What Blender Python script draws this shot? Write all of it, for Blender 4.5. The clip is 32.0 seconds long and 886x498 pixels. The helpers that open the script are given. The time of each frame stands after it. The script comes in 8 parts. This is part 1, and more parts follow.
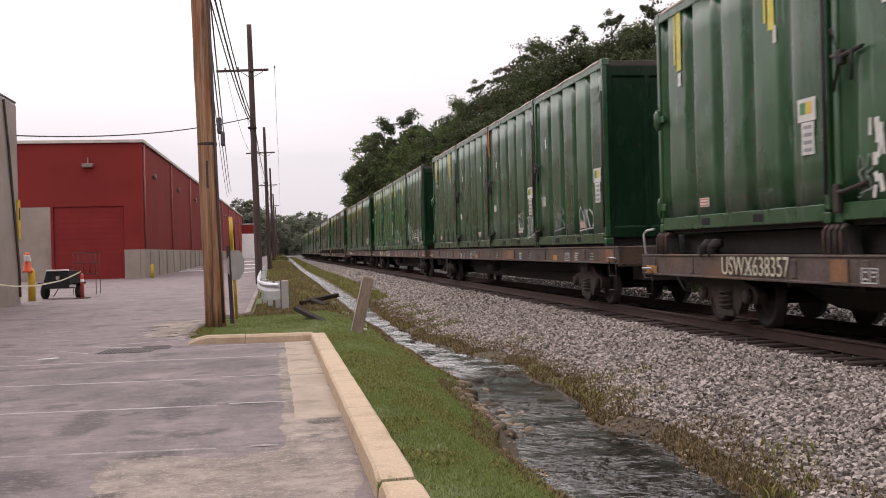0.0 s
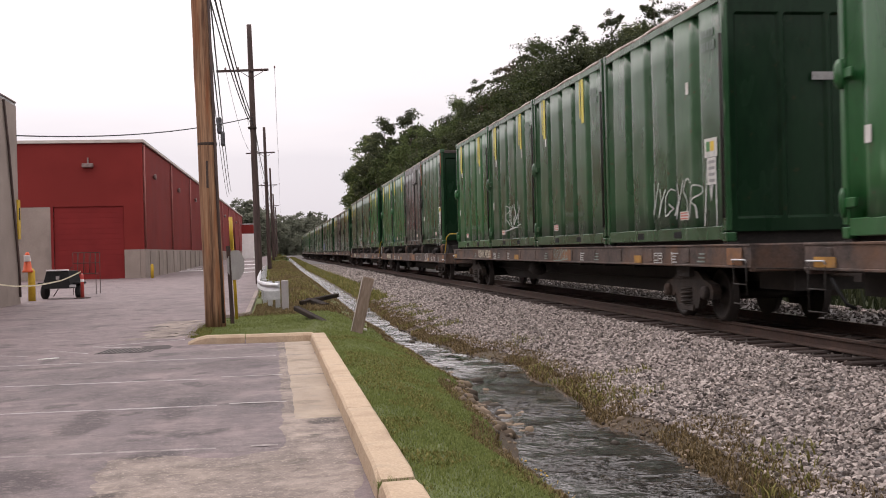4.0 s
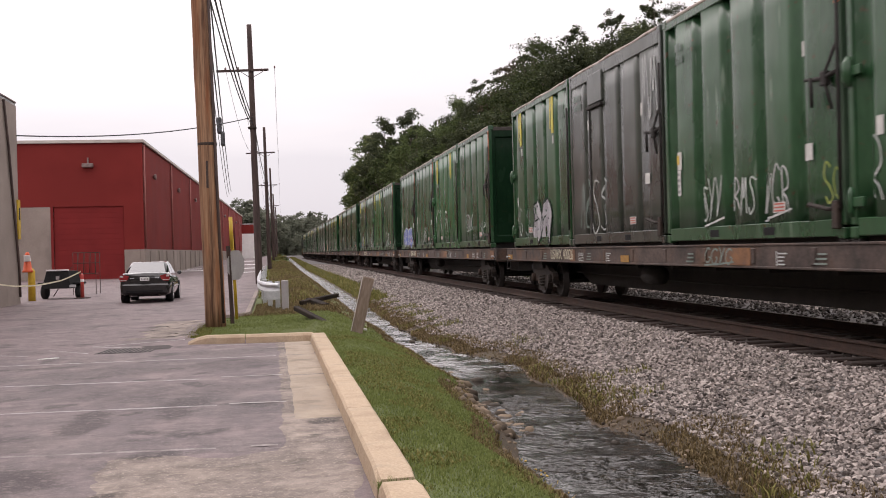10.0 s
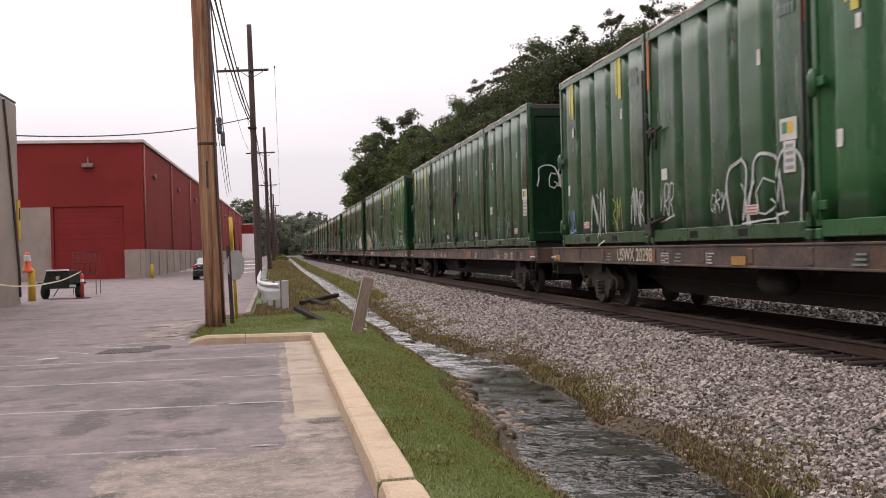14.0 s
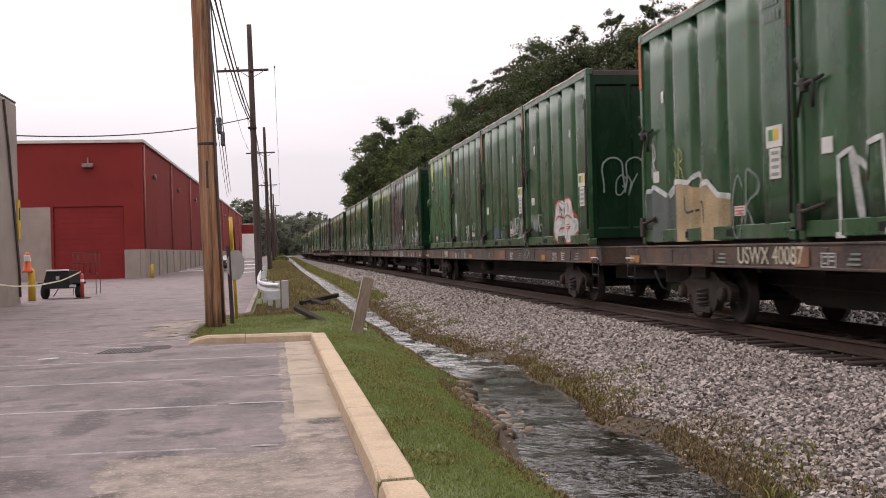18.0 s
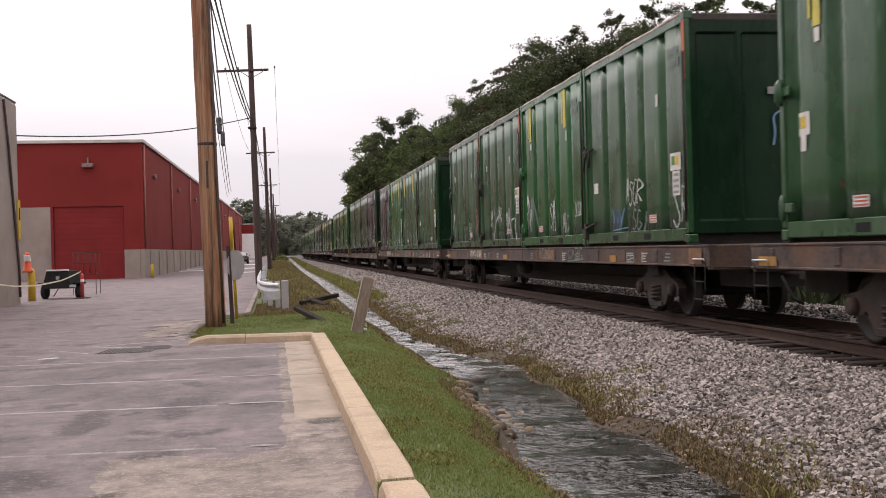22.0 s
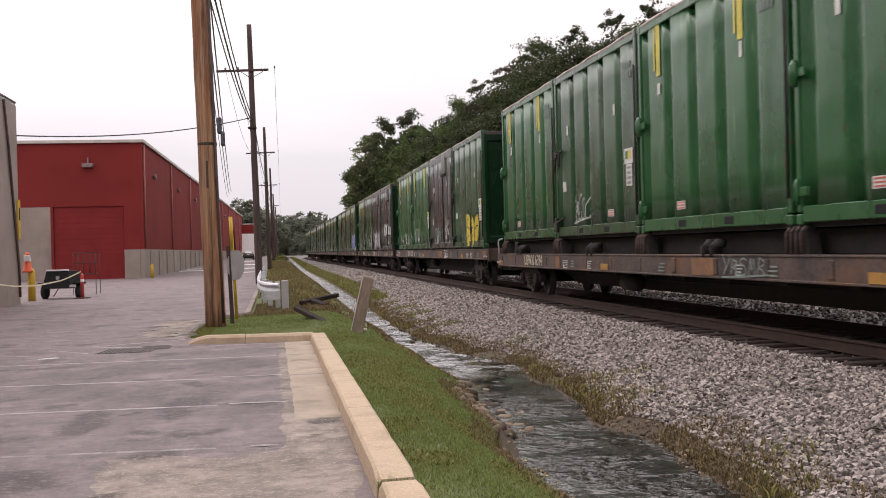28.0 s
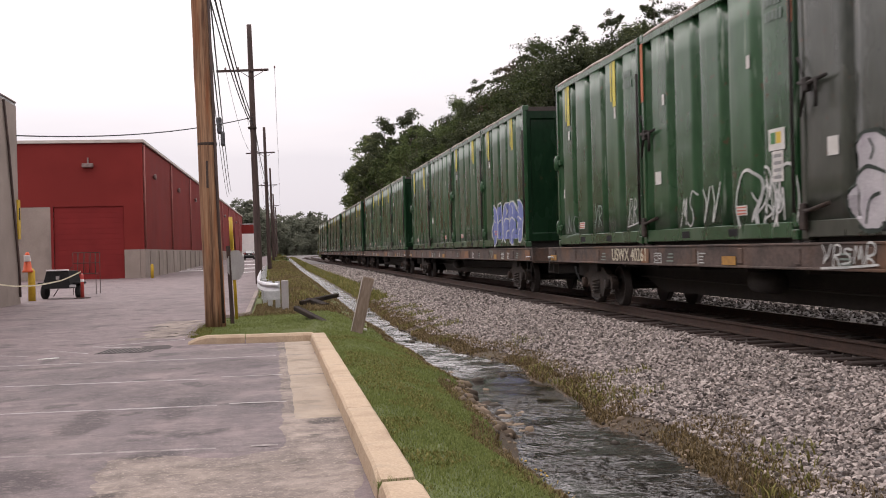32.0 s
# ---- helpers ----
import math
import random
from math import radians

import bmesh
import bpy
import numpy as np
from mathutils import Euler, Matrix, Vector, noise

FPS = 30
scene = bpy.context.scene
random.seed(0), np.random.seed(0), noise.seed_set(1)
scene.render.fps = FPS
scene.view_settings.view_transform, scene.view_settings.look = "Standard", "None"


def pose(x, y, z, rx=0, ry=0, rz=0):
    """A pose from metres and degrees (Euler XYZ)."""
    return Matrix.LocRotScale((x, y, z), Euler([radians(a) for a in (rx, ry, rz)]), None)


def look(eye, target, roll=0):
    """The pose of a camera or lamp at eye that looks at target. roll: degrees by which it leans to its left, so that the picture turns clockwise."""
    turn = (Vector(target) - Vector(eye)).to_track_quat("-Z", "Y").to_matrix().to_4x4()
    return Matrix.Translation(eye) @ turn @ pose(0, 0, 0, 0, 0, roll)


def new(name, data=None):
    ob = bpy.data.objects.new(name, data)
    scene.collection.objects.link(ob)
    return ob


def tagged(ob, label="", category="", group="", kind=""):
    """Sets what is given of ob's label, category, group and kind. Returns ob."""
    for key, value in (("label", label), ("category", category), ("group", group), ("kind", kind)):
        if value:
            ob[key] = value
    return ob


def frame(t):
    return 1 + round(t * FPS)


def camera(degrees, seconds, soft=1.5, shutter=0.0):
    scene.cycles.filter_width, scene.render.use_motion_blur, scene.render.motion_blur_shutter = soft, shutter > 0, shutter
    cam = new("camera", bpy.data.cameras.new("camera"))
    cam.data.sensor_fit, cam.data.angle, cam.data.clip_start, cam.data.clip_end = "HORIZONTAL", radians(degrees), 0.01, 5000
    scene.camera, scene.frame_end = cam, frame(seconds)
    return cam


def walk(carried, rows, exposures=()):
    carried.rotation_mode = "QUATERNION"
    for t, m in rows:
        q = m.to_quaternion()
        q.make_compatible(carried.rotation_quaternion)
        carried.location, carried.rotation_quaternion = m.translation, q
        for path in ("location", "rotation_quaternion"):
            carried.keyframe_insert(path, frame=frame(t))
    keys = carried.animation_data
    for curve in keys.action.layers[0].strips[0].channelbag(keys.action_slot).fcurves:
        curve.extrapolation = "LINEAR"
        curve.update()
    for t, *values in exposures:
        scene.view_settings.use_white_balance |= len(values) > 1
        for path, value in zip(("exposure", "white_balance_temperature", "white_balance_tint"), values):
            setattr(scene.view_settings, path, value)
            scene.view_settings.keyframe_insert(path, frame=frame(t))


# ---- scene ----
import itertools

EYE_Z = 1.58
TURN = 8.50          # degrees that the camera looks to the right of the track's line
cam = camera(42.6, 32.0, soft=0.95, shutter=0.14)
CAM_POSE = look((0, 0, EYE_Z), (100 * math.sin(radians(TURN)), 100 * math.cos(radians(TURN)), EYE_Z - 0.02), -1.4)
walk(cam, [(0, CAM_POSE), (32, CAM_POSE)], exposures=[(0, -0.08, 6700, 19), (32, -0.08, 6700, 19)])

# ---------------------------------------------------------------- light
world = bpy.data.worlds.new("overcast_sky")
scene.world = world
world.use_nodes = True
wn, wl = world.node_tree.nodes, world.node_tree.links
wn.clear()
w_out = wn.new("ShaderNodeOutputWorld")
w_bg = wn.new("ShaderNodeBackground")
w_sky = wn.new("ShaderNodeTexSky")
w_sky.sky_type = 'NISHITA'
w_sky.sun_disc = False
w_sky.sun_elevation = radians(50)
w_sky.sun_rotation = radians(-39)
w_sky.air_density, w_sky.dust_density = 1.0, 4.0
w_hsv = wn.new("ShaderNodeHueSaturation")
w_hsv.inputs["Saturation"].default_value = 0.12
w_hsv.inputs["Value"].default_value = 0.03
w_co = wn.new("ShaderNodeTexCoord")
w_sep = wn.new("ShaderNodeSeparateXYZ")
w_ramp = wn.new("ShaderNodeValToRGB")
w_ramp.color_ramp.elements[0].position, w_ramp.color_ramp.elements[0].color = 0.0, (0.76, 0.755, 0.79, 1)
w_ramp.color_ramp.elements[1].position, w_ramp.color_ramp.elements[1].color = 1.0, (1.34, 1.32, 1.31, 1)
for p, c in ((0.09, (0.765, 0.77, 0.80, 1)), (0.17, (0.97, 0.965, 0.97, 1)), (0.34, (1.30, 1.28, 1.27, 1))):
    w_e = w_ramp.color_ramp.elements.new(p)
    w_e.color = c
w_map = wn.new("ShaderNodeMapping")
w_map.inputs["Scale"].default_value = (2.0, 2.0, 9.0)
w_noise = wn.new("ShaderNodeTexNoise")
w_noise.inputs["Scale"].default_value, w_noise.inputs["Detail"].default_value = 1.6, 6
w_add = wn.new("ShaderNodeMath")
w_add.operation = 'MULTIPLY_ADD'
w_add.inputs[1].default_value, w_add.inputs[2].default_value = 0.14, -0.07
w_sum = wn.new("ShaderNodeMath")
w_grad = wn.new("ShaderNodeMath")
w_grad.operation = 'MULTIPLY_ADD'
w_grad.inputs[1].default_value, w_grad.inputs[2].default_value = 0.35, 0.95
w_mul = wn.new("ShaderNodeVectorMath")
w_mul.operation = 'SCALE'
w_mix = wn.new("ShaderNodeVectorMath")
w_mix.operation = 'ADD'
wl.new(w_co.outputs["Generated"], w_sep.inputs[0])
wl.new(w_co.outputs["Generated"], w_map.inputs[0])
wl.new(w_map.outputs[0], w_noise.inputs["Vector"])
wl.new(w_noise.outputs[0], w_add.inputs[0])
wl.new(w_sep.outputs["Z"], w_sum.inputs[0])
wl.new(w_add.outputs[0], w_sum.inputs[1])
wl.new(w_sum.outputs[0], w_ramp.inputs[0])
wl.new(w_sep.outputs["Z"], w_grad.inputs[0])
wl.new(w_ramp.outputs[0], w_mul.inputs[0])
wl.new(w_grad.outputs[0], w_mul.inputs["Scale"])
wl.new(w_sky.outputs[0], w_hsv.inputs["Color"])
wl.new(w_mul.outputs[0], w_mix.inputs[0])
wl.new(w_hsv.outputs[0], w_mix.inputs[1])
wl.new(w_mix.outputs[0], w_bg.inputs["Color"])
w_bg.inputs["Strength"].default_value = 1.0
wl.new(w_bg.outputs[0], w_out.inputs[0])

sun_data = bpy.data.lights.new("sun", 'SUN')
sun_data.energy, sun_data.angle, sun_data.color = 0.5, radians(30), (1.0, 0.97, 0.93)
sun = new("sun", sun_data)
sun.matrix_world = look((-40, 50, 70), (0, 10, 0))


# ---------------------------------------------------------------- materials
def surface(name, dark, light, scale=3.0, rough=0.8, metal=0.0, bump=0.2, grain=40.0, stain=None, stain_scale=0.6,
            stain_amount=0.45, stretch=(1, 1, 1), coat=0.0, vary=0.0, spec=0.5):
    """Two-scale mottled surface: colour between dark and light, fine grain, relief, and patches of stain."""
    m = bpy.data.materials.new(name)
    m.use_nodes = True
    n, l = m.node_tree.nodes, m.node_tree.links
    b = n["Principled BSDF"]
    co = n.new("ShaderNodeTexCoord")
    mp = n.new("ShaderNodeMapping")
    mp.inputs["Scale"].default_value = stretch
    l.new(co.outputs["Object"], mp.inputs[0])
    big = n.new("ShaderNodeTexNoise")
    big.inputs["Scale"].default_value, big.inputs["Detail"].default_value = scale, 5
    fine = n.new("ShaderNodeTexNoise")
    fine.inputs["Scale"].default_value, fine.inputs["Detail"].default_value = grain, 3
    l.new(mp.outputs[0], big.inputs["Vector"])
    l.new(mp.outputs[0], fine.inputs["Vector"])
    add = n.new("ShaderNodeMath")
    add.operation = 'MULTIPLY_ADD'
    add.inputs[1].default_value = 0.6
    l.new(fine.outputs[0], add.inputs[0])
    half = n.new("ShaderNodeMath")
    half.operation = 'MULTIPLY_ADD'
    half.inputs[1].default_value, half.inputs[2].default_value = 1.0, -0.3
    l.new(big.outputs[0], half.inputs[0])
    l.new(half.outputs[0], add.inputs[2])
    ramp = n.new("ShaderNodeValToRGB")
    ramp.color_ramp.elements[0].position, ramp.color_ramp.elements[1].position = 0.3, 0.72
    ramp.color_ramp.elements[0].color, ramp.color_ramp.elements[1].color = (*dark, 1), (*light, 1)
    l.new(add.outputs[0], ramp.inputs[0])
    out = ramp.outputs[0]
    if stain:
        sn = n.new("ShaderNodeTexNoise")
        sn.inputs["Scale"].default_value, sn.inputs["Detail"].default_value = stain_scale, 7
        sn.inputs["Roughness"].default_value = 0.62
        l.new(mp.outputs[0], sn.inputs["Vector"])
        sr = n.new("ShaderNodeMapRange")
        sr.inputs[1].default_value, sr.inputs[2].default_value = 0.5, 0.68
        sr.inputs[4].default_value = stain_amount
        l.new(sn.outputs[0], sr.inputs[0])
        mx = n.new("ShaderNodeMixRGB")
        mx.inputs[2].default_value = (*stain, 1)
        l.new(sr.outputs[0], mx.inputs[0])
        l.new(out, mx.inputs[1])
        out = mx.outputs[0]
    if vary:
        oi = n.new("ShaderNodeObjectInfo")
        vr = n.new("ShaderNodeMapRange")
        vr.inputs[3].default_value, vr.inputs[4].default_value = 1 - vary, 1 + vary
        l.new(oi.outputs["Random"], vr.inputs[0])
        hs = n.new("ShaderNodeHueSaturation")
        l.new(vr.outputs[0], hs.inputs["Value"])
        l.new(out, hs.inputs["Color"])
        out = hs.outputs[0]
    l.new(out, b.inputs["Base Color"])
    b.inputs["Metallic"].default_value = metal
    b.inputs["Specular IOR Level"].default_value = spec
    rr = n.new("ShaderNodeMapRange")
    rr.inputs[3].default_value, rr.inputs[4].default_value = max(0.03, rough - 0.13), min(1, rough + 0.13)
    l.new(big.outputs[0], rr.inputs[0])
    l.new(rr.outputs[0], b.inputs["Roughness"])
    if coat:
        b.inputs["Coat Weight"].default_value = coat
    if bump:
        bp = n.new("ShaderNodeBump")
        bp.inputs["Strength"].default_value, bp.inputs["Distance"].default_value = bump, 0.02
        l.new(add.outputs[0], bp.inputs["Height"])
        l.new(bp.outputs[0], b.inputs["Normal"])
    return m


def island_surface(name, dark, light, rough=0.85, translucent=0.0, vary=0.0):
    """Colour that differs from piece to piece of one joined mesh."""
    m = bpy.data.materials.new(name)
    m.use_nodes = True
    n, l = m.node_tree.nodes, m.node_tree.links
    b = n["Principled BSDF"]
    g = n.new("ShaderNodeNewGeometry")
    ramp = n.new("ShaderNodeValToRGB")
    ramp.color_ramp.elements[0].color, ramp.color_ramp.elements[1].color = (*dark, 1), (*light, 1)
    l.new(g.outputs["Random Per Island"], ramp.inputs[0])
    out = ramp.outputs[0]
    if vary:
        oi = n.new("ShaderNodeObjectInfo")
        vr = n.new("ShaderNodeMapRange")
        vr.inputs[3].default_value, vr.inputs[4].default_value = 1 - vary, 1 + vary
        l.new(oi.outputs["Random"], vr.inputs[0])
        hs = n.new("ShaderNodeHueSaturation")
        l.new(vr.outputs[0], hs.inputs["Value"])
        l.new(out, hs.inputs["Color"])
        out = hs.outputs[0]
    l.new(out, b.inputs["Base Color"])
    b.inputs["Roughness"].default_value = rough
    b.inputs["Specular IOR Level"].default_value = 0.3
    if translucent:
        t = n.new("ShaderNodeBsdfTranslucent")
        l.new(out, t.inputs["Color"])
        mx = n.new("ShaderNodeMixShader")
        mx.inputs[0].default_value = translucent
        l.new(b.outputs[0], mx.inputs[1])
        l.new(t.outputs[0], mx.inputs[2])
        l.new(mx.outputs[0], n["Material Output"].inputs[0])
    return m


def paving(name, dark, light, worn, rough=0.72, speck=0.35, track=0.5, spots=(), blot=0.75):
    """Asphalt: broad worn zones, mid mottling, streaks along the drive, and pale aggregate specks."""
    m = surface(name, dark, light, 0.45, rough, 0, 0.45, 75)
    n, l = m.node_tree.nodes, m.node_tree.links
    b = n["Principled BSDF"]
    src = b.inputs["Base Color"].links[0].from_socket
    co = n.new("ShaderNodeTexCoord")

    def layer(src, scale, stretch, lo, hi, amount, colour, detail=6, rgh=0.6):
        mp = n.new("ShaderNodeMapping")
        mp.inputs["Scale"].default_value = stretch
        l.new(co.outputs["Object"], mp.inputs[0])
        no = n.new("ShaderNodeTexNoise")
        no.inputs["Scale"].default_value, no.inputs["Detail"].default_value, no.inputs["Roughness"].default_value = scale, detail, rgh
        l.new(mp.outputs[0], no.inputs["Vector"])
        mr = n.new("ShaderNodeMapRange")
        mr.inputs[1].default_value, mr.inputs[2].default_value, mr.inputs[4].default_value = lo, hi, amount
        l.new(no.outputs[0], mr.inputs[0])
        mx = n.new("ShaderNodeMixRGB")
        mx.inputs[2].default_value = (*colour, 1)
        l.new(mr.outputs[0], mx.inputs[0])
        l.new(src, mx.inputs[1])
        return mx.outputs[0]

    src = layer(src, 0.55, (1, 1, 1), 0.50, 0.66, blot, tuple(c * 0.55 for c in dark))
    src = layer(src, 0.8, (1.0, 0.45, 1), 0.48, 0.72, track * 0.7, worn)
    src = layer(src, 5.0, (1, 1, 1), 0.44, 0.62, 0.6 * blot, tuple(c * 0.6 for c in dark))
    src = layer(src, 2.2, (1, 1, 1), 0.50, 0.66, 0.6 * blot, worn)
    src = layer(src, 1.3, (1, 1, 1), 0.585, 0.66, blot, tuple(c * 0.38 for c in dark), 4, 0.5)
    for x, y, rx, ry, amount in spots:
        # an old oil stain, ragged and soft-edged
        no = n.new("ShaderNodeTexNoise")
        no.inputs["Scale"].default_value, no.inputs["Detail"].default_value, no.inputs["Roughness"].default_value = 2.4, 9, 0.72
        l.new(co.outputs["Object"], no.inputs["Vector"])
        wob = n.new("ShaderNodeVectorMath")
        wob.operation = 'MULTIPLY_ADD'
        wob.inputs[1].default_value = (0.55, 1.3, 0)
        l.new(no.outputs["Color"], wob.inputs[0])
        l.new(co.outputs["Object"], wob.inputs[2])
        mp = n.new("ShaderNodeMapping")
        mp.inputs["Location"].default_value = (-(x + 0.275) / rx, -(y + 0.65) / ry, 0)
        mp.inputs["Scale"].default_value = (1 / rx, 1 / ry, 0)
        l.new(wob.outputs[0], mp.inputs[0])
        gr = n.new("ShaderNodeTexGradient")
        gr.gradient_type = 'SPHERICAL'
        l.new(mp.outputs[0], gr.inputs[0])
        mr = n.new("ShaderNodeMapRange")
        mr.inputs[1].default_value, mr.inputs[2].default_value, mr.inputs[4].default_value = 0.0, 0.38, amount
        l.new(gr.outputs["Fac"], mr.inputs[0])
        mx = n.new("ShaderNodeMixRGB")
        mx.inputs[2].default_value = (0.043, 0.030, 0.032, 1)
        l.new(mr.outputs[0], mx.inputs[0])
        l.new(src, mx.inputs[1])
        src = mx.outputs[0]
    src = layer(src, 14.0, (1, 1, 1), 0.54, 0.66, 0.45 * blot, worn, 4)
    src = layer(src, 38.0, (1, 1, 1), 0.60, 0.70, speck, tuple(min(0.7, c * 1.9) for c in light), 2)
    l.new(src, b.inputs["Base Color"])
    return m


M = {}
M["asphalt"] = paving("asphalt", (0.121, 0.090, 0.094), (0.203, 0.158, 0.161), (0.292, 0.228, 0.221), blot=0.75)
M["asphalt_old"] = paving("asphalt_old", (0.150, 0.122, 0.110), (0.300, 0.250, 0.218), (0.42, 0.345, 0.29), 0.85, 0.45, 0.8, (), 0.95)
M["asphalt_dark"] = paving("asphalt_dark", (0.096, 0.074, 0.078), (0.170, 0.135, 0.139), (0.29, 0.230, 0.219), 0.70, 0.45, 0.85, ((-1.02, 11.9, 0.22, 0.9, 0.8), (-0.93, 12.6, 0.26, 0.5, 0.9), (-1.84, 11.15, 0.24, 0.75, 0.8), (-1.82, 11.95, 0.2, 0.5, 0.8), (-2.0, 8.45, 0.6, 0.7, 0.8), (-2.4, 16.3, 1.3, 0.9, 0.45), (-0.6, 16.6, 0.8, 1.0, 0.45), (-0.7, 18.7, 0.9, 0.7, 0.5), (-1.4, 13.6, 1.3, 0.9, 0.35), (-2.6, 10.2, 0.9, 0.6, 0.4)))
M["stripe"] = surface("worn_white_line", (0.20, 0.175, 0.17), (0.54, 0.51, 0.50), 5, 0.8, 0, 0.2, 40, (0.15, 0.122, 0.122), 2.2, 0.95)
M["faded_stripe"] = surface("faded_white_line", (0.15, 0.125, 0.12), (0.36, 0.32, 0.31), 7, 0.8, 0, 0.2, 40, (0.14, 0.115, 0.115), 2.5, 0.95)
M["broken_asphalt"] = surface("broken_wet_asphalt", (0.016, 0.012, 0.011), (0.075, 0.057, 0.054), 4.0, 0.8, 0, 0.8, 40)
M["grate"] = surface("worn_grate_iron", (0.10, 0.082, 0.078), (0.19, 0.16, 0.155), 8, 0.7, 0.1, 0.3, 40)
M["kerb"] = surface("painted_kerb", (0.40, 0.295, 0.200), (0.60, 0.470, 0.335), 2.6, 0.85, 0, 0.5, 45, (0.23, 0.18, 0.135), 2.6, 0.6, vary=0.06)
M["gutter"] = paving("gutter_concrete", (0.33, 0.262, 0.200), (0.45, 0.368, 0.285), (0.30, 0.262, 0.228), 0.85, 0.15, 0.5, (), 0.45)
M["concrete"] = surface("grey_concrete", (0.222, 0.178, 0.154), (0.325, 0.268, 0.235), 0.5, 0.85, 0, 0.25, 30, (0.165, 0.135, 0.120), 0.4, 0.55)
M["red_wall"] = surface("red_metal_siding", (0.162, 0.021, 0.019), (0.216, 0.031, 0.027), 0.4, 0.8, 0, 0.1, 20, (0.118, 0.017, 0.016), 0.2, 0.5, spec=0.12)
M["red_door"] = surface("red_roll_door", (0.168, 0.020, 0.020), (0.215, 0.027, 0.026), 0.6, 0.75, 0, 0.1, 30, spec=0.12)
M["fascia"] = surface("cream_fascia", (0.38, 0.34, 0.31), (0.54, 0.49, 0.45), 1.0, 0.6, 0, 0.1, 20)
M["roof"] = surface("grey_roof", (0.3, 0.3, 0.3), (0.42, 0.42, 0.42), 0.5, 0.7, 0, 0.1, 20)
M["grass_soil"] = surface("grass_ground", (0.066, 0.090, 0.024), (0.125, 0.150, 0.048), 1.2, 0.95, 0, 0.3, 90, (0.11, 0.10, 0.040), 0.7, 0.5)
M["bank"] = surface("bank_soil", (0.045, 0.032, 0.020), (0.098, 0.070, 0.044), 2.0, 0.95, 0, 0.8, 30, (0.07, 0.066, 0.026), 0.8, 0.7)
M["bed"] = surface("creek_bed", (0.035, 0.028, 0.022), (0.085, 0.070, 0.055), 4.0, 0.8, 0, 0.9, 20)
M["ballast_ground"] = surface("ballast_ground", (0.07, 0.063, 0.06), (0.21, 0.195, 0.19), 9.0, 0.9, 0, 1.0, 26)
M["forest_floor"] = surface("forest_floor", (0.025, 0.032, 0.012), (0.06, 0.07, 0.03), 0.4, 0.95, 0, 0.5, 6)
M["stone"] = island_surface("ballast_stone", (0.062, 0.051, 0.046), (0.525, 0.458, 0.424), 0.85)
# dark copy of the ballast stone: shade under the train put into its colour
M["stone_dark"] = island_surface("shaded_ballast_stone", (0.03, 0.025, 0.023), (0.12, 0.105, 0.096), 0.9)
M["bank_stone"] = island_surface("bank_stone", (0.040, 0.030, 0.022), (0.27, 0.205, 0.145), 0.8)
M["blade"] = island_surface("grass_blade", (0.130, 0.165, 0.045), (0.240, 0.280, 0.095), 0.75, 0.35)
M["dry_blade"] = island_surface("dry_weed", (0.095, 0.066, 0.030), (0.235, 0.175, 0.088), 0.85, 0.2)
M["weed"] = island_surface("weed_leaf", (0.105, 0.110, 0.028), (0.25, 0.225, 0.075), 0.8, 0.25)
M["leaf"] = island_surface("tree_leaf", (0.036, 0.055, 0.019), (0.105, 0.135, 0.047), 0.75, 0.35, 0.35)
M["leaf_dark"] = island_surface("tree_leaf_dark", (0.030, 0.041, 0.019), (0.080, 0.093, 0.042), 0.75, 0.3, 0.3)
M["leaf_light"] = island_surface("tree_leaf_light", (0.065, 0.088, 0.028), (0.165, 0.190, 0.068), 0.7, 0.35, 0.3)
M["leaf_rust"] = island_surface("tree_leaf_rust", (0.050, 0.046, 0.027), (0.125, 0.095, 0.060), 0.75, 0.25)
# pale grey-green: the distance haze is painted into the far leaves' colour
M["leaf_far"] = island_surface("hazed_far_leaf", (0.150, 0.163, 0.125), (0.225, 0.238, 0.180), 0.85, 0.3, 0.12)
M["bark"] = surface("bark", (0.05, 0.04, 0.03), (0.12, 0.095, 0.075), 6, 0.95, 0, 0.8, 25, stretch=(1, 1, 0.25))
M["pole_wood"] = surface("weathered_pole_wood", (0.085, 0.038, 0.021), (0.41, 0.240, 0.140), 1.6, 0.9, 0, 0.7, 7, (0.245, 0.080, 0.028), 1.3, 0.85, stretch=(5.0, 5.0, 0.30))
M["pole_dark"] = surface("creosoted_pole_wood", (0.035, 0.022, 0.02), (0.085, 0.055, 0.048), 2.5, 0.85, 0, 0.6, 14, stretch=(2, 2, 0.15))
M["old_board"] = surface("grey_weathered_board", (0.16, 0.115, 0.085), (0.33, 0.255, 0.20), 3, 0.9, 0, 0.5, 30, stretch=(1, 1, 0.2))
M["dark_board"] = surface("wet_dark_timber", (0.012, 0.009, 0.007), (0.040, 0.029, 0.023), 3, 0.92, 0, 0.6, 20, stretch=(1, 0.2, 1), spec=0.15)
M["tie"] = surface("dark_wooden_tie", (0.018, 0.011, 0.009), (0.058, 0.036, 0.028), 3, 0.9, 0, 0.8, 25, stretch=(0.25, 1, 1), vary=0.25)
M["rail_side"] = surface("rusty_rail", (0.036, 0.020, 0.015), (0.075, 0.043, 0.032), 3, 0.75, 0.2, 0.2, 30)
M["rail_head"] = surface("rail_head", (0.075, 0.048, 0.04), (0.12, 0.08, 0.066), 2, 0.5, 0.45, 0.1, 30)
M["water"] = surface("creek_water", (0.012, 0.010, 0.008), (0.030, 0.025, 0.020), 1.0, 0.05, 0, 0.0, 10)
_n, _l = M["water"].node_tree.nodes, M["water"].node_tree.links
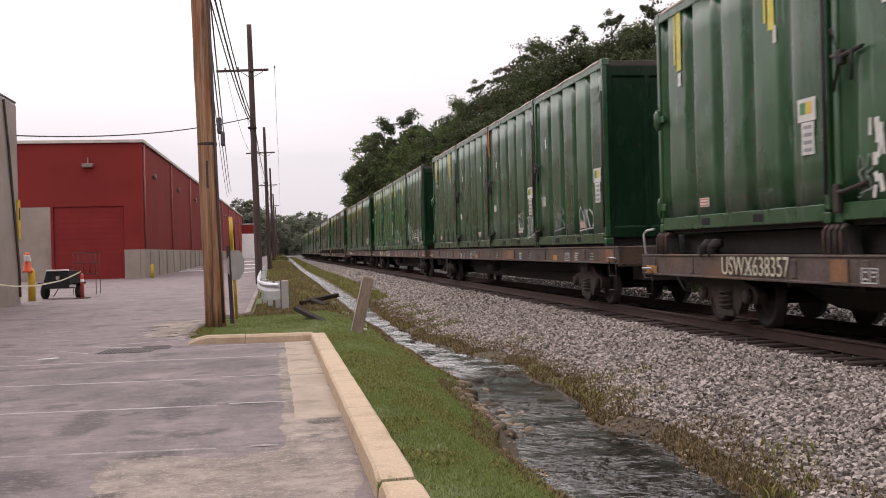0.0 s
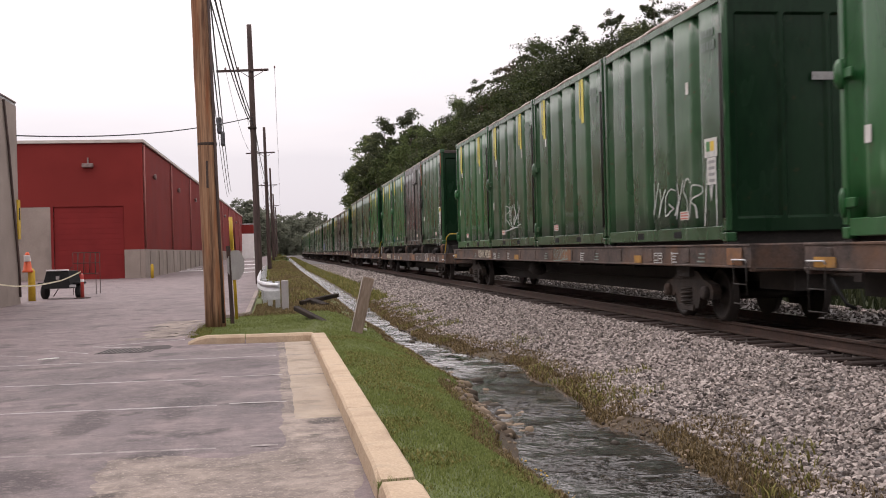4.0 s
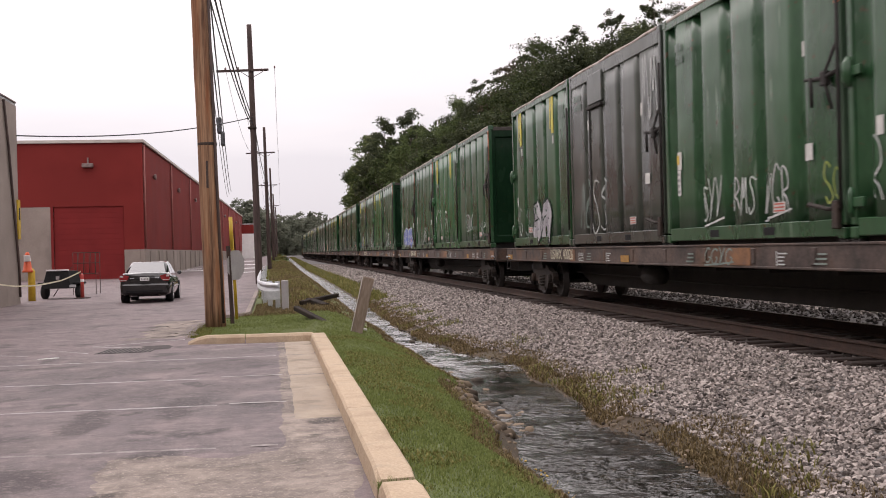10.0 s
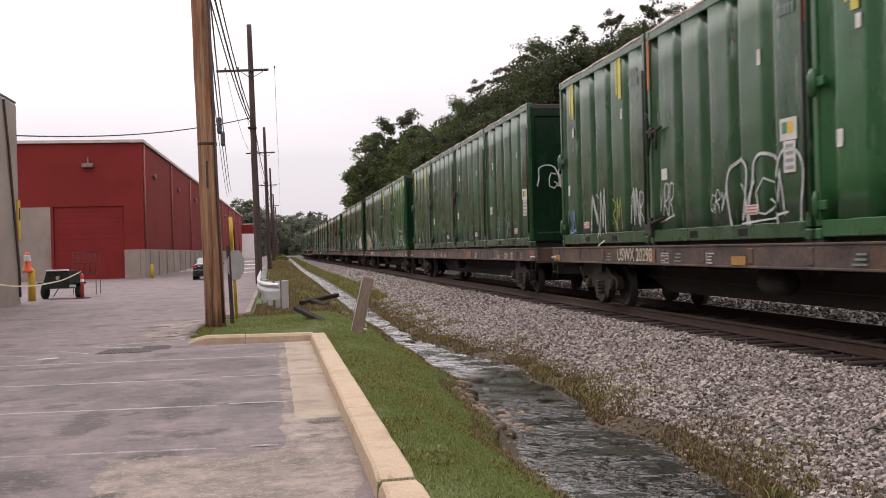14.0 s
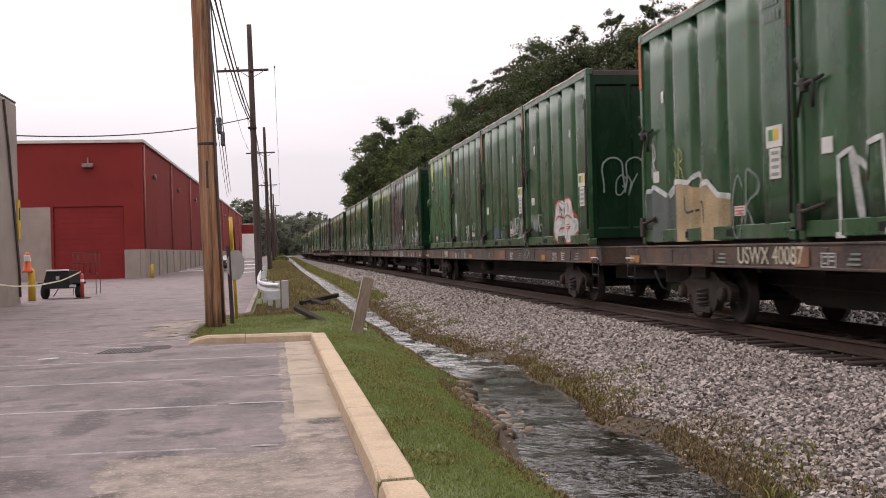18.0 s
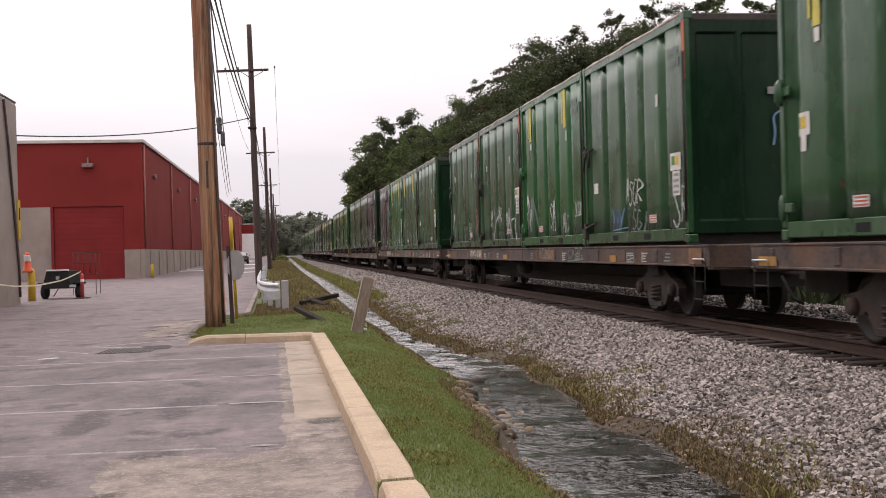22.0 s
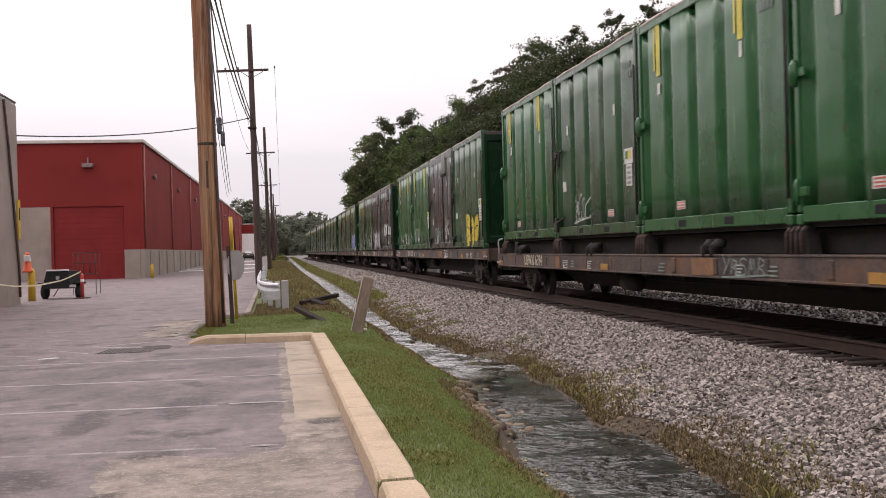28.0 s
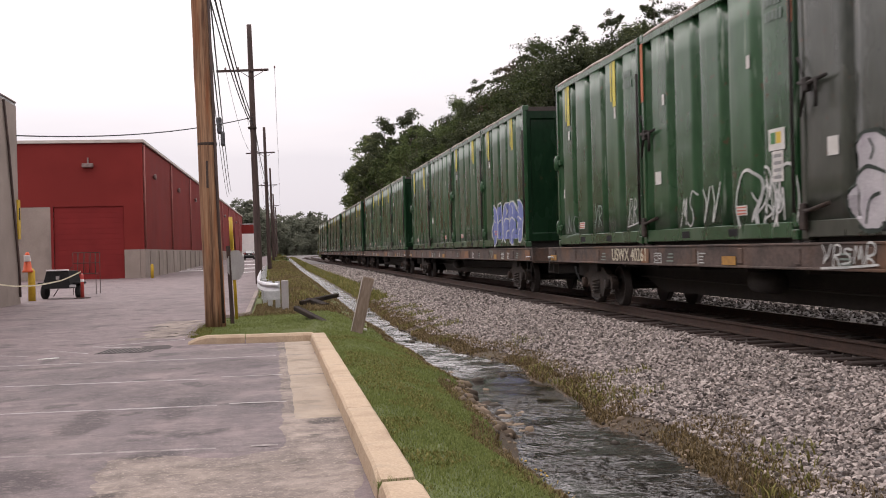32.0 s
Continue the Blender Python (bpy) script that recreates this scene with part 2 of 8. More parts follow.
_co, _mp, _no, _bp = _n.new("ShaderNodeTexCoord"), _n.new("ShaderNodeMapping"), _n.new("ShaderNodeTexNoise"), _n.new("ShaderNodeBump")
_mp.inputs["Scale"].default_value = (1.0, 1.6, 1.0)
_no.inputs["Scale"].default_value, _no.inputs["Detail"].default_value = 7.5, 3
_sp, _mr = _n.new("ShaderNodeSeparateXYZ"), _n.new("ShaderNodeMapRange")
_mr.inputs[1].default_value, _mr.inputs[2].default_value, _mr.inputs[3].default_value, _mr.inputs[4].default_value = 14.0, 15.6, 0.105, 0.010
_m2, _ad = _n.new("ShaderNodeMapRange"), _n.new("ShaderNodeMath")
_m2.inputs[1].default_value, _m2.inputs[2].default_value, _m2.inputs[3].default_value, _m2.inputs[4].default_value = 17.0, 18.6, 0.0, 0.032
_bp.inputs["Strength"].default_value = 1.0
_ri = _n.new("ShaderNodeMapRange")
_ri.inputs[1].default_value, _ri.inputs[2].default_value, _ri.inputs[3].default_value, _ri.inputs[4].default_value = 16.6, 18.4, 1.75, 7.0
_l.new(_co.outputs["Object"], _mp.inputs[0])
_l.new(_co.outputs["Object"], _sp.inputs[0])
_l.new(_sp.outputs["Y"], _mr.inputs[0])
_l.new(_sp.outputs["Y"], _m2.inputs[0])
_l.new(_sp.outputs["Y"], _ri.inputs[0])
_r2, _ra = _n.new("ShaderNodeMapRange"), _n.new("ShaderNodeMath")
_r2.inputs[1].default_value, _r2.inputs[2].default_value, _r2.inputs[3].default_value, _r2.inputs[4].default_value = 13.6, 15.0, 0.0, -0.40
_l.new(_sp.outputs["Y"], _r2.inputs[0])
_l.new(_ri.outputs[0], _ra.inputs[0])
_l.new(_r2.outputs[0], _ra.inputs[1])
_l.new(_ra.outputs[0], _n["Principled BSDF"].inputs["IOR"])
_l.new(_mr.outputs[0], _ad.inputs[0])
_l.new(_m2.outputs[0], _ad.inputs[1])
# calm tongues between the riffles
_cn, _cm, _cx = _n.new("ShaderNodeTexNoise"), _n.new("ShaderNodeMapRange"), _n.new("ShaderNodeMath")
_cn.inputs["Scale"].default_value, _cn.inputs["Detail"].default_value = 1.5, 4
_cm.inputs[1].default_value, _cm.inputs[2].default_value, _cm.inputs[3].default_value, _cm.inputs[4].default_value = 0.42, 0.60, 0.12, 1.25
_cx.operation = 'MULTIPLY'
_l.new(_co.outputs["Object"], _cn.inputs["Vector"])
_l.new(_cn.outputs[0], _cm.inputs[0])
_l.new(_ad.outputs[0], _cx.inputs[0])
_l.new(_cm.outputs[0], _cx.inputs[1])
_l.new(_cx.outputs[0], _bp.inputs["Distance"])
_l.new(_mp.outputs[0], _no.inputs["Vector"])
_l.new(_no.outputs[0], _bp.inputs["Height"])
_l.new(_bp.outputs[0], _n["Principled BSDF"].inputs["Normal"])
M["zinc"] = surface("galvanised_steel", (0.42, 0.43, 0.45), (0.62, 0.63, 0.65), 2.5, 0.45, 0.35, 0.1, 30, (0.28, 0.27, 0.27), 1.5, 0.5)
M["sign_back"] = surface("sign_back", (0.32, 0.295, 0.30), (0.42, 0.395, 0.40), 4, 0.6, 0.1, 0.05, 30)
M["yellow"] = surface("yellow_paint", (0.46, 0.29, 0.02), (0.60, 0.40, 0.035), 3, 0.55, 0, 0.1, 30, (0.25, 0.16, 0.03), 2, 0.5)
M["orange"] = surface("orange_plastic", (0.55, 0.075, 0.02), (0.70, 0.11, 0.03), 3, 0.5, 0, 0.1, 30)
M["red_plastic"] = surface("red_plastic", (0.38, 0.045, 0.035), (0.50, 0.065, 0.05), 3, 0.5, 0, 0.1, 30)
M["white"] = surface("white_paint", (0.62, 0.61, 0.60), (0.76, 0.75, 0.74), 2, 0.55, 0, 0.1, 30, (0.5, 0.48, 0.46), 1.5, 0.4)
M["shed_white"] = surface("shed_white_sheet", (0.78, 0.76, 0.75), (0.88, 0.87, 0.86), 1.5, 0.6, 0, 0.1, 20)
M["tape"] = surface("caution_tape", (0.60, 0.54, 0.36), (0.76, 0.72, 0.60), 2, 0.5, 0, 0.1, 20)
M["black"] = surface("black_plastic", (0.010, 0.010, 0.011), (0.020, 0.020, 0.021), 5, 0.7, 0, 0.2, 40, spec=0.15)
M["tyre"] = surface("tyre_rubber", (0.015, 0.015, 0.016), (0.03, 0.03, 0.031), 6, 0.85, 0, 0.3, 50)
M["iron"] = surface("grimy_iron", (0.016, 0.012, 0.010), (0.050, 0.037, 0.031), 4, 0.85, 0.1, 0.5, 30, (0.07, 0.042, 0.030), 2, 0.6)
M["dark_iron"] = surface("sooty_underframe", (0.016, 0.014, 0.013), (0.040, 0.034, 0.031), 3, 0.85, 0.1, 0.4, 25)
M["wheel"] = surface("steel_wheel", (0.014, 0.010, 0.009), (0.038, 0.029, 0.026), 4, 0.65, 0.25, 0.2, 30)
M["wire"] = surface("cable_sheath", (0.05, 0.05, 0.055), (0.09, 0.09, 0.10), 5, 0.7, 0, 0, 30)
M["lamp_body"] = surface("wall_lamp_housing", (0.16, 0.11, 0.10), (0.24, 0.18, 0.17), 5, 0.5, 0.2, 0.1, 30)
M["downpipe"] = surface("faded_red_downpipe", (0.24, 0.075, 0.065), (0.34, 0.12, 0.105), 2, 0.6, 0, 0.1, 20)
M["glass"] = surface("tinted_car_glass", (0.018, 0.02, 0.021), (0.03, 0.033, 0.034), 2, 0.06, 0, 0, 20, spec=1.0, coat=1.0)
M["glass"].node_tree.nodes["Principled BSDF"].inputs["IOR"].default_value = 1.75
M["car_paint"] = surface("black_car_paint", (0.003, 0.003, 0.0035), (0.006, 0.006, 0.007), 3, 0.22, 0, 0, 60, coat=1.0, spec=0.5)
M["tail_red"] = surface("tail_lamp_red", (0.20, 0.010, 0.012), (0.32, 0.02, 0.022), 6, 0.2, 0, 0, 30, coat=0.7)
M["lamp_clear"] = surface("lamp_clear", (0.45, 0.38, 0.38), (0.6, 0.52, 0.52), 6, 0.15, 0, 0, 30)
M["alloy"] = surface("alloy_rim", (0.40, 0.40, 0.42), (0.55, 0.55, 0.57), 4, 0.35, 0.7, 0, 30)


def container_paint(name, dark, light, scuff, amount):
    """Old gloss paint: faded zones, pale upright scuffs, rust specks, and dents that bend the reflections."""
    m = surface(name, dark, light, 0.8, 0.28, 0, 0.0, 9, stretch=(1.4, 1.4, 0.5), spec=0.5)
    n, l = m.node_tree.nodes, m.node_tree.links
    b = n["Principled BSDF"]
    src = b.inputs["Base Color"].links[0].from_socket
    co, oi = n.new("ShaderNodeTexCoord"), n.new("ShaderNodeObjectInfo")
    off = n.new("ShaderNodeVectorMath")
    off.operation = 'MULTIPLY_ADD'
    off.inputs[0].default_value = (0, 0, 0)
    sh = n.new("ShaderNodeCombineXYZ")
    mul = n.new("ShaderNodeMath")
    mul.operation = 'MULTIPLY'
    mul.inputs[1].default_value = 40.0
    l.new(oi.outputs["Random"], mul.inputs[0])
    l.new(mul.outputs[0], sh.inputs[0])
    add = n.new("ShaderNodeVectorMath")
    l.new(co.outputs["Object"], add.inputs[0])
    l.new(sh.outputs[0], add.inputs[1])
    n.remove(off)
    for scale, stretch, lo, hi, amt, col, det in ((1.0, (1.2, 1.2, 0.35), 0.54, 0.74, amount * 0.5, scuff, 3), (3.2, (2.4, 2.4, 0.30), 0.64, 0.74, amount * 0.7, tuple(min(0.5, c * 1.7) for c in scuff), 6),
                                                 (7.0, (1, 1, 1), 0.66, 0.72, amount * 0.9, (0.09, 0.045, 0.025), 3)):
        mp = n.new("ShaderNodeMapping")
        mp.inputs["Scale"].default_value = stretch
        l.new(add.outputs[0], mp.inputs[0])
        no = n.new("ShaderNodeTexNoise")
        no.inputs["Scale"].default_value, no.inputs["Detail"].default_value = scale, det
        l.new(mp.outputs[0], no.inputs["Vector"])
        mr = n.new("ShaderNodeMapRange")
        mr.inputs[1].default_value, mr.inputs[2].default_value, mr.inputs[4].default_value = lo, hi, amt
        l.new(no.outputs[0], mr.inputs[0])
        mx = n.new("ShaderNodeMixRGB")
        mx.inputs[2].default_value = (*col, 1)
        l.new(mr.outputs[0], mx.inputs[0])
        l.new(src, mx.inputs[1])
        src = mx.outputs[0]
    l.new(src, b.inputs["Base Color"])
    dn = n.new("ShaderNodeTexNoise")
    dn.inputs["Scale"].default_value, dn.inputs["Detail"].default_value = 1.15, 1
    l.new(add.outputs[0], dn.inputs["Vector"])
    bp = n.new("ShaderNodeBump")
    bp.inputs["Strength"].default_value, bp.inputs["Distance"].default_value = 0.7, 0.035
    l.new(dn.outputs[0], bp.inputs["Height"])
    l.new(bp.outputs[0], b.inputs["Normal"])
    l.new(bp.outputs[0], b.inputs["Coat Normal"])
    return m


PAINT = {
    "g": container_paint("green_container_paint", (0.015, 0.058, 0.023), (0.033, 0.097, 0.042), (0.165, 0.20, 0.165), 0.9),
    "b": container_paint("bright_green_container_paint", (0.011, 0.077, 0.023), (0.022, 0.114, 0.035), (0.10, 0.19, 0.11), 0.65),
    "d": container_paint("faded_green_container_paint", (0.022, 0.052, 0.032), (0.044, 0.080, 0.052), (0.13, 0.155, 0.13), 0.7),
    # end walls: green darkened, with the shade between the cars put into the colour
    "e": container_paint("shaded_container_end", (0.0042, 0.018, 0.008), (0.0095, 0.031, 0.0145), (0.018, 0.034, 0.022), 0.25),
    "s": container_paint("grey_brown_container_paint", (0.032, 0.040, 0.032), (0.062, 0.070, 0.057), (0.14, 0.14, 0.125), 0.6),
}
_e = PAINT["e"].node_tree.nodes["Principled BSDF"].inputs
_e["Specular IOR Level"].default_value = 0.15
M["sill_a"] = surface("brown_flatcar_sill", (0.030, 0.021, 0.018), (0.112, 0.078, 0.066), 2.6, 0.75, 0, 0.3, 22, (0.15, 0.070, 0.032), 0.9, 0.75, stretch=(1, 0.8, 0.9))
M["patch_yellow"] = surface("faded_yellow_patch", (0.30, 0.15, 0.03), (0.46, 0.24, 0.045), 5, 0.7, 0, 0.1, 30, (0.11, 0.075, 0.055), 3, 0.7)
M["patch_rust"] = surface("rust_orange_patch", (0.16, 0.075, 0.035), (0.27, 0.13, 0.06), 5, 0.8, 0, 0.1, 30, (0.12, 0.08, 0.065), 3, 0.8)
M["deck"] = surface("flatcar_deck", (0.03, 0.024, 0.022), (0.075, 0.06, 0.053), 2, 0.85, 0, 0.4, 20)
M["lettering"] = surface("aged_cream_lettering", (0.42, 0.38, 0.27), (0.66, 0.62, 0.50), 5, 0.7, 0, 0, 40, (0.25, 0.21, 0.16), 4, 0.6)
M["paper"] = surface("white_sticker", (0.52, 0.51, 0.49), (0.68, 0.67, 0.64), 8, 0.6, 0, 0, 60, (0.38, 0.36, 0.33), 4, 0.5)
M["print_grey"] = surface("sticker_print", (0.20, 0.20, 0.20), (0.30, 0.30, 0.30), 9, 0.6, 0, 0, 60)
M["print_yellow"] = surface("sticker_yellow", (0.55, 0.38, 0.04), (0.68, 0.48, 0.07), 9, 0.6, 0, 0, 60)
M["print_red"] = surface("sticker_red", (0.42, 0.10, 0.07), (0.52, 0.14, 0.10), 9, 0.6, 0, 0, 60)
M["stripe_yellow"] = surface("yellow_stripe_tape", (0.50, 0.42, 0.05), (0.66, 0.57, 0.10), 4, 0.5, 0, 0, 30, (0.30, 0.30, 0.10), 3, 0.4)
M["stripe_orange"] = surface("orange_primer", (0.36, 0.10, 0.045), (0.46, 0.15, 0.07), 4, 0.7, 0, 0.1, 30)
M["spray_white"] = surface("white_spray_paint", (0.36, 0.38, 0.37), (0.62, 0.63, 0.62), 6, 0.7, 0, 0, 40)
M["spray_grey"] = surface("thin_spray_paint", (0.13, 0.17, 0.15), (0.24, 0.29, 0.26), 6, 0.7, 0, 0, 40)
M["tarp_bar"] = surface("worn_tarp_bar", (0.26, 0.20, 0.165), (0.66, 0.60, 0.55), 3.0, 0.6, 0.1, 0.1, 20, (0.12, 0.06, 0.035), 1.2, 0.7)
M["print_green"] = surface("sticker_green", (0.05, 0.17, 0.06), (0.08, 0.24, 0.09), 9, 0.6, 0, 0, 60)
M["spray_pale"] = surface("pale_lilac_spray_paint", (0.32, 0.30, 0.33), (0.52, 0.50, 0.52), 3, 0.7, 0, 0, 40, (0.22, 0.22, 0.23), 1.5, 0.6)
M["spray_sky"] = surface("sky_blue_spray_paint", (0.10, 0.20, 0.36), (0.20, 0.32, 0.48), 6, 0.7, 0, 0, 40)
M["spray_lime"] = surface("lime_spray_paint", (0.24, 0.30, 0.05), (0.38, 0.44, 0.12), 6, 0.7, 0, 0, 40)
M["spray_dull"] = surface("dull_grey_spray_paint", (0.045, 0.065, 0.055), (0.11, 0.13, 0.12), 1.5, 0.6, 0, 0, 30)
M["spray_tan"] = surface("tan_spray_paint", (0.22, 0.17, 0.10), (0.44, 0.32, 0.18), 1.6, 0.7, 0, 0, 30)
M["spray_yellow"] = surface("yellow_spray_paint", (0.50, 0.38, 0.02), (0.62, 0.48, 0.04), 6, 0.7, 0, 0, 40)
M["spray_blue"] = surface("blue_spray_paint", (0.10, 0.13, 0.33), (0.18, 0.22, 0.48), 6, 0.7, 0, 0, 40)
M["spray_red"] = surface("red_spray_paint", (0.32, 0.07, 0.06), (0.42, 0.11, 0.09), 6, 0.7, 0, 0, 40)
M["spray_black"] = surface("dark_spray_paint", (0.01, 0.02, 0.015), (0.02, 0.035, 0.025), 6, 0.7, 0, 0, 40)


# ---------------------------------------------------------------- mesh tools
class MB:
    """Collects vertices and faces of one part."""

    def __init__(self):
        self.v, self.f, self.s = [], [], []

    def face(self, idx, smooth=False):
        self.f.append(tuple(idx))
        self.s.append(smooth)

    def poly(self, pts, smooth=False):
        a = len(self.v)
        self.v += [tuple(p) for p in pts]
        self.face(range(a, a + len(pts)), smooth)

    def hull(self, pts, faces):
        """A closed convex piece; faces are turned outwards."""
        a = len(self.v)
        c = Vector((0, 0, 0))
        for p in pts:
            c += Vector(p)
        c /= len(pts)
        self.v += [tuple(p) for p in pts]
        for f in faces:
            q = [Vector(pts[i]) for i in f]
            nrm = (q[1] - q[0]).cross(q[2] - q[0])
            mid = sum(q, Vector((0, 0, 0))) / len(q)
            g = f if nrm.dot(mid - c) > 0 else f[::-1]
            self.face([a + i for i in g])

    def box(self, x0, x1, y0, y1, z0, z1, bev=0.0, m=None):
        if bev <= 0:
            pts = [Vector((x, y, z)) for x in (x0, x1) for y in (y0, y1) for z in (z0, z1)]
            fs = [(0, 1, 3, 2), (4, 5, 7, 6), (0, 1, 5, 4), (2, 3, 7, 6), (0, 2, 6, 4), (1, 3, 7, 5)]
        else:
            lo, hi = (x0, y0, z0), (x1, y1, z1)
            pts, ix = [], {}
            for c in itertools.product((0, 1), repeat=3):
                for ax in range(3):
                    p = []
                    for k in range(3):
                        e = hi[k] if c[k] else lo[k]
                        if k != ax:
                            e += -bev if c[k] else bev
                        p.append(e)
                    ix[c, ax] = len(pts)
                    pts.append(Vector(p))
            fs = []
            for ax in range(3):
                o = [k for k in range(3) if k != ax]
                for sgn in (0, 1):
                    ring = []
                    for a, b in ((0, 0), (1, 0), (1, 1), (0, 1)):
                        c = [0, 0, 0]
                        c[ax], c[o[0]], c[o[1]] = sgn, a, b
                        ring.append(ix[tuple(c), ax])
                    fs.append(tuple(ring))
                for a, b in itertools.product((0, 1), repeat=2):
                    c0, c1 = [0, 0, 0], [0, 0, 0]
                    c0[o[0]], c0[o[1]], c1[o[0]], c1[o[1]] = a, b, a, b
                    c0[ax], c1[ax] = 0, 1
                    c0, c1 = tuple(c0), tuple(c1)
                    fs.append((ix[c0, o[0]], ix[c1, o[0]], ix[c1, o[1]], ix[c0, o[1]]))
            for c in itertools.product((0, 1), repeat=3):
                fs.append((ix[c, 0], ix[c, 1], ix[c, 2]))
        if m is not None:
            pts = [m @ p for p in pts]
        self.hull(pts, fs)
        return self

    def tube(self, pts, radii, n=8, caps=True, smooth=True):
        pts = [Vector(p) for p in pts]
        if not isinstance(radii, (list, tuple)):
            radii = [radii] * len(pts)
        a = len(self.v)
        for i, p in enumerate(pts):
            d = (pts[min(i + 1, len(pts) - 1)] - pts[max(i - 1, 0)]).normalized()
            ref = Vector((0, 0, 1)) if abs(d.z) < 0.9 else Vector((0, 1, 0))
            e1 = d.cross(ref).normalized()
            e2 = e1.cross(d)
            for k in range(n):
                g = 2 * math.pi * k / n
                self.v.append(tuple(p + (e1 * math.cos(g) + e2 * math.sin(g)) * radii[i]))
        for i in range(len(pts) - 1):
            for k in range(n):
                k2 = (k + 1) % n
                self.face((a + i * n + k, a + (i + 1) * n + k, a + (i + 1) * n + k2, a + i * n + k2), smooth)
        if caps:
            self.face([a + k for k in range(n)])
            self.face([a + (len(pts) - 1) * n + k for k in reversed(range(n))])
        return self

    def prism(self, outline, axis, lo, hi):
        """An outline (two coordinates) drawn out along the axis; any simple outline, triangulated by Blender."""
        a = len(self.v)
        n = len(outline)
        for w in (lo, hi):
            for p, q in outline:
                self.v.append({"x": (w, p, q), "y": (p, w, q), "z": (p, q, w)}[axis])
        self.face([a + i for i in range(n)][::-1])
        self.face([a + n + i for i in range(n)])
        for i in range(n):
            j = (i + 1) % n
            self.face((a + i, a + j, a + n + j, a + n + i))
        return self

    def lathe(self, prof, axis="x", n=20, at=(0, 0, 0), smooth=True):
        """prof: (along, radius) pairs turned round the axis through at."""
        a = len(self.v)
        for w, r in prof:
            for k in range(n):
                g = 2 * math.pi * k / n
                c, s = r * math.cos(g), r * math.sin(g)
                p = {"x": (w, c, s), "y": (c, w, s), "z": (c, s, w)}[axis]
                self.v.append((p[0] + at[0], p[1] + at[1], p[2] + at[2]))
        for i in range(len(prof) - 1):
            for k in range(n):
                k2 = (k + 1) % n
                self.face((a + i * n + k, a + (i + 1) * n + k, a + (i + 1) * n + k2, a + i * n + k2), smooth)
        self.face([a + k for k in range(n)])
        self.face([a + (len(prof) - 1) * n + k for k in reversed(range(n))])
        return self

    def mesh(self, name, *mats):
        me = bpy.data.meshes.new(name)
        me.from_pydata(self.v, [], self.f)
        me.polygons.foreach_set("use_smooth", self.s)
        for m in mats:
            me.materials.append(m)
        bm = bmesh.new()
        bm.from_mesh(me)
        bmesh.ops.recalc_face_normals(bm, faces=bm.faces)
        bm.to_mesh(me)
        bm.free()
        me.update()
        return me


def fast_mesh(name, v, f, material, smooth=False):
    """One joined mesh from arrays of vertices and faces of equal length."""
    me = bpy.data.meshes.new(name)
    v, f = np.asarray(v, np.float32), np.asarray(f, np.int32)
    k = f.shape[1]
    me.vertices.add(len(v))
    me.vertices.foreach_set("co", v.ravel())
    me.loops.add(f.size)
    me.loops.foreach_set("vertex_index", f.ravel())
    me.polygons.add(len(f))
    me.polygons.foreach_set("loop_start", np.arange(0, f.size, k, dtype=np.int32))
    me.polygons.foreach_set("loop_total", np.full(len(f), k, np.int32))
    me.polygons.foreach_set("use_smooth", np.full(len(f), smooth))
    me.materials.append(material)
    me.update(calc_edges=True)
    return me


def part(name, mb, material, parent, label="", at=None):
    me = mb.mesh(name, material) if isinstance(mb, MB) else mb
    ob = new(name, me)
    ob.parent = parent
    if at is not None:
        ob.matrix_basis = at
    if label:
        tagged(ob, label)
    return ob


def thing(name, at, label, category, group="", kind=""):
    ob = new(name)
    ob.empty_display_size = 0.2
    ob.matrix_basis = at
    return tagged(ob, label, category, group, kind)


def single(name, mb, material, at, label, category, group="", kind=""):
    me = mb.mesh(name, material) if isinstance(mb, MB) else mb
    ob = new(name, me)
    ob.matrix_basis = at
    return tagged(ob, label, category, group, kind)


def smooth01(a, b, x):
    t = min(1, max(0, (x - a) / (b - a)))
    return t * t * (3 - 2 * t)


# ---------------------------------------------------------------- ground plan
KERB_IN, KERB_OUT = 0.62, 0.87
DRIVE_EDGE = -1.65            # right edge of the drive beyond the island
TRACK_X, RAIL_Z = 7.95, 0.31
CURVE_S, CURVE_R = 260.0, 600.0


def lot_z(x, y):
    return -0.012 * min(5, max(0, KERB_IN - x)) + 0.7 * smooth01(90, 200, y)


CREEK = ((-50, 2.95, 0.65), (9, 2.95, 0.66), (10.8, 3.06, 0.77), (12.7, 3.02, 0.56), (14.5, 3.22, 0.64), (16.5, 3.27, 0.60), (18.8, 3.30, 0.68), (20.2, 3.16, 0.58),
         (22, 2.95, 0.45), (25, 2.82, 0.28), (30, 2.74, 0.30), (50, 2.83, 0.35), (68, 2.83, 0.34), (100, 2.67, 0.27), (240, 3.05, 0.27), (6000, 3.05, 0.27))


def creek_part(y, k):
    for a, c in zip(CREEK, CREEK[1:]):
        if y <= c[0]:
            return a[k] + (c[k] - a[k]) * smooth01(a[0], c[0], y)
    return CREEK[-1][k]


def creek_x(y):
    return creek_part(y, 1) + (0.03 * math.sin(y * 1.7) + 0.03 * math.sin(y * 2.9)) * (1 - smooth01(30, 55, y))


def creek_w(y):
    """Half the water's width."""
    return creek_part(y, 2) * (1 + 0.05 * math.sin(y * 1.4 + 1) * (1 - smooth01(30, 55, y)))


def creek_z(y):
    return -0.50 + 0.0040 * min(max(y, 0), 230)


def track_shift(y):
    return 0 if y < CURVE_S else (y - CURVE_S) ** 2 / (2 * CURVE_R)


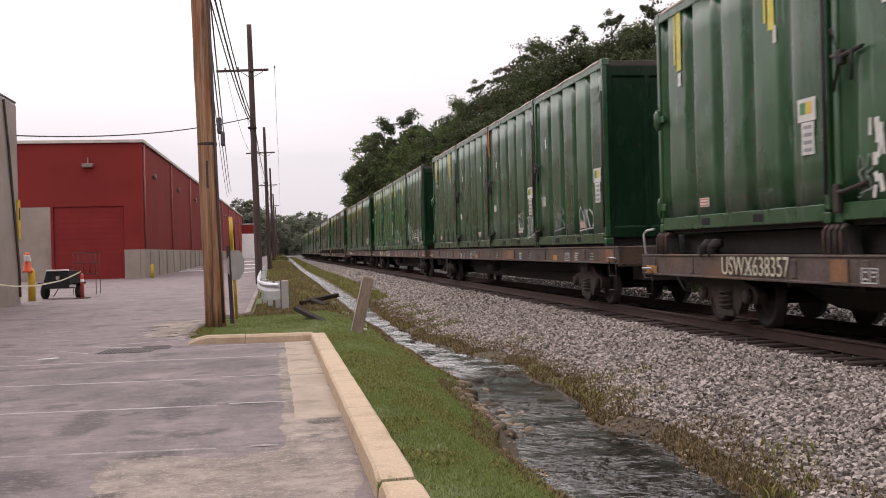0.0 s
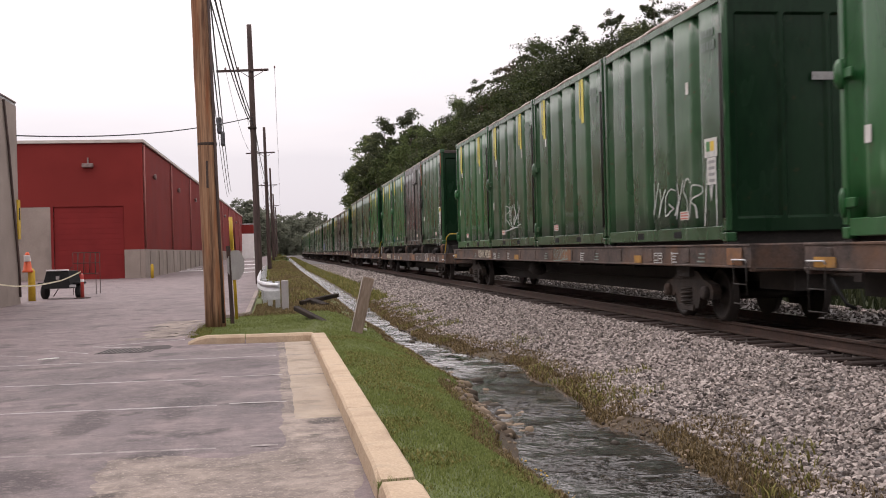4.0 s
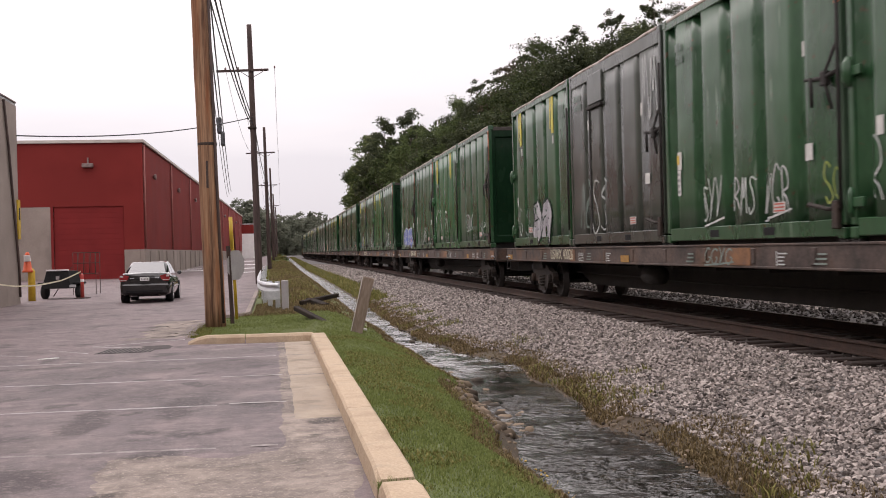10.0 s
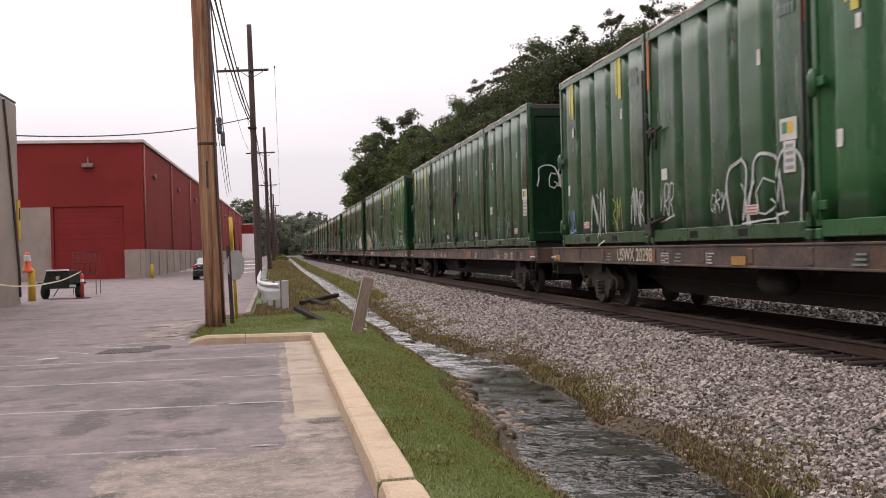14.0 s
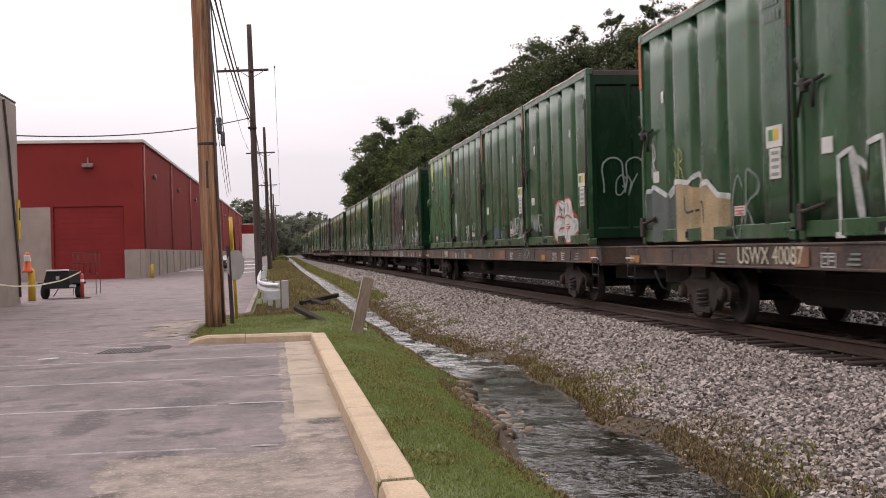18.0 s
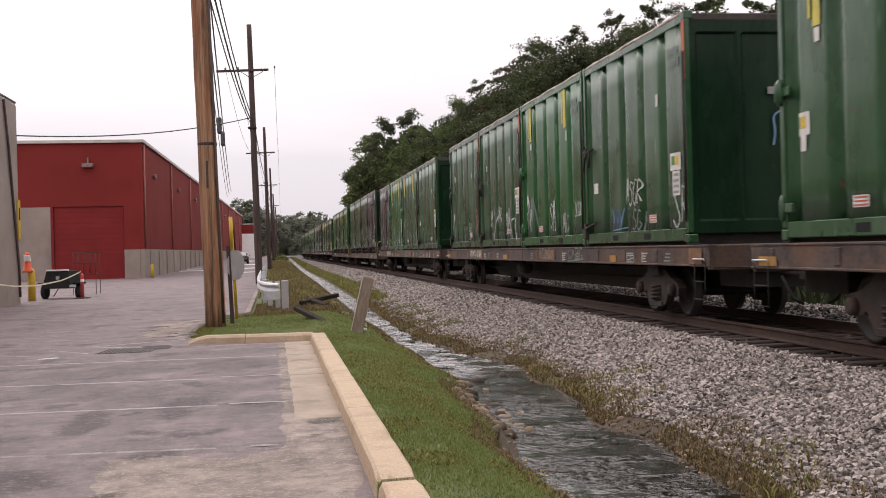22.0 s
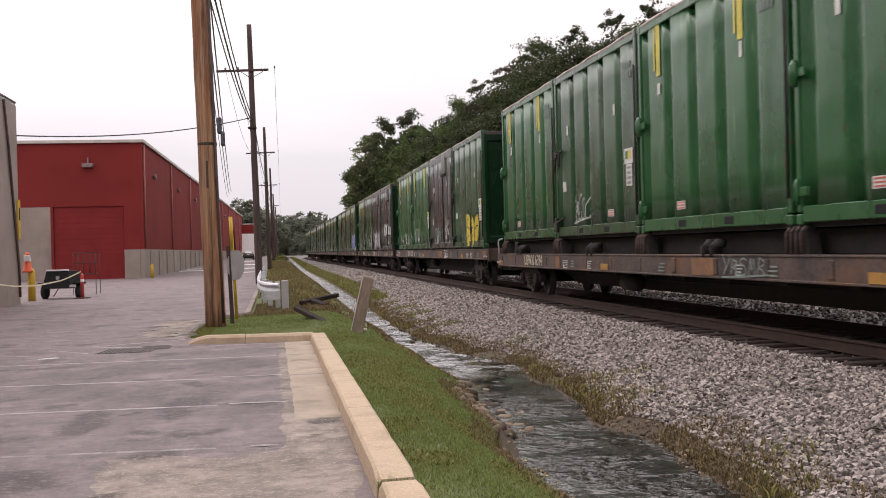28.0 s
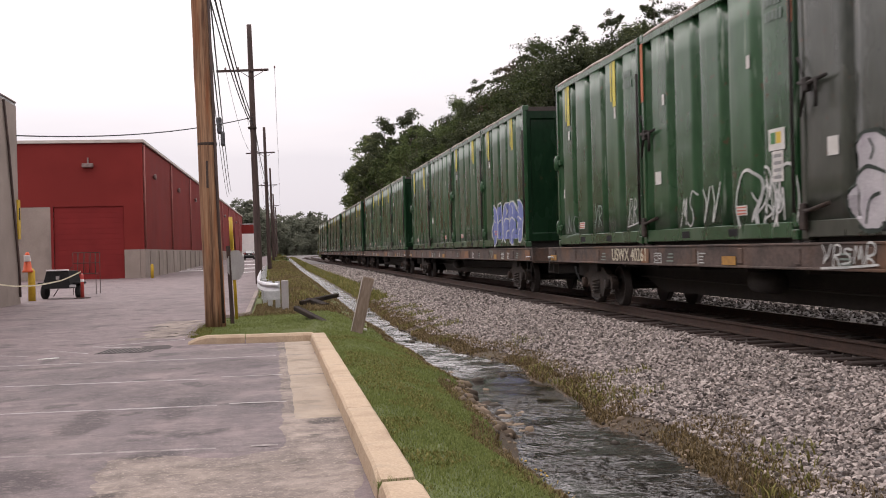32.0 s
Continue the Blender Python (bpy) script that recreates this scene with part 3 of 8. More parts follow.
def ground_z(x, y):
    """The land's height; the lot, the bank, the creek, the ballast and the woods."""
    left = lot_z(min(x, KERB_IN), y)
    cz, cx, bend = creek_z(y), creek_x(y), track_shift(y)
    hw = creek_w(y)
    knots = [(-5000, left), (KERB_IN, left - 0.02), (KERB_OUT, left + 0.10), (1.30, left + 0.09),
             (cx - hw - 0.42, min(left + 0.05, cz + 0.27)), (cx - hw - 0.02, cz + 0.03), (cx - hw + 0.14, cz - 0.10), (cx + hw - 0.15, cz - 0.12),
             (cx + hw + 0.02, cz + 0.03), (cx + hw + 0.42 + bend, cz + 0.13), (6.25 + bend, 0.08), (9.2 + bend, 0.08),
             (10.1 + bend, 0.25), (11.0 + bend, 0.22), (12.2 + bend, -0.1), (14.0 + bend, 0.3), (60, 2.0), (5000, 3)]
    for (a, za), (b, zb) in zip(knots, knots[1:]):
        if x <= b:
            t = (x - a) / max(1e-6, b - a)
            return za + (zb - za) * t
    return knots[-1][1]


def island_edge(y):
    """Right edge of the paving: the kerb, the island's tip, then the drive."""
    if y < 20.35:
        return KERB_IN
    return KERB_IN + (DRIVE_EDGE - KERB_IN) * smooth01(20.35, 22.6, y) + 0.95 * smooth01(28.3, 30.5, y)


def build_ground():
    xs = [-3000, -800, -200, -80, -40, -20, -12, -8, -5, -3, -2.2, -1.7, -1.2, -0.6, 0, 0.4, 0.62, 0.8]
    xs += [0.87 + 0.09 * i for i in range(62)] + [6.5, 7.2, 8, 9, 9.7, 10.6, 11.6, 12.8, 14, 18, 26, 40, 60, 120, 400, 1200, 3000]
    ys = [-3000, -600, -120, -40, -15, -6, -2, 0, 2] + [3 + 0.22 * i for i in range(80)]
    ys += [20.6 + 0.6 * i for i in range(60)] + [56.6 + 3 * i for i in range(36)] + [170 + 10 * i for i in range(24)]
    ys += [430, 500, 620, 900, 1500, 3000, 4500]
    mb, nx = MB(), len(xs)
    for y in ys:
        for x in xs:
            w = noise.noise(Vector((x * 1.1, y * 1.1, 0))) * 0.016 + noise.noise(Vector((x * 4, y * 4, 3))) * 0.006
            if x < 0.86 and not (y > 20.6 and x > island_edge(y)):
                w = -0.03
            if 6 < x < 10:
                w = 0
            mb.v.append((x, y, ground_z(x, y) + w))
    mats = []
    for j in range(len(ys) - 1):
        for i in range(nx - 1):
            a = j * nx + i
            mb.face((a, a + 1, a + nx + 1, a + nx), True)
            x, y = (xs[i] + xs[i + 1]) / 2, (ys[j] + ys[j + 1]) / 2
            cx = creek_x(y) + 0.12 * noise.noise(Vector((y * 1.3, x, 0)))
            b = track_shift(y)
            hw = creek_w(y)
            if x < cx - hw - 0.36:
                k = 0
            elif x < cx - hw + 0.05:
                k = 1
            elif x < cx + hw - 0.05:
                k = 2
            elif x < cx + hw + 0.36 + 0.2 * noise.noise(Vector((y * 0.9, 7, 0))):
                k = 1
            elif x < 11.6 + b:
                k = 3
            else:
                k = 4
            if y > 420 or x > 60 + b:
                k = 4
            mats.append(k)
    me = mb.mesh("ground", M["grass_soil"], M["bank"], M["bed"], M["ballast_ground"], M["forest_floor"])
    me.polygons.foreach_set("material_index", mats)
    tagged(new("ground", me), "rolling ground with grass verge, creek bank and gravel slope", "ground", kind="structure")


build_ground()


def sheet(name, outline_fn, x_steps, y_steps, lift, material, label, category):
    """A paved sheet over the lot: outline_fn(u, y) gives x for u from 0 to 1."""
    mb = MB()
    for y in y_steps:
        for u in x_steps:
            x = outline_fn(u, y)
            mb.v.append((x, y, lot_z(x, y) + lift))
    n = len(x_steps)
    for j in range(len(y_steps) - 1):
        for i in range(n - 1):
            a = j * n + i
            mb.face((a, a + 1, a + n + 1, a + n), True)
    return tagged(new(name, mb.mesh(name, material)), label, category, kind="structure")


sheet("parking_lot", lambda u, y: -70 + (island_edge(y) + 70) * u ** 0.35, [i / 30 for i in range(31)],
      [-40, -10, 0, 4, 6, 8] + [9 + 0.4 * i for i in range(40)] + [26 + 3 * i for i in range(30)] + [120 + 12 * i for i in range(22)],
      0.0, M["asphalt"], "worn grey asphalt drive and parking lot", "asphalt lot")


def ragged(y, k, amp=0.1):
    return amp * (noise.noise(Vector((y * 1.3, k, 0))) + 0.6 * noise.noise(Vector((y * 4.3, k, 2))) + 0.35 * noise.noise(Vector((y * 13, k, 4))))


def drape(name, x0, x1, y0, y1, lift, material, rag=0.08, seed=0):
    """A thin patch lying on the lot with uneven edges, as a mesh."""
    mb = MB()
    ny, nx = max(6, min(90, int((y1 - y0) / 0.09))), max(4, min(120, int((x1 - x0) / 0.09)))
    for j in range(ny + 1):
        for i in range(nx + 1):
            ya, xa = y0 + (y1 - y0) * j / ny, x0 + (x1 - x0) * i / nx
            xl, xr = x0 + ragged(ya, seed, rag), x1 + ragged(ya, seed + 3, rag)
            yl, yr = y0 + ragged(xa, seed + 9, rag), y1 + ragged(xa, seed + 12, rag)
            x, y = xl + (xr - xl) * i / nx, yl + (yr - yl) * j / ny
            tuck = -0.004 if i in (0, nx) or j in (0, ny) else lift
            mb.v.append((x, y, lot_z(x, y) + tuck))
    for j in range(ny):
        for i in range(nx):
            a = j * (nx + 1) + i
            mb.face((a, a + 1, a + nx + 2, a + nx + 1), True)
    return mb.mesh(name, material)


tagged(new("old_pavement", drape("old_pavement", -14, KERB_IN - 0.01, -6, 9.3, 0.005, M["asphalt_old"], 0.25, 3)),
       "older brownish gritty pavement at the lot's near edge", "pavement", kind="structure")
tagged(new("asphalt_patch", drape("asphalt_patch", -9.5, 0.16, 9.25, 19.6, 0.009, M["asphalt_dark"], 0.075, 5)),
       "darker sealed asphalt over the parking stalls", "asphalt", kind="structure")
tagged(new("asphalt_patch", drape("asphalt_patch", -9.5, -1.25, 7.6, 9.5, 0.0085, M["asphalt_dark"], 0.13, 11)),
       "dark ragged asphalt running into the older pavement", "asphalt", kind="structure")
tagged(new("worn_edge", drape("worn_edge", -0.03, KERB_IN + 0.06, 8.6, 20.3, 0.0125, M["asphalt_old"], 0.075, 6)),
       "crumbling pale pavement edge beside the kerb", "pavement", kind="structure")
gutter = thing("gutter", pose(0, 0, 0), "cracked tan concrete gutter strip along the kerb", "gutter", kind="structure")
for y0, y1, x0 in ((10.75, 14.7, 0.095), (14.7, 17.6, 0.085), (17.6, 20.2, 0.075)):
    part("gutter_slab", drape("gutter_slab", x0, KERB_IN + 0.06, y0, y1 + 0.02, 0.0165, M["gutter"], 0.02, y0), M["gutter"], gutter)


def stall_line(x0, x1, y, skew=0.0, w=0.09, paint="stripe", lift=0.0100):
    mb = MB()
    n = max(2, int((x1 - x0) / 0.3))
    for i in range(n + 1):
        x = x0 + (x1 - x0) * i / n
        for s in (-0.5, 0.5):
            yy = y + skew * (x - x1) + s * w * (1 + 0.25 * noise.noise(Vector((x * 6, y, s))))
            mb.v.append((x, yy, lot_z(x, yy) + lift))
    for i in range(n):
        a = 2 * i
        mb.face((a, a + 2, a + 3, a + 1))
    me = mb.mesh("painted_line", M[paint])
    return tagged(new("painted_line", me), "white strip on the asphalt, worn along the parking stalls", "road marking", "parking stall lines", "structure")


for y, x0, x1 in ((9.46, -5.2, -0.50), (9.43, -0.22, 0.0), (12.15, -6.0, -0.62), (12.15, -0.5, 0.1), (14.83, -7.5, -0.95), (14.83, -0.7, 0.08), (17.64, -5.4, 0.0)):
    stall_line(x0, x1, y, -0.115, 0.075, "faded_stripe" if y < 10 else "stripe", 0.0133 if x0 > -0.75 else 0.0100)
# short worn lines round the drain, beyond the sealed asphalt
for x0, x1, y, skew in ((-1.15, -0.05, 20.22, -0.05), (-3.95, -3.12, 19.83, -1.25), (-3.35, -2.25, 20.45, -0.80), (-3.3, -1.7, 22.1, 0.5), (-4.9, -4.1, 19.85, -0.7)):
    stall_line(x0, x1, y, skew, 0.09, "stripe", 0.004)
# broad plain white bars far along the drive, much wider than the stall lines
for y, x0, x1, w in ((99, -2.75, -1.6, 2.6), (118, -3.2, -1.9, 3.4), (138, -3.7, -2.1, 4.0), (165, -4.3, -2.5, 6.0), (122, -9.5, -7.5, 2.6), (113, -9.0, -6.6, 2.6)):
    stall_line(x0, x1, y, 0, w, "white", 0.008)
grate = thing("drain_grate", pose(-2.50, 20.1, lot_z(-2.50, 20.1) + 0.011, 0, -0.69, -6), "dark slotted iron storm drain grate in the asphalt", "drain grate")
# flat black plate stands in for the shaded pit behind the slots
part("grate_pit", MB().box(-0.46, 0.46, -0.48, 0.48, -0.03, -0.007), M["black"], grate)
for i in range(11):
    part("grate_bar", MB().box(-0.45 + i * 0.085, -0.418 + i * 0.085, -0.47, 0.47, -0.0068, -0.002, 0.002), M["grate"], grate)
tagged(new("sand_patch", drape("sand_patch", -2.75, -1.75, 22.6, 28.5, 0.004, M["asphalt_old"], 0.45, 8)), "sandy grit washed over the asphalt", "sand", kind="structure")
tagged(new("asphalt_repair", drape("asphalt_repair", -2.38, -1.80, 20.0, 20.95, 0.010, M["broken_asphalt"], 0.11, 4)), "broken dark asphalt repair beside the drain", "asphalt", kind="structure")

# kerb: one block after another
kerb = thing("kerb", pose(0, 0, 0), "tan painted concrete kerb with chipped worn joints", "kerb", kind="structure")
for i, (y0, y1) in enumerate(((2.0, 4.6), (4.62, 7.10), (7.19, 10.4), (10.415, 13.3), (13.315, 16.6), (16.615, 20.25))):
    b = MB()
    n = 12
    for j in range(n + 1):
        y = y0 + (y1 - y0) * j / n
        e = 0.012 * noise.noise(Vector((y * 3, 1, 0)))
        h = 0.155 + 0.010 * noise.noise(Vector((y * 2, 5, 0)))
        pinch = (0.05 if (i, j) in ((1, n), (2, 0)) else 0.012) if j in (0, n) else 0
        for px, pz in ((KERB_IN - 0.02, -0.1), (KERB_IN + e, h - 0.02 - pinch), (KERB_IN + 0.022 + e, h - pinch * 0.5), (KERB_OUT - 0.02 - e, h - pinch * 0.4), (KERB_OUT, h - 0.02 - pinch), (KERB_OUT + 0.01, -0.1)):
            b.v.append((px, y, pz))
    for j in range(n):
        for k in range(5):
            a = j * 6 + k
            b.face((a, a + 1, a + 7, a + 6))
    b.face(range(6))
    b.face(range(n * 6, n * 6 + 6))
    part("kerb_block", b, M["kerb"], kerb)
for i, (x0, x1, y0, y1) in enumerate(((0.66, -0.52, 20.42, 20.66), (-0.54, -1.55, 20.68, 20.98))):
    b = MB()
    dx, dy = x1 - x0, y1 - y0
    for j in range(7):
        t = j / 6
        x, y = x0 + dx * t, y0 + dy * t
        h = 0.15 - (0.11 * max(0, t - 0.75) * 4 if i else 0)
        for py, pz in ((-0.17, -0.1), (-0.16, h - 0.045), (-0.12, h), (0.04, h), (0.07, h - 0.03), (0.08, -0.1)):
            b.v.append((x, y + py, lot_z(x, y) + pz))
    for j in range(6):
        for k in range(5):
            a = j * 6 + k
            b.face((a, a + 1, a + 7, a + 6))
    b.face(range(6))
    b.face(range(36, 42))
    part("kerb_block", b, M["kerb"], kerb)

# ---------------------------------------------------------------- creek water
wb = MB()
ys = [1.5 + 0.12 * i for i in range(240)] + [30.3 + 0.5 * i for i in range(80)] + [71 + 4 * i for i in range(40)]
for j, y in enumerate(ys):
    cx = creek_x(y)
    for i in range(15):
        x = cx + (creek_w(y) + 0.06) * (i / 7 - 1)
        rough = 1.2 - 1.0 * smooth01(12.6, 14.2, y) + 0.6 * smooth01(17.8, 19.5, y)
        h = rough * 0.020 * noise.noise(Vector((x * 5, y * 8, 0))) + rough * 0.014 * noise.noise(Vector((x * 12, y * 13, 4))) + 0.018 * noise.noise(Vector((x * 1.3, y * 1.8, 8)))
        wb.v.append((x, y, creek_z(y) + h))
for j in range(len(ys) - 1):
    for i in range(14):
        a = j * 15 + i
        wb.face((a, a + 1, a + 16, a + 15), True)
tagged(new("creek", wb.mesh("creek", M["water"])), "shallow rippling creek running along the track", "creek", kind="structure")

# ---------------------------------------------------------------- track
def track_at(s):
    """Centre of the track at s metres, and how far it has turned to the right, in degrees."""
    if s <= CURVE_S:
        return TRACK_X, s, 0.0
    g = (s - CURVE_S) / CURVE_R
    return TRACK_X + CURVE_R * (1 - math.cos(g)), CURVE_S + CURVE_R * math.sin(g), -math.degrees(g)


track = thing("railway_track", pose(0, 0, 0), "single railway track with brown rusty rails on wooden ties", "railway track", kind="structure")
RAIL_PROF = [(-0.075, -0.17), (-0.075, -0.155), (-0.012, -0.135), (-0.012, -0.045), (-0.037, -0.035), (-0.037, -0.004), (-0.03, 0.0),
             (0.03, 0.0), (0.037, -0.004), (0.037, -0.035), (0.012, -0.045), (0.012, -0.135), (0.075, -0.155), (0.075, -0.17)]
for side in (-0.755, 0.755):
    b = MB()
    ss = [-60, 0, 20, 60, 120, 200] + [260 + 20 * i for i in range(20)]
    for s in ss:
        x, y, g = track_at(s)
        c, q = math.cos(radians(g)), math.sin(radians(g))
        for px, pz in RAIL_PROF:
            b.v.append((x + (px + side) * c, y + (px + side) * q, RAIL_Z + pz))
    n = len(RAIL_PROF)
    for j in range(len(ss) - 1):
        for k in range(n):
            a, k2 = j * n, (k + 1) % n
            b.face((a + k, a + k2, a + n + k2, a + n + k))
    me = b.mesh("rail", M["rail_side"], M["rail_head"])
    for p in me.polygons:
        if p.normal.z > 0.6 and p.center.z > RAIL_Z - 0.01:
            p.material_index = 1
    part("rail", me, None, track)
tie_mesh = [MB().box(-1.31, 1.31, -0.115, 0.115, -0.17, 0.0, 0.018).mesh("tie", M["tie"]) for _ in range(1)]
for i in range(190):
    s = -4 + 0.53 * i + random.uniform(-0.03, 0.03)
    x, y, g = track_at(s)
    part("tie", tie_mesh[0], None, track, at=pose(x + random.uniform(-0.06, 0.06), y, RAIL_Z - 0.175 + random.uniform(-0.02, 0.008), 0, 0, random.uniform(-1.5, 1.5)))
b = MB()
for i in range(330):
    x, y, g = track_at(96.7 + 0.53 * i)
    b.box(-1.3, 1.3, -0.115, 0.115, -0.17, 0, m=pose(x, y, RAIL_Z - 0.18, 0, 0, g))
tagged(part("tie_row", b, M["tie"], track), kind="stuff")

# ---------------------------------------------------------------- railway waggons
HALF_W = 1.30
FOLDS = [-1.87 + 1.14 * i for i in range(5)]          # middles of the recessed folds
RIBS = [-1.75 + 1.17 * i for i in range(4)]           # narrow folds of the flat-sided boxes
_edges = [-2.91] + FOLDS + [2.91]


def wall_depth(key, y):
    """Depth of the pressed wall at y: broad rounded folds, or narrow ones on the flat-sided boxes."""
    if not key:
        return 0.0
    if key == "s":
        d = max(0.07 * (1 - smooth01(0.05, 0.10, abs(y - c))) for c in RIBS)
        return d - 0.006 * math.sin(y * 5.1 + 0.4)
    d = max(0.12 * (1 - smooth01(0.06, 0.23, abs(y - c))) for c in FOLDS)
    return d - 0.012 * math.sin(y * 5.5 + 1.3) * (1 - d / 0.12)


def wall_steps(key):
    ys = [-2.91, -2.62, -2.4, 2.91]
    offs = (-0.105, -0.08, -0.05, 0.0, 0.05, 0.08, 0.105, 0.3, 0.6, 0.9) if key == "s" else (-0.30, -0.235, -0.19, -0.145, -0.10, -0.055, 0.0, 0.055, 0.10, 0.145, 0.19, 0.235, 0.30, 0.57)
    for c in (RIBS if key == "s" else FOLDS):
        ys += [c + o for o in offs if c + o < 2.9]
    return [(y, wall_depth(key, y)) for y in sorted(ys)]


def side_panel(sign, key):
    """Corrugated wall sheet with thickness; sign -1: the wall towards the lot."""
    mb = MB()
    zs = [0.22, 0.8, 1.4, 2.0, 2.6, 3.1, 3.62]
    steps = wall_steps(key)
    n = len(steps)
    for inner in (0, 1):
        for z in zs:
            for y, d in steps:
                dent = 0.018 * noise.noise(Vector((y * 1.5, z * 1.1, sign + ord(key)))) * math.sin(math.pi * (z - 0.22) / 3.4)
                mb.v.append((sign * (HALF_W - 0.014 - d + dent - 0.02 * inner), y, z))
    m = n * len(zs)
    for inner in (0, 1):
        for j in range(len(zs) - 1):
            for i in range(n - 1):
                a = inner * m + j * n + i
                mb.face((a, a + 1, a + n + 1, a + n), True)
    for i in range(n - 1):
        mb.face((i, i + 1, m + i + 1, m + i))
        a = (len(zs) - 1) * n + i
        mb.face((a, a + 1, m + a + 1, m + a))
    return mb


def bottom_rail(sign):
    x0, x1 = sorted((sign * HALF_W, sign * (HALF_W - 0.10)))
    return MB().box(x0, x1, -2.88, 2.88, 0.03, 0.24, 0.012)


def end_wall(e, ribbed):
    """End sheet with a raised frame: one deep pressed panel, or three panels between upright ribs."""
    b = MB()
    gx = [-1.22, -1.12, -1.08, -0.44, -0.40, -0.34, -0.30, 0.30, 0.34, 0.40, 0.44, 1.08, 1.12, 1.22]
    gz = [0.15, 0.34, 0.38, 3.38, 3.42, 3.62]
    for j, z in enumerate(gz):
        for i, x in enumerate(gx):
            deep = 2 <= i <= 11 and 2 <= j <= 3
            if ribbed and i in (4, 5, 8, 9):
                deep = False
            b.v.append((x, e * (2.965 if deep else 3.015), z))
    n = len(gx)
    for j in range(len(gz) - 1):
        for i in range(n - 1):
            a = j * n + i
            b.face((a, a + 1, a + n + 1, a + n))
    return b


def container_parts(key):
    paint = PAINT[key]
    P = []
    for s in (-1, 1):
        P.append(("side_panel", side_panel(s, key).mesh("side_panel", paint), ""))
        P.append(("bottom_rail", bottom_rail(s).mesh("bottom_rail", paint), ""))
        x0, x1 = sorted((s * (HALF_W + 0.005), s * (HALF_W - 0.09)))
        P.append(("top_rail", MB().box(x0, x1, -2.9, 2.9, 3.58 if key != "s" else 3.46, 3.71, 0.012).mesh("top_rail", paint), ""))
        tz = [3.735 + 0.012 * math.sin(i * 2.1) for i in range(9)]
        P.append(("tarp_bar", MB().tube([(s * (HALF_W - 0.03), -2.95 + 5.9 * i / 8, tz[i]) for i in range(9)], 0.035, 8).mesh("tarp_bar", M["tarp_bar"]), "worn pale brown tarpaulin bar"))
        for e in (-1, 1):
            y0, y1 = sorted((e * 3.03, e * 2.90))
            P.append(("corner_post", MB().box(x0, x1, y0, y1, 0.16, 3.66, 0.015).mesh("corner_post", paint), ""))
            for z0 in (0.0, 3.62):
                a0, a1 = sorted((s * (HALF_W + 0.012), s * (HALF_W - 0.15)))
                b0, b1 = sorted((e * 3.04, e * 2.87))
                P.append(("corner_casting", MB().box(a0, a1, b0, b1, z0, z0 + 0.14, 0.015).mesh("corner_casting", paint), ""))
    for e in (-1, 1):
        P.append(("end_panel", end_wall(e, key in "gs").mesh("end_panel", PAINT["e"]), "dark green end wall, the gap's shade put into its paint"))
        P.append(("end_rail", MB().box(-1.18, 1.18, min(e * 3.02, e * 2.9), max(e * 3.02, e * 2.9), 3.60, 3.72, 0.015).mesh("end_rail", M["deck"]), "grimy brown end rail"))
    P.append(("end_notice", MB().box(0.10, 0.48, -3.026, -3.018, 2.40, 2.52).mesh("end_notice", M["print_grey"]), "small faded white notice"))
    P.append(("floor_frame", MB().box(-1.18, 1.18, -2.9, 2.9, -0.033, 0.17).mesh("floor_frame", M["dark_iron"]), "sooty steel floor frame"))
    cover = MB()
    for y in (-2.9, 2.9):
        for x, z in ((-1.24, 3.70), (-0.6, 3.735), (0, 3.75), (0.6, 3.735), (1.24, 3.70), (1.24, 3.66), (-1.24, 3.66)):
            cover.v.append((x, y, z))
    for i in range(7):
        j = (i + 1) % 7
        cover.face((i, j, 7 + j, 7 + i))
    cover.face(range(7))
    cover.face(range(7, 14))
    P.append(("cover", cover.mesh("cover", M["dark_iron"]), "dark tarpaulin cover"))
    # no openings cut: black blocks paint the dark inside the fork pockets
    for y in (-0.96, 0.96):
        P.append(("fork_pocket", MB().box(-(HALF_W + 0.003), -(HALF_W - 0.05), y - 0.17, y + 0.17, 0.075, 0.185, 0.004).mesh("fork_pocket", M["black"]), "black block for the shaded hollow of a forklift pocket"))
    x = -(HALF_W + 0.03)
    P.append(("locking_rod", MB().tube([(x, -2.99, 0.35), (x, -2.99, 3.1)], 0.022, 6).mesh("locking_rod", M["dark_iron"]), "dark locking rod"))
    return P


LIB = {k: container_parts(k) for k in "gbds"}


def hinge_meshes(paint):
    """Hinges of the newer boxes: a boss halfway up the far post and a plate near its foot."""
    out = []
    for z, r in ((0.42, 0.045), (1.93, 0.075)):
        b = MB().tube([(-(HALF_W + 0.02), 2.96, z - 0.17), (-(HALF_W + 0.03), 2.96, z - 0.09), (-(HALF_W + 0.03), 2.96, z + 0.09), (-(HALF_W + 0.02), 2.96, z + 0.17)], [r * 0.6, r, r, r * 0.6], 8)
        b.box(-HALF_W - 0.03, -HALF_W + 0.02, 2.70, 2.95, z - 0.06, z + 0.06, 0.012)
        out.append(b.mesh("hinge", paint))
    return out


HINGES = {k: hinge_meshes(PAINT[k]) for k in "gbds"}


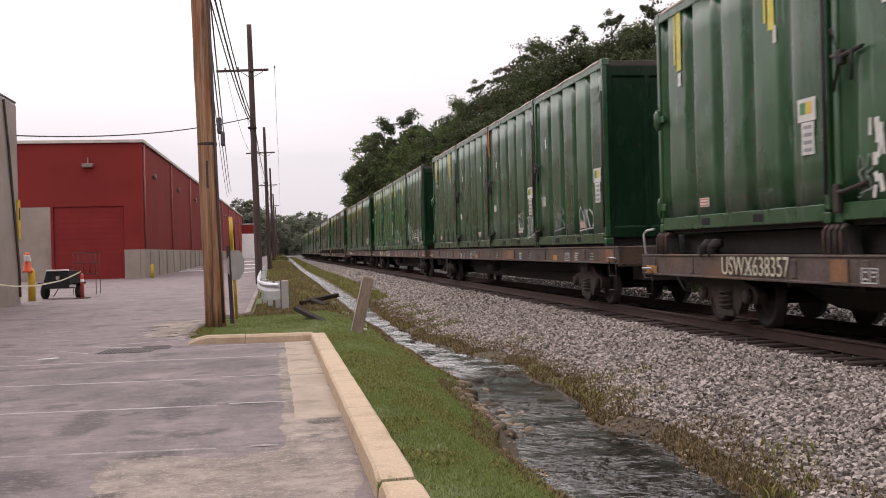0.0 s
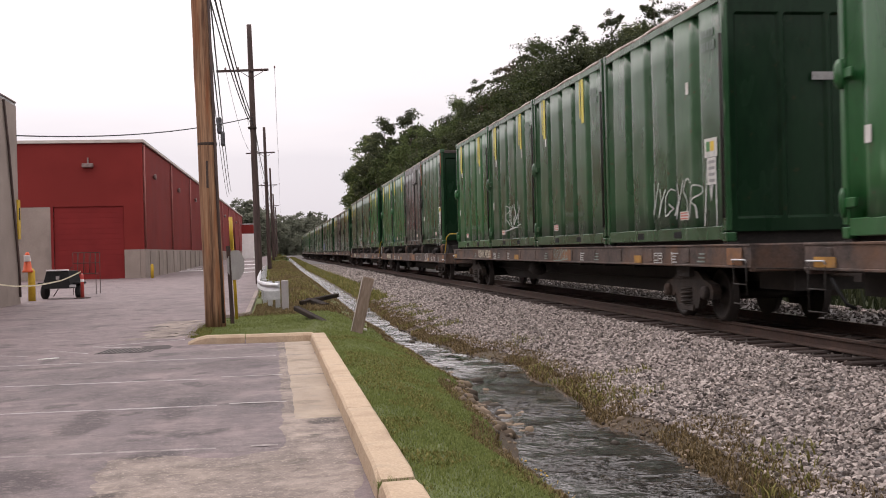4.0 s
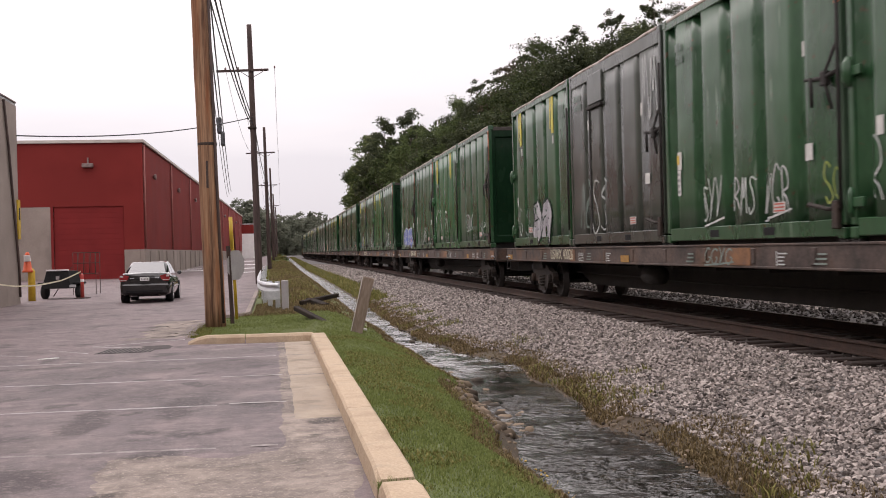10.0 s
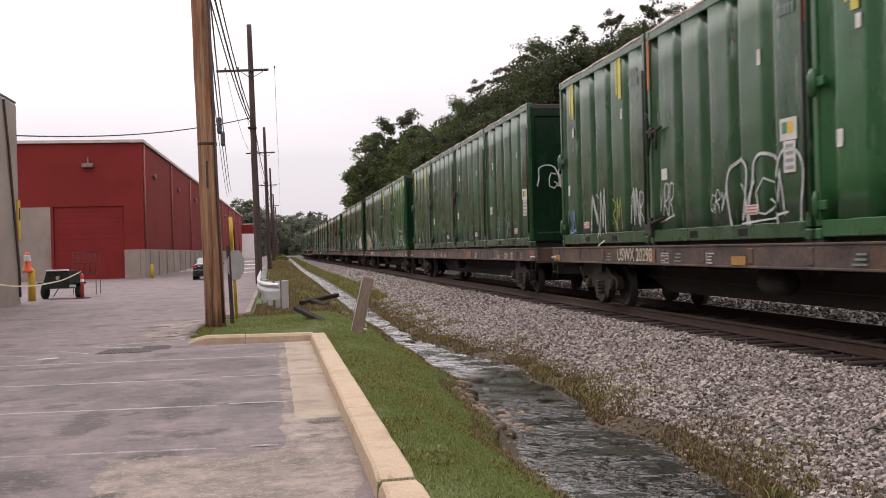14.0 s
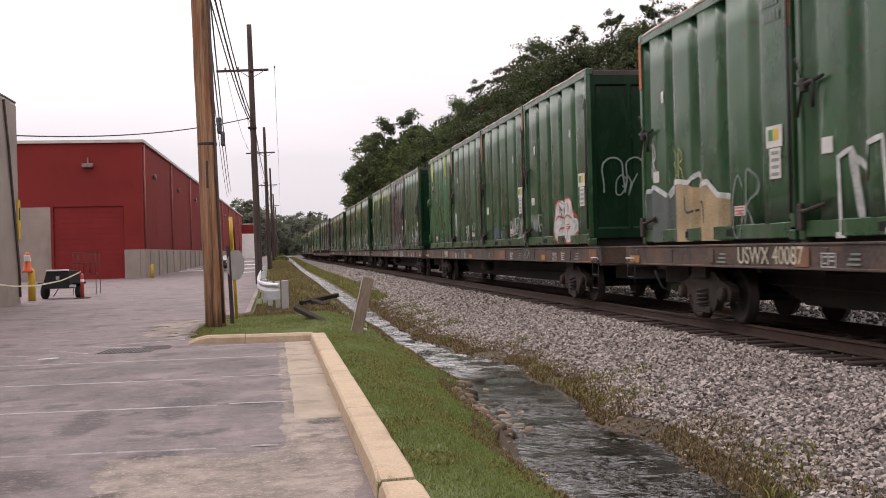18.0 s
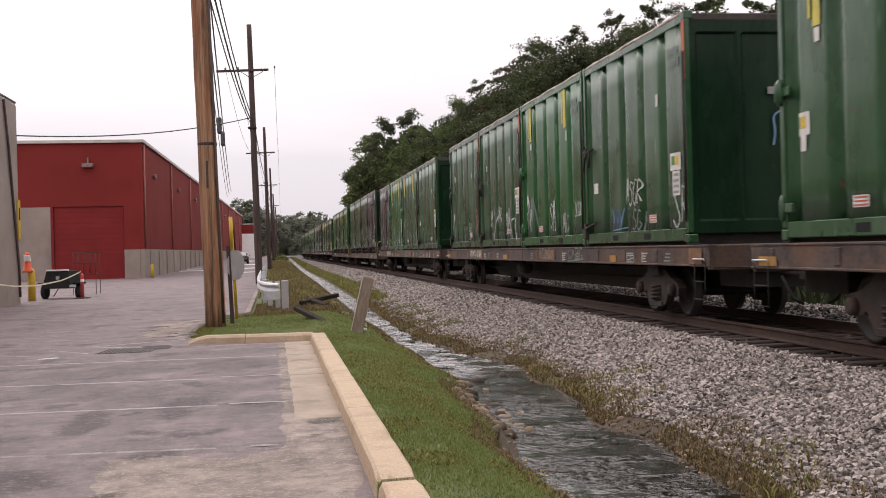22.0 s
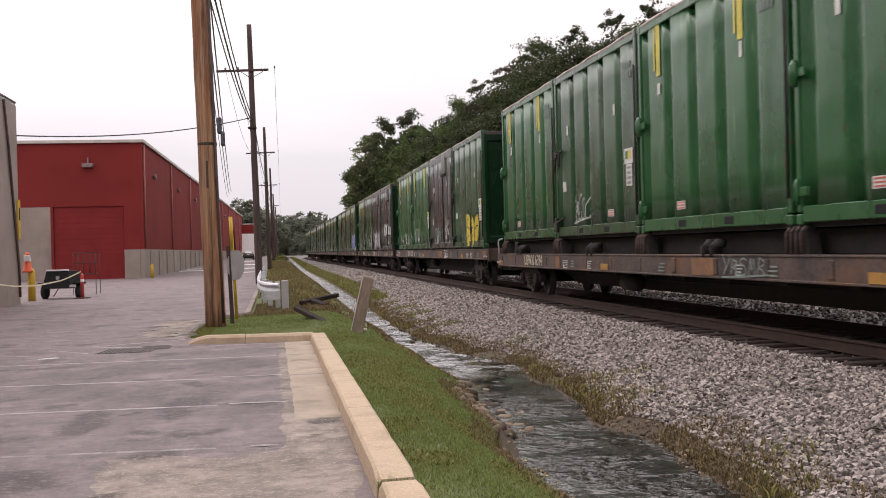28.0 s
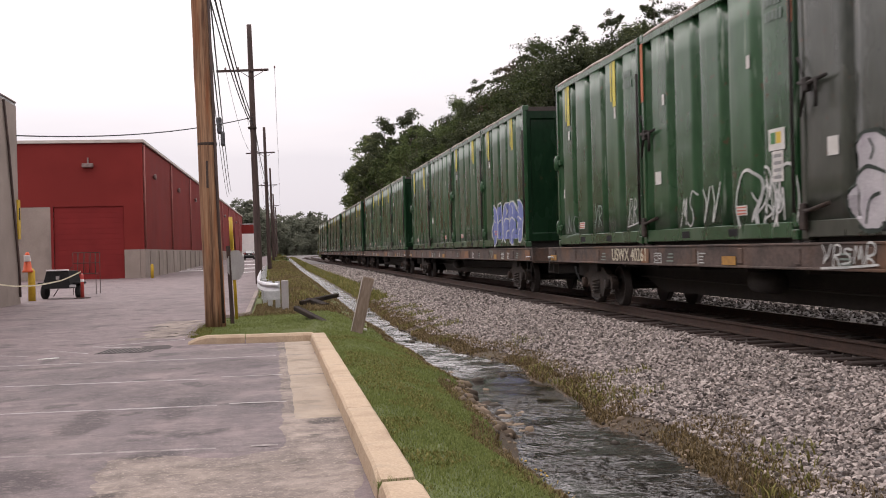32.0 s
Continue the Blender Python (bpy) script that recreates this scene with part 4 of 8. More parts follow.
def latch_meshes(e):
    """Door latches on the post at the end e: a lever with a hanging handle, and a bar near the foot."""
    x = -(HALF_W + 0.045)
    a = MB().tube([(x, e * 2.97, 1.98), (x - 0.02, e * 2.72, 1.93), (x - 0.01, e * 2.22, 1.98)], [0.026, 0.034, 0.022], 6)
    a.tube([(x, e * 2.98, 2.30), (x - 0.03, e * 2.72, 1.95), (x - 0.02, e * 2.90, 1.55)], 0.022, 6)
    a.tube([(x - 0.04, e * 2.42, 1.98), (x - 0.04, e * 2.44, 1.62)], 0.026, 6)
    a.box(x - 0.05, x + 0.03, min(e * 2.66, e * 2.80), max(e * 2.66, e * 2.80), 1.84, 2.02, 0.015)
    b = MB().tube([(x, e * 3.0, 0.38), (x - 0.01, e * 2.75, 0.36), (x, e * 2.22, 0.44)], 0.028, 6)
    b.box(x - 0.03, x + 0.03, min(e * 2.84, e * 2.98), max(e * 2.84, e * 2.98), 0.12, 0.46, 0.012)
    return [("latch", a.mesh("latch", M["dark_iron"])), ("door_latch", b.mesh("door_latch", M["iron"]))]


LATCH = {1: latch_meshes(1), -1: latch_meshes(-1)}


def decal(name, key, y, z, w, h, material, parent, lift=0.004, label=""):
    """A thin sticker on the wall, bent where the wall folds."""
    b = MB()
    n = max(2, int(w / 0.06))
    for k in range(n + 1):
        yy = y - w / 2 + w * k / n
        x = -(HALF_W - 0.014 - wall_depth(key, yy) + 0.012 + lift)
        for zz in (z - h / 2, z + h / 2):
            b.v += [(x, yy, zz), (x + 0.003, yy, zz)]
    for k in range(n):
        a, c = 4 * k, 4 * k + 4
        for q in ((a, c, c + 2, a + 2), (a + 1, a + 3, c + 3, c + 1), (a + 2, c + 2, c + 3, a + 3), (a, a + 1, c + 1, c)):
            b.face(q)
    return part(name, b, material, parent, label)


def ribbon(mb, pts, width, lift=0.008, key=""):
    """A sprayed stroke that follows the wall's folds (a flat wall without a key); pts are (y, z)."""
    fine = []
    for (ya, za), (yb, zb) in zip(pts, pts[1:]):
        n = max(1, int(math.hypot(yb - ya, zb - za) / 0.07))
        fine += [(ya + (yb - ya) * i / n, za + (zb - za) * i / n) for i in range(n)]
    fine.append(pts[-1])
    a = len(mb.v)
    for i, (y, z) in enumerate(fine):
        p, q = fine[max(i - 1, 0)], fine[min(i + 1, len(fine) - 1)]
        d = Vector((q[0] - p[0], q[1] - p[1])).normalized() if p != q else Vector((1, 0))
        w = width * (1 + 0.25 * noise.noise(Vector((y * 4, z * 4, 1))))
        for s in (-1, 1):
            yy, zz = y - d.y * s * w / 2, z + d.x * s * w / 2
            dep = wall_depth(key, yy) if key else 0
            mb.v.append((-(HALF_W - dep + lift), yy, zz))
    for i in range(len(fine) - 1):
        mb.face((a + 2 * i, a + 2 * i + 1, a + 2 * i + 3, a + 2 * i + 2))


def curl(pts, n=5):
    """A smooth line through the points."""
    out = []
    for i in range(len(pts) - 1):
        p0, p1, p2, p3 = pts[max(i - 1, 0)], pts[i], pts[i + 1], pts[min(i + 2, len(pts) - 1)]
        for k in range(n):
            t = k / n
            out.append(tuple(0.5 * (2 * p1[c] + (p2[c] - p0[c]) * t + (2 * p0[c] - 5 * p1[c] + 4 * p2[c] - p3[c]) * t * t + (3 * p1[c] - p0[c] - 3 * p2[c] + p3[c]) * t ** 3) for c in (0, 1)))
    out.append(pts[-1])
    return out


def tag_strokes(rng, y, z, w, h, letters):
    """Hasty slanted letter-like strokes, not legible; y is the middle, z the foot."""
    out = []
    step = w / letters
    slant = rng.uniform(-0.12, 0.22) * h
    for i in range(letters):
        y0 = y + w / 2 - i * step
        lo, hi = rng.uniform(-0.08, 0.12), rng.uniform(0.86, 1.1)
        kind = rng.randrange(5)
        if kind == 0:       # stem and bowl
            line = [(0.15, lo), (0.18, 0.5), (0.22, hi), (0.7, hi - 0.1), (0.75, 0.62), (0.25, 0.48), (0.6, 0.3), (0.85, lo)]
        elif kind == 1:     # open curve with a hook
            line = [(0.8, hi - 0.12), (0.45, hi), (0.12, 0.6), (0.2, 0.15), (0.55, lo), (0.85, 0.28), (0.6, 0.42)]
        elif kind == 2:     # zigzag
            line = [(0.08, lo), (0.25, hi), (0.45, 0.35), (0.62, hi), (0.85, lo)]
        elif kind == 3:     # double curve
            line = [(0.85, hi - 0.1), (0.4, hi), (0.2, 0.72), (0.6, 0.48), (0.78, 0.2), (0.4, lo), (0.1, 0.14)]
        else:               # cross stroke
            line = [(0.1, hi), (0.4, 0.55), (0.2, lo), (0.55, 0.5), (0.85, hi)]
        pts = [(y0 - step * 1.12 * (u + rng.uniform(-0.07, 0.07)) - slant * v, z + h * (v + rng.uniform(-0.05, 0.05))) for u, v in line]
        out.append(curl(pts) if rng.random() < 0.7 else pts)
    if letters > 2 and rng.random() < 0.5:
        out.append([(y + w * 0.5, z - h * 0.12), (y, z - h * 0.05), (y - w * 0.55, z + h * 0.1)])
    return out


def blob(mb, key, yc, zc, w, h, rng, lift):
    """One bubble letter's body as a patch on the wall; returns its outline."""
    rows, cols = 9, 8
    ph, bulge = rng.uniform(0, 6), rng.uniform(0.10, 0.24)

    def edge(v, s):
        r = (1 - abs(v) ** 3.5) ** 0.4
        return s * 0.5 * w * r * (0.95 + bulge * math.sin(ph + 3.4 * v + s))

    a = len(mb.v)
    for j in range(rows):
        v = -0.985 + 1.97 * j / (rows - 1)
        lo, hi = edge(v, -1), edge(v, 1)
        for i in range(cols):
            yy = yc + lo + (hi - lo) * i / (cols - 1)
            mb.v.append((-(HALF_W - wall_depth(key, yy) + lift), yy, zc + 0.5 * h * v))
    for j in range(rows - 1):
        for i in range(cols - 1):
            k = a + j * cols + i
            mb.face((k, k + 1, k + cols + 1, k + cols))
    vs = [-0.985 + 1.97 * j / 12 for j in range(13)]
    ring = [(yc + edge(v, -1), zc + 0.5 * h * v) for v in vs] + [(yc + edge(v, 1), zc + 0.5 * h * v) for v in reversed(vs)]
    return ring + ring[:1]


def sheet_of_paint(mb, key, ya, yb, z0, top):
    """A sprayed field between two ends of the wall, up to an uneven top."""
    n = max(4, int(abs(yb - ya) / 0.06))
    a = len(mb.v)
    for i in range(n + 1):
        y = ya + (yb - ya) * i / n
        for k in range(2):
            mb.v.append((-(HALF_W - wall_depth(key, y) + 0.003), y, z0 if k == 0 else top(y)))
    for i in range(n):
        mb.face((a + 2 * i, a + 2 * i + 1, a + 2 * i + 3, a + 2 * i + 2))


FILLS = {"block": ("spray_pale", "spray_black"), "blue_block": ("spray_blue", "spray_white"), "red_block": ("spray_white", "spray_red"), 
         "letter_block": ("spray_white", "spray_black"), "yellow_block": ("spray_yellow", "spray_black")}
END_SPRAY = {"end_white": "spray_white", "end_grey": "spray_grey", "end_blue": "spray_sky"}
SPRAY = {"tag": "spray_white", "faint": "spray_grey", "blue_tag": "spray_sky", "red_tag": "spray_red", "lime_tag": "spray_lime"}
LETTERS = (
    (((0.15, 0), (0.0, 0.9), (0.15, 1.0), (0.4, 0.98), (0.45, 0.8), (0.1, 0.4)), ((0.1, 0.4), (0.3, 0.42), (0.5, 0.0))),
    (((0.3, 1.0), (0.08, 0.8), (0.0, 0.4), (0.15, 0.05), (0.4, 0.05), (0.55, 0.4), (0.5, 0.8), (0.3, 1.0)),),
    (((0.0, 0.0), (0.1, 1.0), (0.32, 0.35), (0.55, 1.0), (0.68, 0.0)),),
    (((0.55, 1.0), (0.08, 0.95), (0.05, 0.5), (0.02, 0.05), (0.5, 0.0)), ((0.05, 0.5), (0.42, 0.52))),
)
LETTER_A = (((0.0, 0.0), (0.3, 1.0), (0.55, 0.0)), ((0.1, 0.38), (0.5, 0.36)))


def mark(c, key, rng, what, y, z, w, h):
    """One sprayed mark on the wall, its middle at (y, z)."""
    foot = z - h / 2
    b = MB()
    if what in SPRAY:
        n = max(1, min(7, round(w / max(0.20, 0.45 * h))))
        for st in tag_strokes(rng, y, foot, w * 0.94, h, n):
            ribbon(b, st, min(0.034, 0.014 + 0.024 * h), 0.004, key)
        part("graffiti", b, M[SPRAY[what]], c, "illegible sprayed graffiti tag")
    elif what == "outline":
        n = max(1, round(w / (0.75 * h)))
        for i in range(n):
            ring = blob(MB(), key, y + w / 2 - (i + 0.5) * w / n, z, 0.92 * w / n, h, rng, 0.004)
            ribbon(b, curl(ring[2:-3], 2), 0.045, 0.004, key)
        for st in tag_strokes(rng, y, foot + 0.25 * h, w * 0.6, h * 0.5, n):
            ribbon(b, st, 0.03, 0.005, key)
        part("graffiti", b, M["spray_white"], c, "sprayed white outline graffiti")
    elif what in FILLS:
        body, line = FILLS[what]
        n = 1 if what == "letter_block" else max(2, round(w / (0.72 * h)))
        lines = MB()
        for i in range(n):
            yc = y + w / 2 - (i + 0.5) * w / n
            ring = blob(b, key, yc, z + rng.uniform(-0.04, 0.04), 1.06 * w / n, h * rng.uniform(0.86, 1.0), rng, 0.003)
            ribbon(lines, ring, 0.05 if what != "letter_block" else 0.03, 0.006, key)
            if what == "letter_block":
                for zz, ln in ((z + 0.16 * h, 0.26), (z - 0.18 * h, 0.24)):
                    ribbon(lines, [(yc - 0.02 + (i % 2) * 0.1, zz), (yc - ln * w, zz - 0.02)], 0.05, 0.006, key)
            else:
                q = 0.5 * w / n
                ribbon(lines, curl([(yc + 0.75 * q, z + 0.02 * h), (yc + 0.2 * q, z + 0.12 * h), (yc - 0.6 * q, z + 0.04 * h)]), 0.045, 0.006, key)
                ribbon(lines, curl([(yc + 0.1 * q, z + 0.38 * h), (yc - 0.1 * q, z + 0.28 * h), (yc + 0.05 * q, z + 0.18 * h)]), 0.04, 0.006, key)
                ribbon(lines, curl([(yc + 0.3 * q, z - 0.42 * h), (yc + 0.1 * q, z - 0.2 * h), (yc - 0.35 * q, z - 0.14 * h)]), 0.045, 0.006, key)
        part("graffiti_fill", b, M[body], c, "sprayed block letter of solid paint")
        part("graffiti", lines, M[line], c, "sprayed outline of block letters")
    elif what == "tan_block":
        tan = MB()
        sheet_of_paint(b, key, 2.96, 1.25, foot, lambda v: z + 0.40 * h + 0.10 * math.cos(v * 5))
        sheet_of_paint(tan, key, 1.25, -0.85, foot, lambda v: z + 0.44 * h - 0.28 * max(0, 0.2 - v) + 0.08 * math.cos(v * 6))
        top = [(2.96, foot + 0.05), (2.92, 0.93), (2.3, 0.98), (1.72, 0.80), (1.62, 0.95), (1.2, 1.02), (0.75, 0.97), (0.5, 1.10), (0.28, 0.88), (-0.1, 0.94), (-0.45, 0.72), (-0.78, 0.66), (-0.85, 0.3)]
        lines = MB()
        ribbon(lines, top, 0.085, 0.007, key)
        dark = MB()
        for st in (((0.9, 0.75), (0.85, 0.5), (0.5, 0.52)), ((0.3, 0.6), (0.1, 0.62), (0.05, 0.3)), ((2.7, 0.3), (2.5, 0.42), (2.2, 0.36))):
            ribbon(dark, curl(list(st)), 0.035, 0.007, key)
        part("graffiti_fill", b, M["spray_dull"], c, "thin dull grey sprayed fill")
        part("graffiti_fill", tan, M["spray_tan"], c, "tan sprayed fill")
        part("graffiti", lines, M["spray_white"], c, "broad white sprayed outline")
        part("graffiti", dark, M["spray_black"], c, "dark sprayed lines in the fill")
    elif what == "em":
        ys = y + w / 2
        for st in (((0.05, 0.02), (0.02, 0.9), (0.25, 0.98), (0.34, 0.1)), ((0.25, 0.9), (0.55, 0.62), (0.62, 1.0), (0.9, 1.05), (1.0, 0.05)), ((-0.05, 0.02), (0.12, 0.02)), ((0.26, 0.1), (0.44, 0.1)), ((0.92, 0.05), (1.1, 0.06))):
            ribbon(b, [(ys - u * w, foot + v * h) for u, v in st], 0.07, 0.005, key)
        part("graffiti", b, M["spray_white"], c, "broad white sprayed letter")
    elif what == "smear":
        for k in range(9):
            yy = y + w * rng.uniform(-0.4, 0.4)
            zz = z + h * rng.uniform(-0.45, 0.35)
            ribbon(b, [(yy, zz), (yy + rng.uniform(-0.06, 0.06), zz + rng.uniform(0.1, 0.25))], rng.uniform(0.05, 0.13), 0.003 + 0.0004 * k, key)
        part("torn_paper", b, M["paper"], c, "torn remains of a white poster")
    elif what == "rome":
        for y0, strokes in zip((2.45, 1.30, 0.38, -0.75), LETTERS):
            for st in strokes:
                ribbon(b, [(y0 - u * 0.8, foot + v * (0.78 if y0 > 0 else 0.9)) for u, v in st], 0.026, 0.005, key)
        part("graffiti", b, M["spray_white"], c, "large thin white sprayed letters ROME")
    elif what == "am":
        for st in LETTER_A:
            ribbon(b, [(y + w / 2 - u * 0.6, foot + v * h) for u, v in st], 0.03, 0.005, key)
        ribbon(b, [(y - 0.2 * w - u * 0.4, foot + (0.2 + v * 0.7) * h) for u, v in LETTERS[2][0]], 0.03, 0.005, key)
        part("graffiti", b, M["spray_white"], c, "white sprayed letters A M")
    elif what == "board":
        notice_board(c, key, y, z)
    elif what in END_SPRAY:
        for i in range(2):
            ring = blob(MB(), "", -y + w * (0.25 - 0.5 * i), z, 0.5 * w, h, rng, 0.0)
            ribbon(b, curl(ring[3:-4], 2), 0.035)
        for st in tag_strokes(rng, -y, foot + 0.2 * h, 0.5 * w, 0.5 * h, 2):
            ribbon(b, st, 0.03)
        b.v = [(-p[1], -3.027, p[2]) for p in b.v]
        part("graffiti", b, M[END_SPRAY[what]], c, "illegible sprayed graffiti on the end wall")


def notice_board(c, key, y, z):
    decal("notice_board", key, y, z, 0.44, 0.29, M["paper"], c, label="white notice with a yellow and green mark")
    decal("board_mark", key, y + 0.09, z + 0.02, 0.13, 0.15, M["print_green"], c, 0.0075)
    decal("board_mark", key, y - 0.06, z + 0.02, 0.13, 0.15, M["print_yellow"], c, 0.0075)


def data_sheet(c, key, y, z):
    decal("data_sheet", key, y, z, 0.30, 0.41, M["paper"], c, label="white printed data sheet")
    for k in range(4):
        decal("print_line", key, y, z + 0.14 - 0.095 * k, 0.20, 0.045, M["print_grey"], c, 0.0075)


def make_container(code, seed, marks):
    """code: paint letter, then Y yellow stripes and hinges, W notice board, O and o primer on the far and near post,
    L and l latches on the far and near post, H hatch."""
    rng = random.Random(seed)
    key, newer, flip = code[0], "Y" in code, -1 if "l" in code else 1
    what = {"g": "dark green", "b": "bright green", "d": "faded green", "s": "grey-brown"}[key]
    extra = " with sprayed graffiti" if marks else (" with yellow stripes" if newer else " with small stickers")
    c = thing("waste_container", pose(0, 0, 0), what + " corrugated steel waste container" + extra + " on a flatcar", "container", "waste containers on the train")
    for name, me, lab in LIB[key]:
        part(name, me, None, c, lab)
    if newer:
        for me in HINGES[key]:
            part("hinge", me, None, c)
    for letter, e in (("L", 1), ("l", -1)):
        if letter in code:
            for name, me in LATCH[e]:
                part(name, me, None, c, "black steel latch")
    if newer:
        hh = rng.choice((0.78, 0.88, 0.95))
        for k in (2.02, -1.45):
            decal("yellow_stripe", key, k - 0.05, 3.58 - hh / 2, 0.17, hh, M["stripe_yellow"], c, label="yellow stripe")
            decal("yellow_stripe", key, k + 0.12, 3.58 - hh * 0.45, 0.06, hh * 0.85, M["stripe_yellow"], c, label="yellow stripe")
    for letter, e in (("O", 1), ("o", -1)):
        if letter in code:
            hh = rng.uniform(0.75, 1.05)
            b = MB().box(-(HALF_W + 0.012), -(HALF_W + 0.006), min(e * 2.90, e * 3.025), max(e * 2.90, e * 3.025), 3.6 - hh, 3.6)
            part("primer_stripe", b, M["stripe_orange"], c, "orange primer stripe on the corner post")
    ym, zm = flip * -2.48, (1.42 if newer else 1.38) + rng.uniform(-0.05, 0.12)
    if "W" in code:
        notice_board(c, key, ym, zm)
        data_sheet(c, key, ym - 0.02, zm - 0.36)
    if newer:
        slips = ((2.36, 1.22, 0.15, 0.22), (1.92, 2.52, 0.12, 0.20), (-1.55, 2.52, 0.10, 0.21))
        low = (0.98, 0.43)
    else:
        slips = ((flip * 2.20, 1.14, 0.26, 0.21), (flip * 1.90, 2.46, 0.10, 0.21), (flip * -1.56, 2.48, 0.11, 0.20))
        low = (-1.30, 0.44)
    for y, z, w, h in slips:
        if rng.random() < 0.9:
            decal("notice", key, y + rng.uniform(-0.05, 0.05), z + rng.uniform(-0.05, 0.05), w, h * rng.uniform(0.85, 1.1), M["paper"], c, label="small white notice")
    decal("notice", key, low[0], low[1], 0.33, 0.14, M["paper"], c, label="small red and white notice")
    for k in range(3):
        decal("print_line", key, low[0], low[1] - 0.045 + 0.045 * k, 0.28, 0.02, M["print_red"], c, 0.0075)
    # stencilled number in two rows near the top, as plain bars
    b = MB()
    ys = flip * -2.42 if not newer else -2.32
    for row in range(2):
        for k in range(5):
            y0 = ys + 0.24 - 0.10 * k - 0.04 * row
            ribbon(b, [(y0, 3.20 - 0.2 * row), (y0 - 0.065, 3.20 - 0.2 * row)], 0.13, 0.003, key)
    part("stencil", b, M["spray_grey"], c, "faded white stencilled number")
    if "H" in code:
        y = flip * -1.0
        b = MB().box(-(HALF_W + 0.03), -(HALF_W - 0.1), y - 0.52, y + 0.52, 2.92, 3.56, 0.02)
        part("hatch", b, PAINT[key], c, "raised square hatch")
        part("hatch_ledge", MB().box(-(HALF_W + 0.06), -(HALF_W - 0.05), y - 0.52, y + 0.52, 2.83, 2.90, 0.012), M["dark_iron"], c, "dark ledge below the hatch")
        part("door_seam", MB().box(-(HALF_W + 0.012), -(HALF_W - 0.05), y + 0.42, y + 0.50, 0.25, 2.82, 0.01), M["dark_iron"], c, "dark door seam")
    for m in marks:
        mark(c, key, rng, *m)
    return c


def side_frame_mesh():
    top = [(-1.12, 0.50), (-1.02, 0.60), (-0.72, 0.66), (-0.45, 0.80), (0.45, 0.80), (0.72, 0.66), (1.02, 0.60), (1.12, 0.50), (1.08, 0.36),
           (0.68, 0.36), (0.60, 0.42), (0.42, 0.18), (-0.42, 0.18), (-0.60, 0.42), (-0.68, 0.36), (-1.08, 0.36)]
    b = MB().prism(top, "x", -0.07, 0.07)
    for y in (-0.865, 0.865):
        b.lathe([(-0.16, 0.05), (-0.15, 0.105), (-0.06, 0.115)], "x", 12, (0, y, 0.46))
    b.box(-0.11, -0.07, -0.32, 0.32, 0.14, 0.24, 0.01)
    return b


def truck_spring_mesh():
    b = MB()
    b.tube([(0.085 * math.cos(i * 0.8), 0.2 * math.sin(i * 0.8), 0.26 + i * 0.0088) for i in range(34)], 0.02, 5)
    return b


def wheelset_mesh():
    b = MB()
    for s in (-1, 1):
        b.lathe([(s * 0.70, 0.455), (s * 0.725, 0.455), (s * 0.735, 0.425), (s * 0.835, 0.42), (s * 0.84, 0.36), (s * 0.80, 0.33), (s * 0.79, 0.16), (s * 0.86, 0.13), (s * 0.87, 0.07)], "x", 24)
    b.lathe([(-1.0, 0.07), (1.0, 0.07)], "x", 10)
    for s in (-1, 1):
        for k in range(3):
            g = k * 2 * math.pi / 3
            b.box(s * 0.86, s * 0.89, -0.02, 0.02, -0.02, 0.02, m=Matrix.Translation((0, 0.1 * math.cos(g), 0.1 * math.sin(g))))
    return b


WHEELSETS = []
SHARED = {
    "side_frame": side_frame_mesh().mesh("side_frame", M["iron"]),
    "wheelset": wheelset_mesh().mesh("wheelset", M["wheel"]),
    "bolster": MB().box(-1.05, 1.05, -0.19, 0.19, 0.42, 0.70, 0.03).mesh("bolster", M["dark_iron"]),
    "truck_spring": truck_spring_mesh().mesh("truck_spring", M["iron"]),
    "brake_beam": MB().box(-0.95, 0.95, -0.05, 0.05, 0.30, 0.40, 0.01).mesh("brake_beam", M["dark_iron"]),
}


def coupler_mesh():
    b = MB().box(-0.11, 0.11, -0.55, 0.35, -0.10, 0.10, 0.02)
    b.prism([(-0.20, 0.34), (0.16, 0.30), (0.20, 0.42), (0.10, 0.48), (0.06, 0.58), (-0.10, 0.60), (-0.22, 0.50)], "z", -0.15, 0.15)
    return b


SHARED["coupler"] = coupler_mesh().mesh("coupler", M["iron"])
SHARED["air_hose"] = MB().tube([(0.3, 0.1, 0), (0.33, 0.3, -0.12), (0.30, 0.5, -0.33), (0.2, 0.6, -0.40)], 0.025, 6).mesh("air_hose", M["black"])


def text_mesh(words, size):
    cu = bpy.data.curves.new("lettering", 'FONT')
    cu.body, cu.size, cu.extrude = words, size, 0.002
    ob = bpy.data.objects.new("lettering", cu)
    scene.collection.objects.link(ob)
    bpy.context.view_layer.update()
    me = bpy.data.meshes.new_from_object(ob.evaluated_get(bpy.context.evaluated_depsgraph_get()))
    bpy.data.objects.remove(ob)
    me.materials.clear()
    me.materials.append(M["lettering"])
    return me


TEXT_TURN = Matrix(((0, 0, -1, 0), (-1, 0, 0, 0), (0, 1, 0, 0), (0, 0, 0, 1)))
BODY_HALF = 13.25


